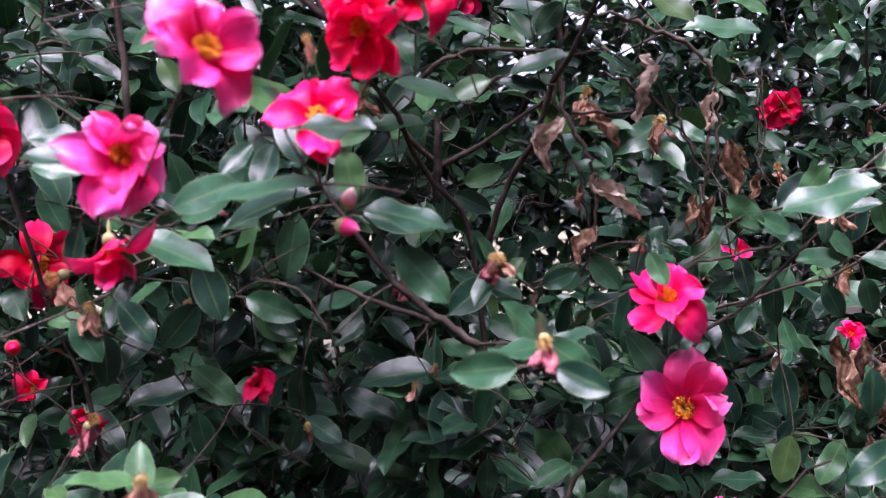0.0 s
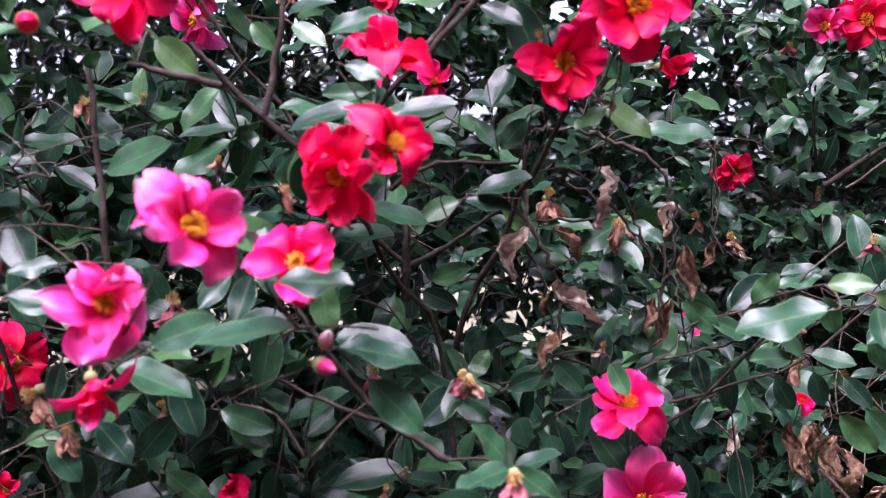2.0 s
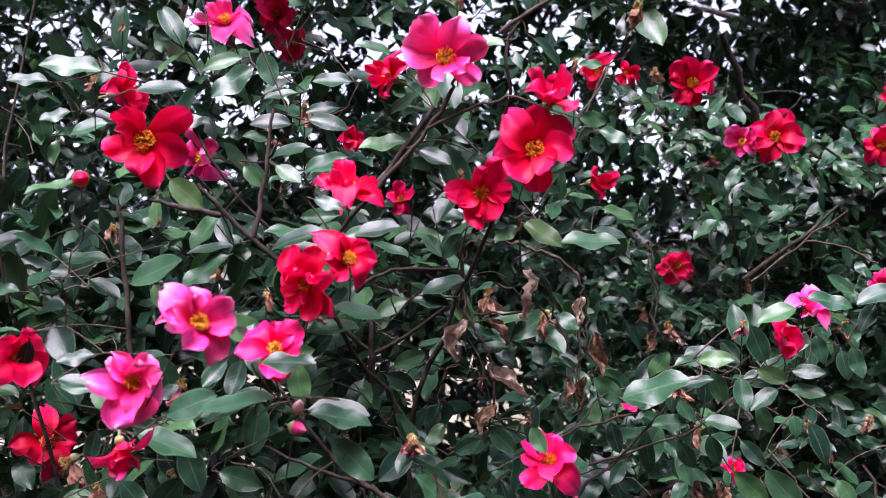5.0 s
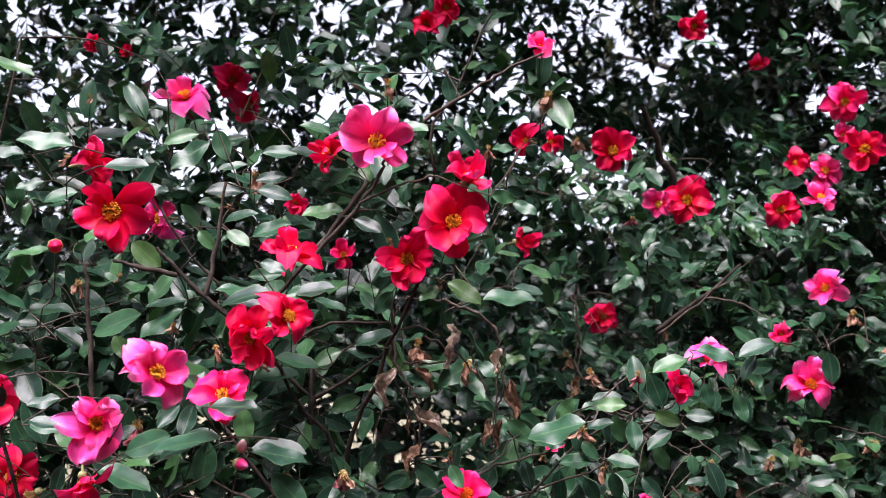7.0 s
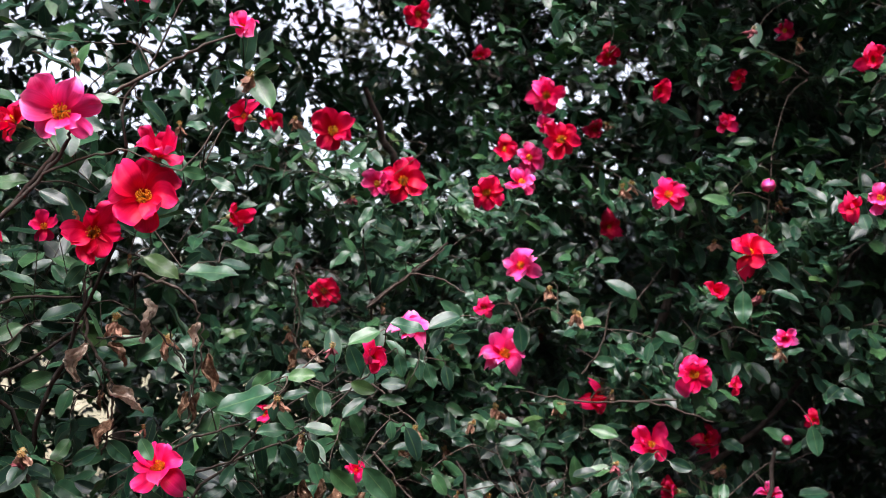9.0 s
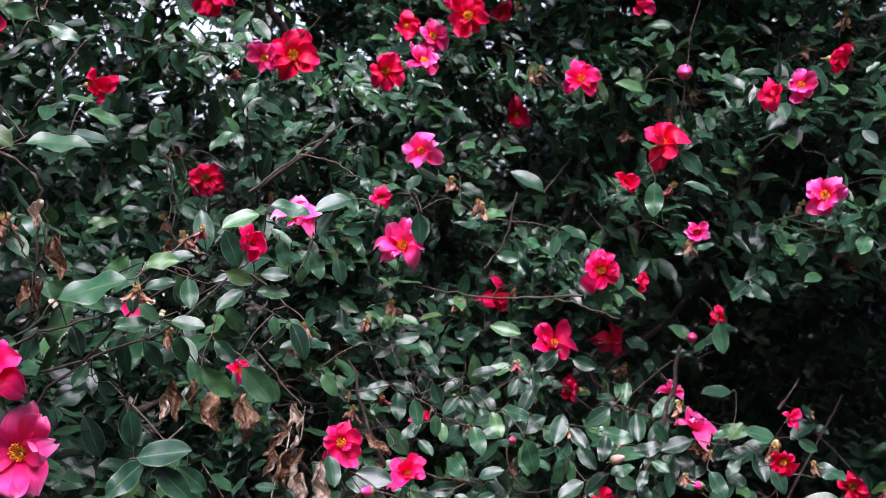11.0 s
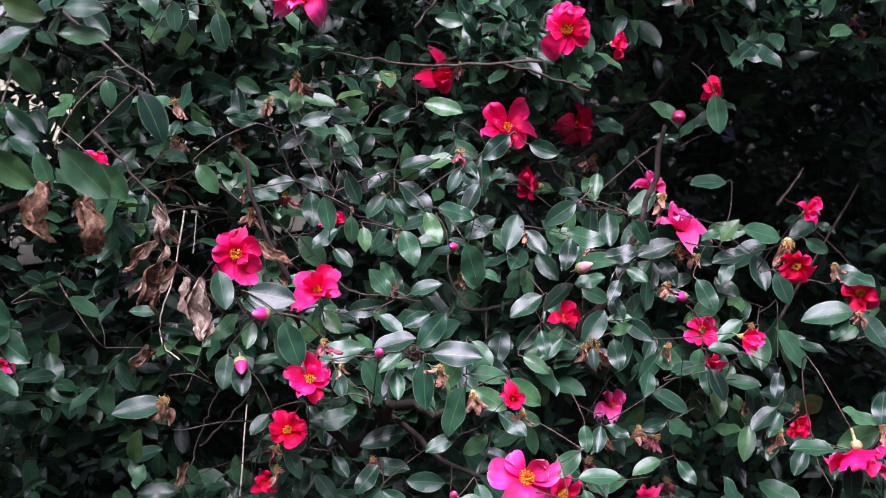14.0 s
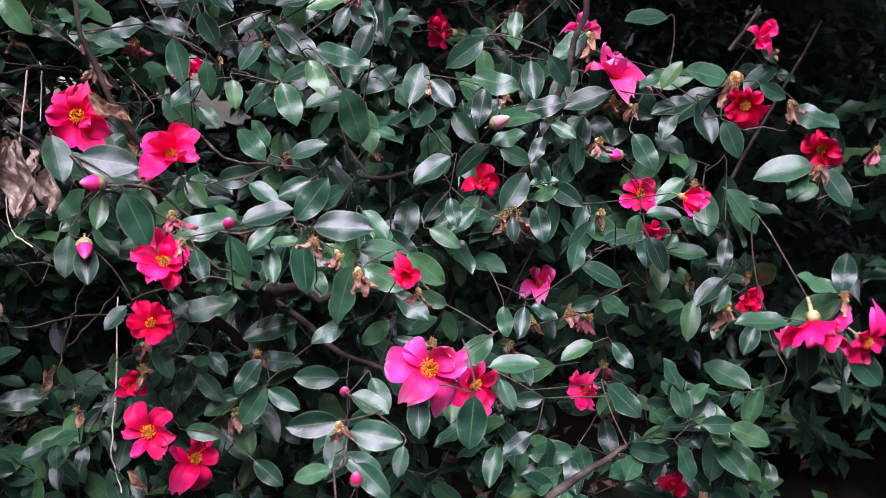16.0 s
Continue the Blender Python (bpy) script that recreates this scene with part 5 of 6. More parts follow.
leaf_at(B, (0.666, 1.107, 1.455), (0.667, 1.091, 1.416), -113, 20)
leaf_at(B, (0.886, 1.041, 1.333), (0.848, 1.046, 1.322), -101, 12)
leaf_at(B, (0.902, 1.034, 1.339), (0.940, 1.001, 1.326), -120, 37)
leaf_at(B, (0.997, 0.982, 1.296), (0.960, 0.987, 1.268), -112, 18)
leaf_at(B, (1.019, 0.970, 1.284), (1.046, 0.944, 1.271), -131, 10)
leaf_at(B, (0.744, 0.990, 1.242), (0.747, 0.982, 1.201), -114, 8)
leaf_at(B, (0.763, 0.956, 1.222), (0.760, 0.950, 1.190), -116, 12)
leaf_at(B, (0.770, 0.979, 1.265), (0.782, 0.975, 1.233), -112, 0)
leaf_at(B, (0.862, 0.930, 1.224), (0.903, 0.912, 1.214), -104, 38)
leaf_at(B, (0.850, 0.843, 1.198), (0.865, 0.835, 1.147), -100, 6)
leaf_at(B, (1.009, 0.857, 1.225), (0.972, 0.864, 1.204), -113, 21)
leaf_at(B, (0.997, 0.859, 1.190), (1.036, 0.833, 1.178), -113, 36)
leaf_at(B, (1.158, 0.931, 1.571), (1.147, 0.922, 1.515), -130, 14)
leaf_at(B, (1.008, 0.996, 1.485), (0.998, 0.995, 1.453), -121, 11)
leaf_at(B, (1.235, 0.869, 1.340), (1.238, 0.860, 1.290), -134, 5)
leaf_at(B, (0.743, 1.055, 1.323), (0.777, 1.040, 1.331), -121, 30)
leaf_at(B, (0.680, 1.031, 1.329), (0.651, 1.045, 1.337), -115, 8)
leaf_at(B, (0.605, 1.008, 1.289), (0.618, 0.989, 1.260), -116, 20)
leaf_at(B, (1.036, 0.786, 1.213), (1.048, 0.771, 1.184), -128, 8)
leaf_at(B, (1.234, 0.955, 1.623), (1.262, 0.933, 1.588), -117, 10)
leaf_at(F, (-0.148, 0.698, 1.625), (-0.177, 0.689, 1.593), -111, 32)
leaf_at(F, (-0.146, 0.729, 1.587), (-0.193, 0.721, 1.558), -111, 40)
leaf_at(F, (-0.214, 0.703, 1.558), (-0.198, 0.698, 1.531), -84, 14)
leaf_at(F, (-0.046, 0.604, 1.627), (-0.021, 0.593, 1.620), -104, 36)
leaf_at(F, (-0.041, 0.625, 1.597), (-0.094, 0.626, 1.605), -79, 59)
leaf_at(F, (-0.011, 0.603, 1.595), (0.029, 0.593, 1.602), -114, 44)
leaf_at(F, (-0.087, 0.647, 1.590), (-0.041, 0.635, 1.582), -91, 53)
leaf_at(F, (-0.034, 0.789, 1.751), (-0.071, 0.782, 1.748), -81, 32)
leaf_at(F, (-0.021, 0.788, 1.780), (-0.063, 0.781, 1.783), -78, 35)
leaf_at(F, (-0.118, 0.665, 1.668), (-0.101, 0.657, 1.649), -102, 14)
leaf_at(F, (-0.189, 0.669, 1.657), (-0.158, 0.665, 1.630), -93, 5)
leaf_at(F, (-0.294, 0.756, 1.567), (-0.262, 0.751, 1.546), -60, 45)
leaf_at(F, (-0.288, 0.805, 1.588), (-0.349, 0.801, 1.596), -72, 61)
leaf_at(F, (0.092, 0.719, 1.604), (0.072, 0.719, 1.579), -90, 0)
leaf_at(F, (0.216, 0.884, 1.617), (0.235, 0.874, 1.631), -110, -11)
leaf_at(F, (0.261, 0.882, 1.618), (0.302, 0.883, 1.611), -79, 43)
leaf_at(F, (0.279, 0.910, 1.647), (0.322, 0.912, 1.636), -74, 42)
leaf_at(F, (0.229, 0.729, 1.727), (0.252, 0.728, 1.718), -99, -15)
leaf_at(F, (0.019, 0.827, 1.466), (0.053, 0.820, 1.479), -101, -1)
leaf_at(F, (0.010, 0.828, 1.456), (0.043, 0.823, 1.442), -96, 6)
leaf_at(F, (0.002, 0.828, 1.459), (0.000, 0.826, 1.431), -89, 3)
leaf_at(F, (-0.029, 0.829, 1.467), (-0.054, 0.819, 1.456), -72, 10)
leaf_at(F, (0.081, 0.747, 1.385), (0.119, 0.740, 1.393), -102, 7)
leaf_at(F, (-0.258, 0.578, 1.472), (-0.226, 0.573, 1.469), -93, 39)
leaf_at(F, (-0.173, 0.606, 1.438), (-0.134, 0.594, 1.461), -112, 10)
leaf_at(F, (-0.140, 0.707, 1.368), (-0.113, 0.696, 1.349), -96, 23)
leaf_at(F, (-0.273, 0.662, 1.375), (-0.289, 0.664, 1.356), -85, -10)
leaf_at(C, (0.638, 0.965, 1.148), (0.684, 0.936, 1.138), -115, 37)
leaf_at(C, (0.665, 0.926, 1.118), (0.675, 0.910, 1.069), -111, 13)
leaf_at(B, (0.839, 1.173, 1.527), (0.844, 1.167, 1.480), -116, 4)
leaf_at(B, (0.640, 1.143, 1.461), (0.623, 1.145, 1.436), -104, 6)
leaf_at(B, (1.094, 1.173, 1.566), (1.047, 1.193, 1.611), -88, 26)
leaf_at(B, (0.759, 1.000, 1.523), (0.765, 1.004, 1.477), -114, -8)
leaf_at(B, (0.375, 0.842, 1.413), (0.377, 0.832, 1.451), -103, -14)
leaf_at(B, (0.502, 0.898, 1.389), (0.501, 0.888, 1.365), -107, 23)
leaf_at(B, (0.453, 0.868, 1.330), (0.488, 0.855, 1.285), -103, 7)
leaf_at(B, (0.419, 0.822, 1.438), (0.444, 0.800, 1.443), -132, -0)
limb_at(F, [(0.065, 0.671, 1.724), (0.028, 0.673, 1.675), (-0.010, 0.675, 1.627), (-0.040, 0.676, 1.593)], 0.003, 0.002)
limb_at(F, [(-0.006, 0.807, 1.449), (-0.005, 0.807, 1.483), (-0.005, 0.806, 1.523)], 0.0045, 0.003)
limb_at(F, [(-0.009, 0.797, 1.486), (-0.049, 0.797, 1.527), (-0.067, 0.797, 1.547)], 0.003, 0.002)
limb_at(F, [(-0.004, 0.807, 1.480), (0.042, 0.805, 1.505), (0.091, 0.803, 1.541)], 0.003, 0.0015)
limb_at(F, [(-0.074, 0.627, 1.571), (-0.104, 0.628, 1.594), (-0.138, 0.628, 1.627), (-0.154, 0.628, 1.646)], 0.003, 0.002)
limb_at(F, [(-0.104, 0.628, 1.597), (-0.094, 0.627, 1.645), (-0.084, 0.625, 1.714)], 0.0028, 0.0015)
limb_at(F, [(-0.135, 0.638, 1.618), (-0.173, 0.639, 1.627), (-0.201, 0.640, 1.634)], 0.003, 0.0018)
limb_at(F, [(-0.225, 0.663, 1.484), (-0.227, 0.662, 1.537), (-0.232, 0.661, 1.594), (-0.235, 0.661, 1.633)], 0.003, 0.0018)
limb_at(F, [(0.024, 0.626, 1.352), (-0.005, 0.627, 1.371), (-0.033, 0.628, 1.394), (-0.056, 0.629, 1.423), (-0.087, 0.632, 1.464)], 0.003, 0.0018)
limb_at(F, [(-0.010, 0.696, 1.358), (-0.071, 0.697, 1.382), (-0.114, 0.699, 1.405)], 0.0022, 0.0014)
twig_at(F, [(0.183, 0.773, 1.382), (0.216, 0.772, 1.398), (0.288, 0.770, 1.418), (0.345, 0.767, 1.473), (0.384, 0.766, 1.505)], 0.0018, 0.001)
twig_at(F, [(0.197, 0.793, 1.350), (0.248, 0.792, 1.360), (0.351, 0.789, 1.393), (0.425, 0.786, 1.454), (0.451, 0.785, 1.470)], 0.0018, 0.001)
twig_at(F, [(-0.018, 0.736, 1.547), (0.019, 0.735, 1.568), (0.088, 0.733, 1.569)], 0.0022, 0.0014)
limb_at(F, [(0.011, 0.604, 1.636), (0.050, 0.598, 1.680), (0.075, 0.594, 1.715), (0.082, 0.590, 1.735)], 0.0024, 0.0016)
twig_at(F, [(0.055, 0.590, 1.686), (0.095, 0.585, 1.703), (0.135, 0.582, 1.712)], 0.0014, 0.001)
twig_at(F, [(0.120, 0.570, 1.766), (0.166, 0.562, 1.794), (0.200, 0.557, 1.816), (0.240, 0.551, 1.832)], 0.002, 0.0012)
limb_at(C, [(0.782, 0.991, 0.982), (0.822, 0.955, 0.949), (0.855, 0.919, 0.907), (0.897, 0.887, 0.887)], 0.0045, 0.0025)
twig_at(C, [(0.790, 1.118, 1.123), (0.816, 1.090, 1.091), (0.854, 1.066, 1.085), (0.891, 1.041, 1.078)], 0.0018, 0.0012)
limb_at(C, [(0.947, 1.028, 1.063), (0.975, 1.010, 1.060), (1.017, 0.991, 1.073)], 0.003, 0.002)
twig_at(C, [(0.945, 1.008, 1.072), (0.931, 1.030, 1.106), (0.938, 1.050, 1.167)], 0.0018, 0.0012)
twig_at(C, [(0.758, 1.223, 1.248), (0.808, 1.181, 1.214), (0.852, 1.143, 1.183), (0.894, 1.112, 1.165)], 0.0018, 0.0012)
twig_at(C, [(1.138, 1.081, 1.223), (1.180, 1.038, 1.177), (1.245, 0.991, 1.152)], 0.0018, 0.0012)
limb_at(C, [(0.983, 0.723, 0.786), (1.029, 0.708, 0.815), (1.062, 0.696, 0.832)], 0.0042, 0.0025)
twig_at(C, [(0.660, 1.013, 1.103), (0.699, 0.991, 1.104), (0.756, 0.939, 1.058), (0.816, 0.909, 1.069)], 0.0018, 0.0013)
twig_at(C, [(1.466, 0.964, 1.157), (1.514, 0.959, 1.212)], 0.0028, 0.0015)
twig_at(B, [(1.027, 0.954, 1.388), (0.955, 0.990, 1.386), (0.894, 1.020, 1.388), (0.833, 1.051, 1.396)], 0.002, 0.0014)
twig_at(B, [(0.985, 0.975, 1.386), (1.030, 0.951, 1.371), (1.079, 0.925, 1.350)], 0.0018, 0.0012)
twig_at(B, [(0.898, 1.046, 1.433), (0.931, 1.034, 1.481), (0.953, 1.031, 1.558)], 0.002, 0.0012)
limb_at(B, [(0.551, 1.175, 1.564), (0.628, 1.143, 1.621), (0.682, 1.122, 1.670)], 0.0038, 0.002)
twig_at(B, [(0.477, 0.943, 1.453), (0.512, 0.921, 1.415), (0.545, 0.901, 1.381)], 0.0018, 0.0012)
twig_at(B, [(0.492, 0.957, 1.339), (0.522, 0.938, 1.297), (0.546, 0.922, 1.262)], 0.0018, 0.0012)
limb_at(B, [(0.363, 1.341, 1.191), (0.427, 1.315, 1.216), (0.484, 1.293, 1.241)], 0.007, 0.005)
twig_at(B, [(0.504, 1.018, 1.556), (0.568, 0.988, 1.607), (0.617, 0.965, 1.645)], 0.0018, 0.001)
twig_at(B, [(0.568, 0.988, 1.607), (0.609, 0.972, 1.598), (0.649, 0.956, 1.575)], 0.0016, 0.001)


# ---- dead vines that hang in the branches ----
V = thing("dead_vine", (0.12, 0.75, 1.62), "withered brown climbing vine hanging limp among the branches", "vine", "dead vines")
X = thing("dead_vine", (0.25, 0.76, 1.6), "dry vine with curled brown leaves caught in the shrub", "vine", "dead vines")
Y = thing("dead_vine", (0.5, 1.3, 1.62), "thin curly dead vine hanging before dark foliage", "vine", "dead vines")
S = thing("dead_vine", (0.6, 1.1, 1.3), "dried vine with bleached crumpled leaves and a straw stalk", "vine", "dead vines")
S2 = thing("dead_vine", (0.66, 1.1, 0.95), "pale straw-coloured stalk with dead leaves low in the shrub", "vine", "dead vines")


def keep_clear(points):
    """Clears leaves between the vine and the viewpoint, to fit the camera's view."""
    for q in smooth_line(points, 4):
        BLOOMS.append((q, 0.020, (F if q[0] < 0.4 else C).name))


def vine_at(vine, points, r0, r1):
    v, f = tube(smooth_line(points, 6, 0.0016), r0, r1, 6, 0.12)
    part("stem", mesh_from("stem", v, f, TWIG), vine)
    keep_clear(points)


def straw_at(vine, points, r0, r1):
    v, f = tube(smooth_line(points, 6, 0.0005), r0, r1, 6, 0.05)
    part("stalk", mesh_from("stalk", v, f, STRAW), vine, label="pale straw stalk")
    keep_clear(points)


def dead_leaf_at(vine, base, tip, azimuth, rise, mat):
    """A crumpled, rolled dead leaf that hangs from its stalk."""
    g = np.random.default_rng(int(abs(base[0] * 7919 + base[2] * 104729)) + len(vine.children))
    rows, cols = 18, 12
    s, t = np.linspace(0, 1, rows)[:, None], np.linspace(-1, 1, cols)[None]
    w = 0.21 * np.sin(math.pi * (0.06 + 0.9 * s) ** 0.9) + 0 * t
    roll = g.uniform(1.1, 2.2) * t + g.uniform(-2.2, 2.2) * s
    p1, p2, p3 = g.uniform(0, 6, 3)
    x = s + 0.03 * np.sin(8 * t + p1) * s
    y = w * np.sin(roll) * 0.85 + 0.05 * np.sin(9 * s + p2)
    z = w * (1 - np.cos(roll)) + 0.10 * np.sin(5 * s + p2) + 0.05 * np.sin(7 * s + 5 * t + p3) + 0.045 * np.sin(15 * s - 7 * t + p1) + 0.03 * np.sin(23 * s + 11 * t + p2) + 0.02 * g.normal(size=(rows, cols))
    shape = np.stack([x, y, z], -1).reshape(-1, 3)
    uv = np.stack([s + 0 * t, 0.5 + 0.5 * t + 0 * s], -1).reshape(-1, 2)
    b, q = Vector(base), Vector(tip)
    ax = (q - b).normalized()
    a, e = radians(azimuth), radians(rise)
    ay = Vector((math.cos(a) * math.cos(e), math.sin(a) * math.cos(e), math.sin(e))).cross(ax).normalized()
    az = ax.cross(ay)
    k = (q - b).length
    BLOOMS.append((np.array((b + q) / 2), 0.6 * k, (F if b.x < 0.4 else C).name))
    m = Matrix(((ax.x * k, ay.x * k, az.x * k, b.x), (ax.y * k, ay.y * k, az.y * k, b.y), (ax.z * k, ay.z * k, az.z * k, b.z), (0, 0, 0, 1)))
    part("dead_leaf", mesh_from("dead_leaf", shape, grid_faces(rows, cols), mat, uv), vine, m)


vine_at(V, [(0.091, 0.732, 1.590), (0.095, 0.733, 1.543), (0.100, 0.733, 1.511), (0.116, 0.733, 1.484), (0.123, 0.734, 1.452), (0.120, 0.734, 1.421), (0.111, 0.735, 1.389)], 0.002, 0.0012)
vine_at(V, [(0.099, 0.742, 1.588), (0.091, 0.743, 1.543), (0.094, 0.744, 1.505), (0.109, 0.744, 1.473), (0.118, 0.744, 1.430)], 0.0014, 0.001)
vine_at(V, [(0.154, 0.731, 1.595), (0.110, 0.732, 1.598), (0.091, 0.732, 1.588)], 0.0012, 0.0008)
vine_at(X, [(0.150, 0.751, 1.596), (0.182, 0.750, 1.585), (0.209, 0.750, 1.566), (0.219, 0.750, 1.541), (0.216, 0.750, 1.503), (0.212, 0.751, 1.460), (0.207, 0.752, 1.422)], 0.002, 0.0012)
vine_at(X, [(0.225, 0.750, 1.536), (0.221, 0.750, 1.492), (0.213, 0.751, 1.465), (0.215, 0.751, 1.438)], 0.0014, 0.001)
vine_at(X, [(0.129, 0.742, 1.553), (0.174, 0.741, 1.526), (0.201, 0.741, 1.489)], 0.0014, 0.001)
vine_at(X, [(0.182, 0.741, 1.536), (0.195, 0.741, 1.504), (0.208, 0.741, 1.476)], 0.0012, 0.001)
vine_at(X, [(0.105, 0.753, 1.522), (0.167, 0.751, 1.523)], 0.0014, 0.0012)
vine_at(Y, [(0.433, 1.283, 1.633), (0.445, 1.283, 1.576), (0.437, 1.285, 1.514), (0.456, 1.285, 1.470)], 0.0016, 0.001)
vine_at(Y, [(0.442, 1.283, 1.632), (0.435, 1.283, 1.593), (0.449, 1.284, 1.549), (0.442, 1.285, 1.497), (0.474, 1.284, 1.461)], 0.0014, 0.0008)
straw_at(S, [(0.642, 1.268, 1.194), (0.613, 1.248, 1.105), (0.592, 1.242, 1.059), (0.588, 1.229, 1.021), (0.605, 1.210, 1.000)], 0.0011, 0.0009)
straw_at(S, [(0.657, 1.259, 1.193), (0.643, 1.244, 1.138)], 0.0009, 0.0007)
straw_at(S2, [(0.683, 1.174, 0.930), (0.656, 1.144, 0.819), (0.638, 1.128, 0.755), (0.638, 1.109, 0.709)], 0.0011, 0.0009)
vine_at(S, [(0.616, 1.306, 1.190), (0.661, 1.282, 1.195), (0.697, 1.259, 1.189), (0.700, 1.251, 1.173)], 0.0016, 0.001)
vine_at(S, [(0.720, 1.241, 1.148), (0.758, 1.220, 1.149), (0.804, 1.196, 1.156)], 0.0014, 0.001)
vine_at(S2, [(0.621, 1.209, 0.869), (0.658, 1.201, 0.902), (0.704, 1.192, 0.945)], 0.0018, 0.001)
vine_at(S2, [(0.603, 1.207, 0.839), (0.635, 1.215, 0.903), (0.655, 1.219, 0.941)], 0.0014, 0.001)
dead_leaf_at(V, (0.121, 0.733, 1.518), (0.136, 0.726, 1.489), -60, 25, DEAD)
dead_leaf_at(V, (0.095, 0.733, 1.516), (0.081, 0.736, 1.474), -136, 11, PALE_DEAD)
dead_leaf_at(V, (0.118, 0.734, 1.471), (0.155, 0.732, 1.435), -67, 24, PALE_DEAD)
dead_leaf_at(V, (0.123, 0.734, 1.431), (0.105, 0.723, 1.400), -121, 31, DEAD)
dead_leaf_at(V, (0.108, 0.744, 1.462), (0.110, 0.739, 1.439), -75, 11, DEAD)
dead_leaf_at(X, (0.158, 0.741, 1.566), (0.158, 0.736, 1.515), -43, 3, PALE_DEAD)
dead_leaf_at(X, (0.222, 0.750, 1.536), (0.213, 0.746, 1.508), -133, 17, PALE_DEAD)
dead_leaf_at(X, (0.229, 0.750, 1.498), (0.238, 0.742, 1.454), -98, 9, DEAD)
dead_leaf_at(X, (0.218, 0.751, 1.454), (0.205, 0.750, 1.413), -103, 6, DEAD)
dead_leaf_at(X, (0.207, 0.751, 1.455), (0.199, 0.741, 1.423), -100, 20, DEAD)
dead_leaf_at(X, (0.362, 0.839, 1.326), (0.368, 0.832, 1.279), -109, 6, DEAD)
dead_leaf_at(X, (0.389, 0.839, 1.325), (0.380, 0.833, 1.285), -119, 12, DEAD)
dead_leaf_at(Y, (0.444, 1.285, 1.488), (0.431, 1.289, 1.449), -123, 5, DEAD)
dead_leaf_at(Y, (0.470, 1.284, 1.475), (0.492, 1.273, 1.462), -114, 5, PALE_DEAD)
dead_leaf_at(S, (0.631, 1.239, 1.107), (0.623, 1.219, 1.046), -141, 17, PALE_DEAD)
dead_leaf_at(S, (0.644, 1.245, 1.080), (0.635, 1.219, 1.031), -121, 29, PALE_DEAD)
dead_leaf_at(S, (0.610, 1.292, 1.118), (0.596, 1.276, 1.068), -109, 21, DEAD)
dead_leaf_at(S, (0.625, 1.325, 1.159), (0.644, 1.299, 1.140), -122, 32, DEAD)
dead_leaf_at(S, (0.551, 0.975, 1.256), (0.554, 0.964, 1.213), -107, 13, PALE_DEAD)
dead_leaf_at(S, (0.538, 0.999, 1.211), (0.515, 1.007, 1.180), -113, 3, DEAD)
dead_leaf_at(S, (0.551, 0.991, 1.189), (0.527, 0.991, 1.144), -109, 9, DEAD)
dead_leaf_at(S, (0.576, 0.953, 1.168), (0.576, 0.936, 1.112), -83, 17, PALE_DEAD)
dead_leaf_at(S, (0.592, 0.941, 1.127), (0.578, 0.935, 1.108), -103, 26, PALE_DEAD)
dead_leaf_at(S, (0.656, 0.973, 1.197), (0.686, 0.944, 1.177), -108, 42, DEAD)
dead_leaf_at(S, (0.390, 1.057, 1.274), (0.383, 1.058, 1.233), -100, 0, PALE_DEAD)
dead_leaf_at(S, (0.444, 0.975, 1.290), (0.440, 0.969, 1.230), -144, 7, DEAD)
dead_leaf_at(S, (0.475, 0.958, 1.269), (0.476, 0.955, 1.213), -59, 3, DEAD)
dead_leaf_at(S2, (0.602, 1.212, 0.849), (0.579, 1.209, 0.813), -102, 12, DEAD)
dead_leaf_at(S2, (0.578, 1.222, 0.781), (0.546, 1.221, 0.769), -98, 24, DEAD)
dead_leaf_at(S2, (0.643, 1.066, 0.760), (0.657, 1.046, 0.735), -100, 35, DEAD)
dead_leaf_at(S2, (0.543, 1.074, 1.070), (0.520, 1.081, 1.039), -114, 6, PALE_DEAD)
dead_leaf_at(S2, (0.571, 1.041, 1.157), (0.539, 1.052, 1.134), -115, 9, PALE_DEAD)
dead_leaf_at(S, (0.566, 1.012, 1.248), (0.555, 1.007, 1.208), -106, 12, PALE_DEAD)
dead_leaf_at(S, (0.556, 1.022, 1.208), (0.533, 1.023, 1.187), -104, 14, PALE_DEAD)
dead_leaf_at(S, (0.563, 0.996, 1.205), (0.551, 0.993, 1.179), -106, 14, PALE_DEAD)
dead_leaf_at(S, (0.570, 0.990, 1.185), (0.541, 1.001, 1.162), -116, 7, DEAD)
dead_leaf_at(S, (0.541, 1.012, 1.167), (0.545, 0.996, 1.130), -106, 21, DEAD)
dead_leaf_at(S, (0.587, 0.980, 1.169), (0.588, 0.969, 1.124), -92, 14, PALE_DEAD)
dead_leaf_at(S, (0.597, 0.991, 1.124), (0.586, 0.987, 1.094), -109, 14, PALE_DEAD)
dead_leaf_at(S, (0.494, 1.015, 1.270), (0.489, 1.011, 1.203), -157, 6, DEAD)
dead_leaf_at(S, (0.539, 1.034, 1.162), (0.520, 1.041, 1.142), -114, 5, PALE_DEAD)
dead_leaf_at(S, (0.695, 1.017, 1.152), (0.700, 1.014, 1.128), -109, 2, DEAD)
dead_leaf_at(S2, (0.550, 1.060, 1.069), (0.520, 1.072, 1.050), -119, 11, DEAD)

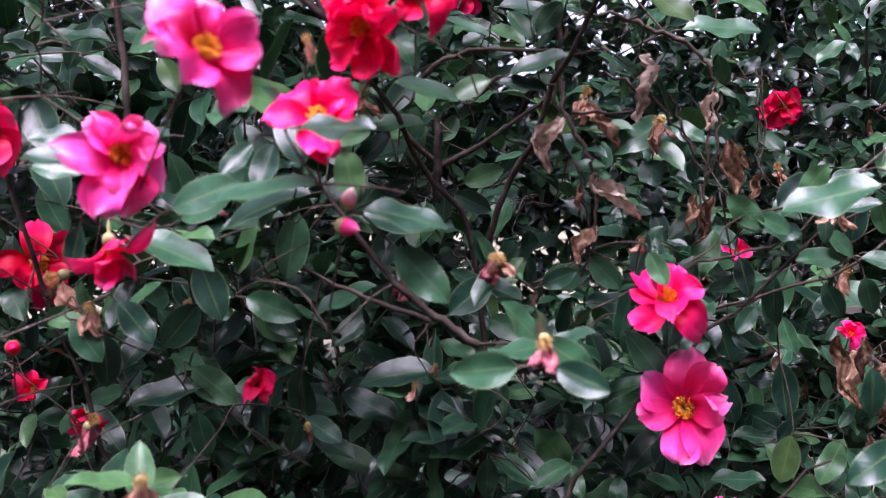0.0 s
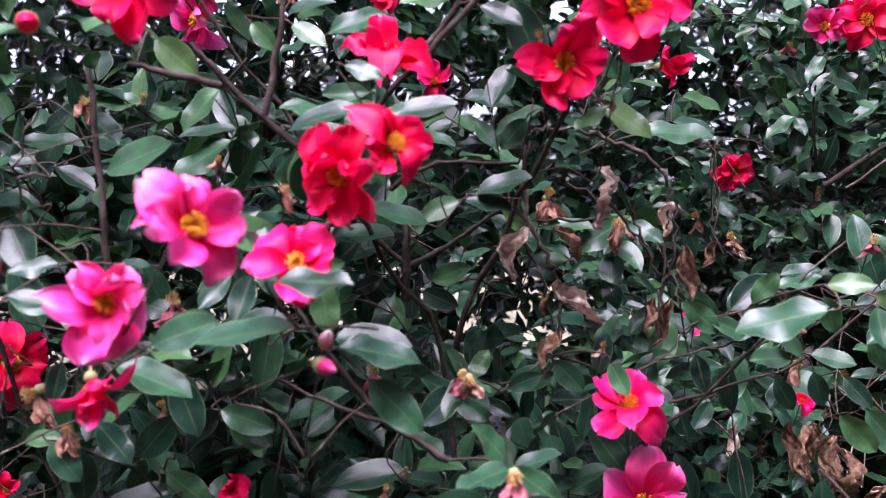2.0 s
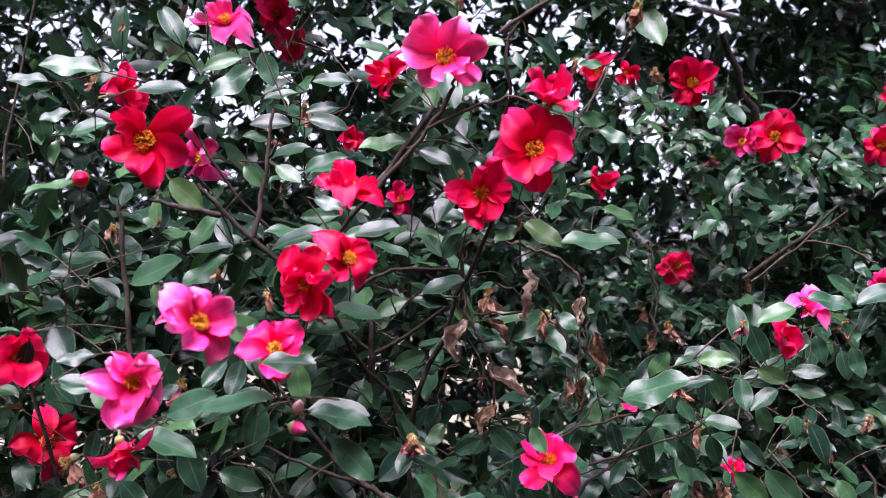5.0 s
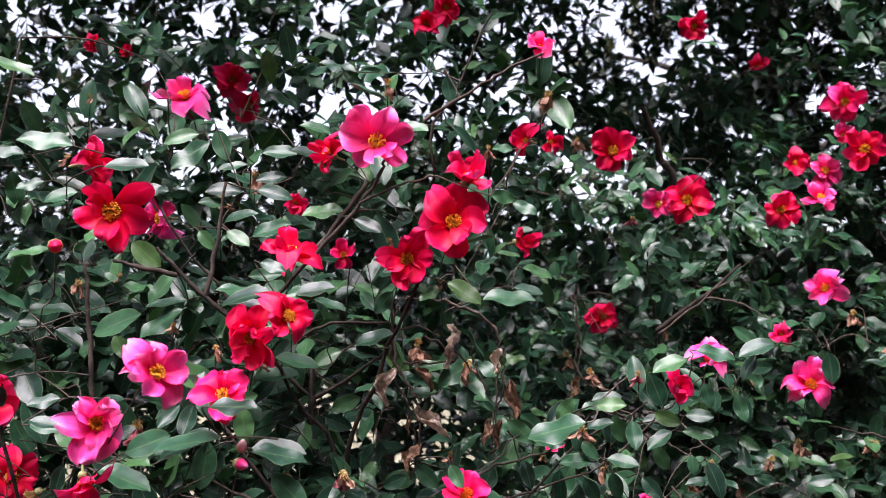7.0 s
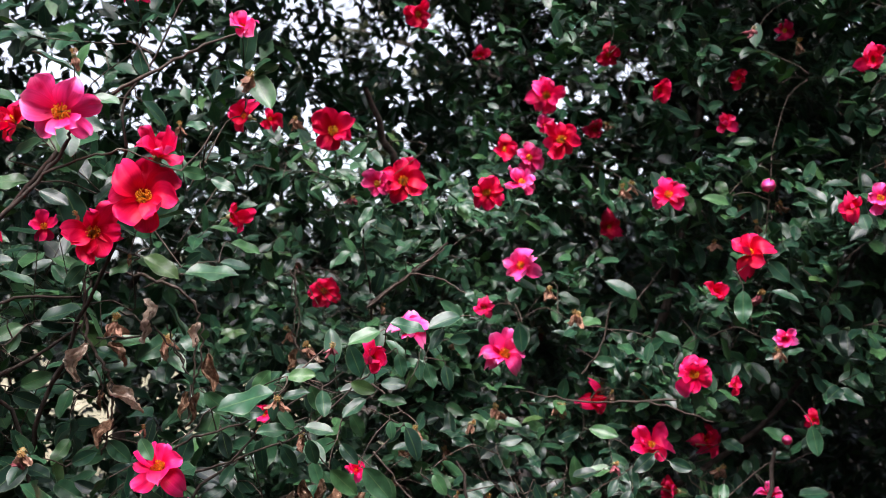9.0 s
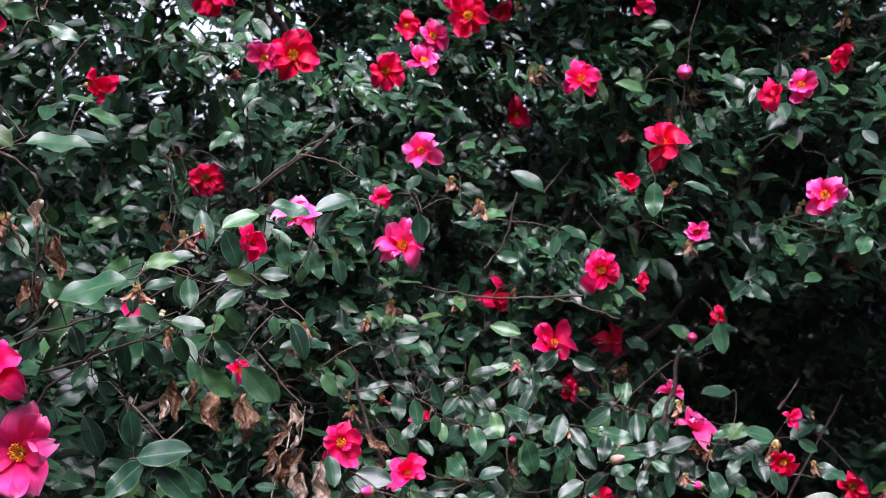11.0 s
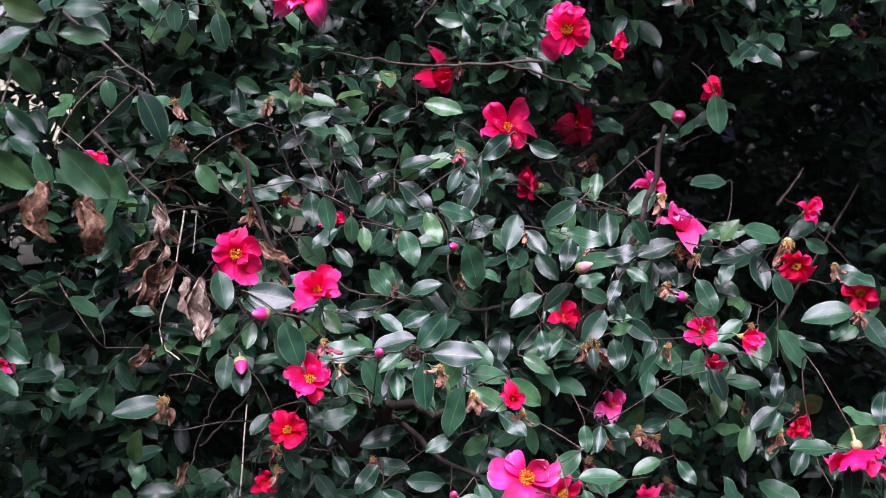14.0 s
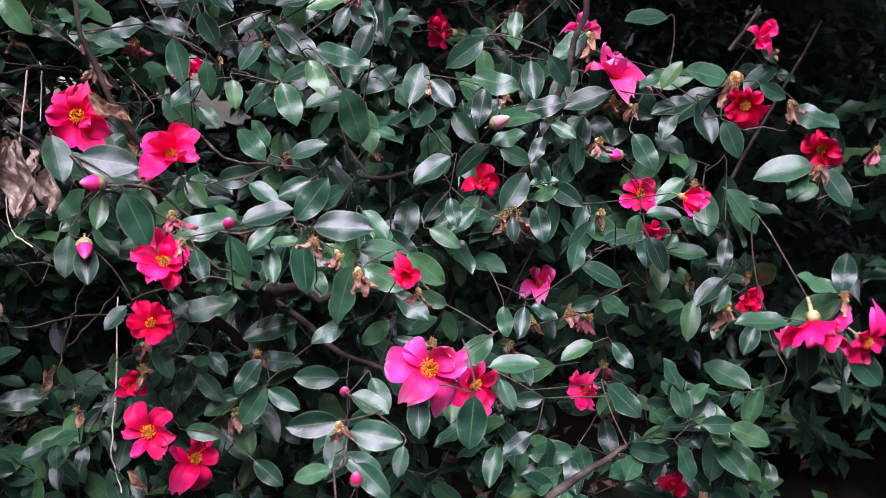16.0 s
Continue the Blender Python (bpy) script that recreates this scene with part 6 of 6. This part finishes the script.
# front shrub
def keep_f(p):
    x, y, z = p.T
    front = 0.62 + 0.10 * np.clip((x - 0.0) / 0.3, 0, 1) + 0.05 * np.sin(9 * x + 5 * z)
    right = 0.10 + 0.26 * np.clip((1.62 - z) / 0.25, 0, 1)
    top = np.clip((1.80 - z) / 0.25, 0.12, 1) * (z < 2.05)
    # unseen leaf mass added overhead, shades the leaves further in
    shade_canopy = 0.7 * (((x + 0.45) / 0.9) ** 2 + ((y - 0.95) / 0.48) ** 2 + ((z - 2.56) / 0.24) ** 2 < 1)
    ends = ((x + 0.3) / 0.72) ** 2 + ((y - 0.8) / 0.36) ** 2 < 1.0 + 0.25 * np.sin(7 * z + 4 * x)
    return np.maximum((y > front) * (x < right) * ends * top, shade_canopy) * (0.10 + 0.90 * (lumps(p, 6.5, 3.0) > 0.48)) * (0.3 + 0.7 * np.clip((y - front) / 0.2, 0, 1))


limbs_f = [
    ([(-0.05, 0.95, 0.0), (-0.02, 0.9, 0.6), (0.02, 0.82, 1.1), (0.03, 0.78, 1.38), (-0.06, 0.72, 1.55), (-0.2, 0.68, 1.75)], 0.0042, 0.0014),
    ([(0.03, 0.78, 1.38), (0.07, 0.74, 1.5), (0.12, 0.66, 1.62), (0.13, 0.62, 1.75), (0.2, 0.62, 1.9)], 0.003, 0.001),
    ([(-0.02, 0.92, 0.5), (-0.2, 0.85, 0.95), (-0.3, 0.75, 1.3), (-0.36, 0.7, 1.6), (-0.33, 0.72, 1.9)], 0.003, 0.0012),
    ([(0.02, 0.82, 1.05), (0.12, 0.8, 1.2), (0.25, 0.78, 1.36), (0.4, 0.76, 1.47)], 0.003, 0.001),
    ([(-0.02, 0.9, 0.6), (0.1, 0.78, 0.9), (0.2, 0.72, 1.15), (0.3, 0.7, 1.25)], 0.003, 0.001),
]
cf = fill(((-1.3, 0.45, 0.4), (0.46, 1.45, 2.82)), 1750, keep_f)
add_withered(F, cf[(cf[:, 1] < 0.85) & (cf[:, 2] < 2.1)], 34)
df = unit(np.column_stack([cf[:, 0] * 0.4 - 0.05, -0.5 + 0 * cf[:, 1], 0.55 + 0 * cf[:, 2]]) + 0.7 * rng.normal(size=cf.shape))
shrub_foliage(F, limbs_f, cf, df, 7, 0.054, np.array([0.05, 0.0, 1.5]))


# tall shrub behind
def keep_b(p):
    x, y, z = p.T
    gloom = np.clip((x - 1.12) / 0.25, 0, 1) * np.clip((1.48 - z) / 0.2, 0, 1)
    front = 1.12 + 0.2 * np.clip((z - 1.45) / 0.6, 0, 1) + 0.2 * gloom + 0.08 * np.sin(7 * x + 3) * np.sin(6 * z) + 0.35 * np.clip((0.5 - x) / 0.3, 0, 1) + 0.4 * np.clip((1.4 - z) / 0.25, 0, 1) * np.clip((x - 0.7) / 0.2, 0, 1) - 0.40 * np.clip((x - 1.0) / 0.25, 0, 1) * np.clip((z - 1.3) / 0.12, 0, 1)
    top = 1.97 + 1.0 * np.clip((x - 0.9) / 0.3, 0, 1)
    depth = np.exp(-np.maximum(y - front, 0) / 0.4)
    # leaf mass added above the view to darken the shrub's inside
    shade_canopy = (z > 2.4) * (z < 3.0) * (x > 0.25) * (((x - 1.6) / 1.4) ** 2 + ((y - 2.0) / 0.65) ** 2 < 1 + 0.3 * np.sin(4 * x))
    low = 1 - 0.72 * np.clip((1.4 - z) / 0.25, 0, 1) * np.clip((x - 0.7) / 0.2, 0, 1)
    body = low * (y > front) * np.clip((top - z) / 0.2, 0, 1) * depth * (1 - 0.85 * gloom) * (0.35 + 0.65 * np.clip((y - front) / 0.2, 0, 1))
    return np.maximum(body, 0.6 * shade_canopy) * (0.04 + 0.96 * (lumps(p, 6.0, 8.0) > 0.53))


limbs_b = [
    ([(0.95, 1.75, 0.0), (0.9, 1.7, 0.8), (0.8, 1.6, 1.4), (0.7, 1.45, 1.8), (0.6, 1.35, 2.0)], 0.022, 0.005),
    ([(0.95, 1.75, 0.3), (1.2, 1.6, 1.0), (1.4, 1.5, 1.6), (1.5, 1.4, 2.3), (1.6, 1.4, 2.8)], 0.018, 0.005),
    ([(0.9, 1.7, 0.8), (0.7, 1.5, 1.2), (0.6, 1.3, 1.5), (0.55, 1.2, 1.7)], 0.0042, 0.0014),
    ([(0.95, 1.72, 0.6), (1.1, 1.5, 1.0), (1.2, 1.3, 1.3), (1.25, 1.2, 1.5)], 0.0042, 0.0014),
    ([(1.2, 1.6, 1.0), (1.7, 1.5, 1.3), (1.9, 1.4, 1.7)], 0.01, 0.003),
]
cb = fill(((0.2, 0.72, 0.3), (3.0, 2.4, 3.1)), 7400, keep_b)
add_withered(B, cb[(cb[:, 1] < 1.4) & (cb[:, 2] < 2.1) & (cb[:, 2] > 1.1)], 80)
far_b = cb[(cb[:, 0] > 0.75) & (cb[:, 2] > 1.9) & (cb[:, 1] < 1.75)]
for i in rng.choice(len(far_b), 26, replace=False):
    bloom = open_flower if rng.uniform() < 0.6 else half_flower
    bloom(B, tuple(far_b[i] + np.array([-0.02, -0.03, 0.0])), float(rng.uniform(-150, -80)), float(rng.uniform(-25, 35)), float(rng.uniform(0.028, 0.045)), "red" if rng.uniform() < 0.75 else "rose")
db = unit(np.array([-0.15, -0.6, 0.45]) + 0.65 * rng.normal(size=cb.shape))
shrub_foliage(B, limbs_b, cb, db, 7, 0.049, np.array([0.6, 0.6, 1.5]), 250, twigs=2)


# low branches
def keep_c(p):
    x, y, z = p.T
    front = 0.94 + 0.16 * np.clip((0.75 - x) / 0.2, 0, 1) - 0.22 * np.clip((x - 1.0) / 0.2, 0, 1) * np.clip((1.45 - x) / 0.2, 0, 1) + 0.3 * np.clip((z - 1.05) / 0.4, 0, 1) + 0.06 * np.sin(8 * x + 1) * np.sin(9 * z) - 0.12 * np.clip((0.9 - z) / 0.5, 0, 1)
    depth = np.exp(-np.maximum(y - front, 0) / 0.2)
    gloom = np.clip((x - 1.12) / 0.25, 0, 1)
    return (y > front) * depth * (1 - 0.99 * gloom) * np.clip((x - 0.58) / 0.16, 0.12, 1) * (0.03 + 0.97 * (lumps(p, 7.5, 5.0) > 0.54))


limbs_c = [
    ([(1.0, 1.25, 0.0), (0.95, 1.2, 0.5), (0.85, 1.1, 0.85), (0.8, 0.95, 0.98), (0.85, 0.86, 0.99)], 0.014, 0.003),
    ([(0.95, 1.2, 0.5), (1.05, 1.05, 0.85), (1.15, 0.95, 1.1), (1.2, 0.92, 1.3)], 0.010, 0.003),
    ([(1.0, 1.22, 0.4), (1.25, 1.05, 0.75), (1.4, 0.9, 1.0), (1.5, 0.85, 1.2)], 0.0042, 0.0014),
    ([(0.9, 1.15, 0.7), (0.75, 1.1, 0.95), (0.7, 1.02, 1.15), (0.66, 1.05, 1.3)], 0.007, 0.002),
]
cc = fill(((0.52, 0.55, 0.25), (2.0, 1.5, 1.5)), 430, keep_c)
add_withered(C, cc[cc[:, 2] > 0.7], 40)
dc = unit(np.array([-0.25, -0.65, 0.4]) + 0.6 * rng.normal(size=cc.shape))
shrub_foliage(C, limbs_c, cc, dc, 7, 0.056, np.array([0.75, 0.5, 1.15]))


# thin shrub at the back
def keep_l(p):
    x, y, z = p.T
    off = y + 0.37
    gap = np.exp(-((x - 0.1 - 0.29 * off) / (0.17 * off)) ** 2) * np.clip((z - 1.53 - 0.295 * off) / 0.1, 0, 1)
    peep = np.exp(-((x - 0.22 - 0.14 * (y + 0.1)) / 0.13) ** 2) * (z < 1.38) * (z > 0.5)
    hull = np.abs((x - 0.2) / (2.55 + 0.2 * np.sin(5 * z))) ** 2.6 + np.abs((y - 2.3 - 0.15 * np.sin(2.3 * x)) / (0.72 + 0.1 * np.sin(4 * x + 3 * z))) ** 2.6 + np.clip((z - 2.6) / 1.1, 0, 2) ** 2 < 1
    return hull * (1 - 0.92 * gap) * (1 - 0.95 * peep) * (0.10 + 0.90 * (lumps(p, 4.0, 1.0) > 0.42 - 0.10 * (x < 0.4)))


limbs_l = [
    ([(-0.5, 2.3, 0.0), (-0.45, 2.2, 1.0), (-0.3, 2.1, 1.8), (-0.1, 2.1, 2.7)], 0.02, 0.005),
    ([(-0.5, 2.3, 0.4), (-0.9, 2.2, 1.3), (-1.2, 2.1, 2.1), (-1.3, 2.1, 2.9)], 0.0042, 0.0014),
    ([(-0.45, 2.2, 0.8), (0.1, 2.3, 1.5), (0.4, 2.4, 2.2), (0.6, 2.5, 2.9)], 0.014, 0.004),
    ([(-0.45, 2.2, 0.9), (0.6, 2.4, 1.6), (1.3, 2.5, 2.4), (1.8, 2.5, 3.1)], 0.014, 0.004),
]
cl = fill(((-2.4, 1.6, 0.2), (2.8, 2.9, 3.5)), 8200, keep_l)
dl = unit(np.array([0.0, -0.3, 0.5]) + 0.7 * rng.normal(size=cl.shape))
shrub_foliage(L, limbs_l, cl, dl, 8, 0.07, np.array([0.0, 1.0, 1.6]), 150, SMALL, twigs=4)

# dense shrub added to keep the gap on the right dark
def keep_r(p):
    x, y, z = p.T
    # widened upwards so that its top shades the lower part
    f = 1.0 + 0.4 * np.clip((z - 1.75) / 0.5, 0, 1)
    hull = ((x - 2.75) / (0.85 * f)) ** 2 + ((y - 1.2) / (1.05 * f)) ** 2 + np.clip((z - 2.2) / 1.2, 0, 2) ** 2 < 1 + 0.2 * np.sin(6 * z + 3 * y)
    return hull * (0.25 + 0.75 * (lumps(p, 3.5, 15.0) > 0.38))


limbs_r = [
    ([(2.6, 1.3, 0.0), (2.5, 1.2, 1.0), (2.4, 1.1, 1.9), (2.5, 1.1, 2.9)], 0.03, 0.006),
    ([(2.6, 1.3, 0.3), (2.9, 1.0, 1.1), (2.8, 0.7, 1.9), (2.7, 0.7, 2.6)], 0.02, 0.005),
]
cr = fill(((1.3, -0.4, 0.1), (3.9, 2.8, 3.4)), 4600, keep_r)
dr = unit(np.array([-0.5, -0.3, 0.4]) + 0.7 * rng.normal(size=cr.shape))
shrub_foliage(R, limbs_r, cr, dr, 7, 0.068, np.array([1.0, 0.5, 1.4]), 60, SMALL, twigs=4)

# hedge added at the back to keep the gaps between the shrubs dark
for hx, hy, seed in ((3.5, 3.6, 5.0), (5.0, 2.0, 6.0), (5.2, -0.3, 7.0), (5.4, 4.6, 9.0)):
    hedge = thing("gap_filler_shrub", (hx, hy, 0.0), "dense evergreen shrub added so the gaps behind the camellias stay dark", "shrub", "shaded shrubs")

    def keep_h(p, hx=hx, hy=hy, seed=seed):
        x, y, z = p.T
        rad = ((x - hx) / 1.25) ** 2 + ((y - hy) / 1.25) ** 2 + np.clip((z - 1.6) / 1.4, 0, 2) ** 2
        return (rad < 1) * (rad > 0.3) * (0.3 + 0.7 * (lumps(p, 2.5, seed) > 0.4))

    ch = fill(((hx - 1.3, hy - 1.3, 0.05), (hx + 1.3, hy + 1.3, 3.1)), 1300, keep_h)
    dh = unit(np.array([-0.4, -0.4, 0.3]) + 0.7 * rng.normal(size=ch.shape))
    stems = [([(hx, hy, 0.0), (hx + 0.3 * math.cos(k * 2.1), hy + 0.3 * math.sin(k * 2.1), 1.2), (hx + 0.7 * math.cos(k * 2.1), hy + 0.7 * math.sin(k * 2.1), 2.4)], 0.02, 0.006) for k in range(3)]
    shrub_foliage(hedge, stems, ch, dh, 8, 0.12, np.array([0.0, 0.0, 1.5]), 0, SMALL, FAR_LEAF, twigs=6)

# evergreen trees further off; the last five are unseen, added to block low sky
for base, tall, wide, seed in (((-3.2, 6.5, 0.0), 4.6, 2.2, 21.0), ((0.2, 7.5, 0.0), 3.4, 2.0, 31.0), ((3.6, 6.8, 0.0), 5.4, 2.4, 41.0), ((7.0, 5.0, 0.0), 5.2, 2.4, 51.0), ((-7.5, 6.0, 0.0), 5.0, 2.6, 61.0), ((-5.5, -3.5, 0.0), 8.0, 3.4, 71.0), ((-1.5, -6.5, 0.0), 7.0, 3.4, 81.0), ((3.0, -6.0, 0.0), 11.5, 3.4, 91.0), ((6.5, -2.5, 0.0), 11.5, 3.4, 101.0), ((-8.0, 1.0, 0.0), 8.5, 3.2, 111.0)):
    tree = thing("backdrop_shade_tree", base, "dark evergreen tree with dense small leaves, backdrop or unseen sky blocker", "tree", "background trees")

    def keep_t(p, base=base, tall=tall, wide=wide, seed=seed):
        x, y, z = p.T
        rad = np.hypot(x - base[0], y - base[1]) / (wide * np.sqrt(np.clip(1 - (z / tall - 0.35) ** 2 / 0.43, 0.01, 1)))
        return (rad < 1) * (rad > 0.45) * (z > 1.3) * (0.05 + 0.95 * (lumps(p, 1.5, seed) > 0.45))

    ct = fill(((base[0] - wide, base[1] - wide, 0.3), (base[0] + wide, base[1] + wide, tall)), 900 if base[1] > 0 else 1300, keep_t)
    dt = unit(ct - np.array([base[0], base[1], tall * 0.4]) + 0.7 * rng.normal(size=ct.shape))
    limbs_t = [([base, (base[0] + 0.1, base[1], tall * 0.45), (base[0] - 0.05, base[1] + 0.1, tall * 0.92)], 0.12, 0.02)]
    for k in range(7):
        a = k * 2.4 + seed
        limbs_t.append(([(base[0], base[1], tall * (0.2 + 0.09 * k)), (base[0] + 0.5 * wide * math.cos(a), base[1] + 0.5 * wide * math.sin(a), tall * (0.3 + 0.09 * k)), (base[0] + 0.85 * wide * math.cos(a), base[1] + 0.85 * wide * math.sin(a), tall * (0.36 + 0.085 * k))], 0.04, 0.008))
    shrub_foliage(tree, limbs_t, ct, dt, 8, 0.17 if base[1] > 2 else 0.29, np.array([0.0, 0.0, 1.5]), 0, SMALL, FAR_LEAF, twigs=4)


# tall tree added out of view: its canopy shades the back of the shrubs
shade_tree = thing("backdrop_shade_tree", (2.3, 3.9, 0.0), "tall tree added out of view, its wide canopy blocks sky and sun", "tree", "background trees")


def keep_shade_tree(p):
    x, y, z = p.T
    back = ((x - 0.2) / 4.6) ** 2 + ((y - 3.7) / 2.4) ** 2 + ((z - 4.5) / 0.9) ** 2 < 1
    # two more lobes added overhead to keep the right side dark
    front = ((x - 2.5) / 1.4) ** 2 + ((y + 0.9) / 1.6) ** 2 + ((z - 4.2) / 0.8) ** 2 < 1
    side = ((x - 3.4) / 1.8) ** 2 + ((y - 0.8) / 2.0) ** 2 + ((z - 4.1) / 0.7) ** 2 < 1
    over = back | front | side
    return over * (0.2 + 0.8 * (lumps(p, 1.6, 77.0) > 0.36))


ck = fill(((-4.4, -2.4, 3.4), (5.5, 6.2, 5.5)), 5200, keep_shade_tree)
dk = unit(np.array([0.0, 0.0, 0.3]) + 0.8 * rng.normal(size=ck.shape))
limbs_k = [([(2.3, 3.9, 0.0), (2.2, 3.9, 2.0), (2.0, 3.8, 3.6), (1.6, 3.7, 5.2)], 0.13, 0.05)]
for ex, ey in ((-3.6, 3.2), (-2.2, 2.2), (-1.0, 4.6), (0.4, 1.8), (1.8, 1.9), (3.8, 3.2), (3.2, 4.6), (1.8, -0.9)):
    limbs_k.append(([(2.0, 3.8, 3.9), (0.6 * 2.0 + 0.4 * ex, 0.6 * 3.8 + 0.4 * ey, 4.7), (ex, ey, 5.1)], 0.045, 0.01))
shrub_foliage(shade_tree, limbs_k, ck, dk, 8, 0.19, np.array([0.0, 0.0, 1.5]), 0, SMALL, FAR_LEAF, twigs=6)

# ---- ground ----
tagged(new("lawn", mesh_from("lawn", [(-60, 6.5, 0.04), (3.0, 6.5, 0.04), (12, 88, 0.04), (-60, 88, 0.04)], [(0, 1, 2, 3)], LAWN)), "pale dry winter lawn beyond the shrubs", "lawn", kind="structure")
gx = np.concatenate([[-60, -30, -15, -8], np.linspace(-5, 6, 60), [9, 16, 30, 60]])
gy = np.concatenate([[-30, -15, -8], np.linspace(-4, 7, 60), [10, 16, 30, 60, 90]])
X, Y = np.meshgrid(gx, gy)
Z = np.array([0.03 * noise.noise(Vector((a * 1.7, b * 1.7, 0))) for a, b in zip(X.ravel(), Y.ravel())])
tagged(new("ground", mesh_from("ground", np.column_stack([X.ravel(), Y.ravel(), Z]), grid_faces(len(gy), len(gx)), GROUND)), "bare ground, its colour darkened for the shade under the shrubs", "ground", kind="structure")

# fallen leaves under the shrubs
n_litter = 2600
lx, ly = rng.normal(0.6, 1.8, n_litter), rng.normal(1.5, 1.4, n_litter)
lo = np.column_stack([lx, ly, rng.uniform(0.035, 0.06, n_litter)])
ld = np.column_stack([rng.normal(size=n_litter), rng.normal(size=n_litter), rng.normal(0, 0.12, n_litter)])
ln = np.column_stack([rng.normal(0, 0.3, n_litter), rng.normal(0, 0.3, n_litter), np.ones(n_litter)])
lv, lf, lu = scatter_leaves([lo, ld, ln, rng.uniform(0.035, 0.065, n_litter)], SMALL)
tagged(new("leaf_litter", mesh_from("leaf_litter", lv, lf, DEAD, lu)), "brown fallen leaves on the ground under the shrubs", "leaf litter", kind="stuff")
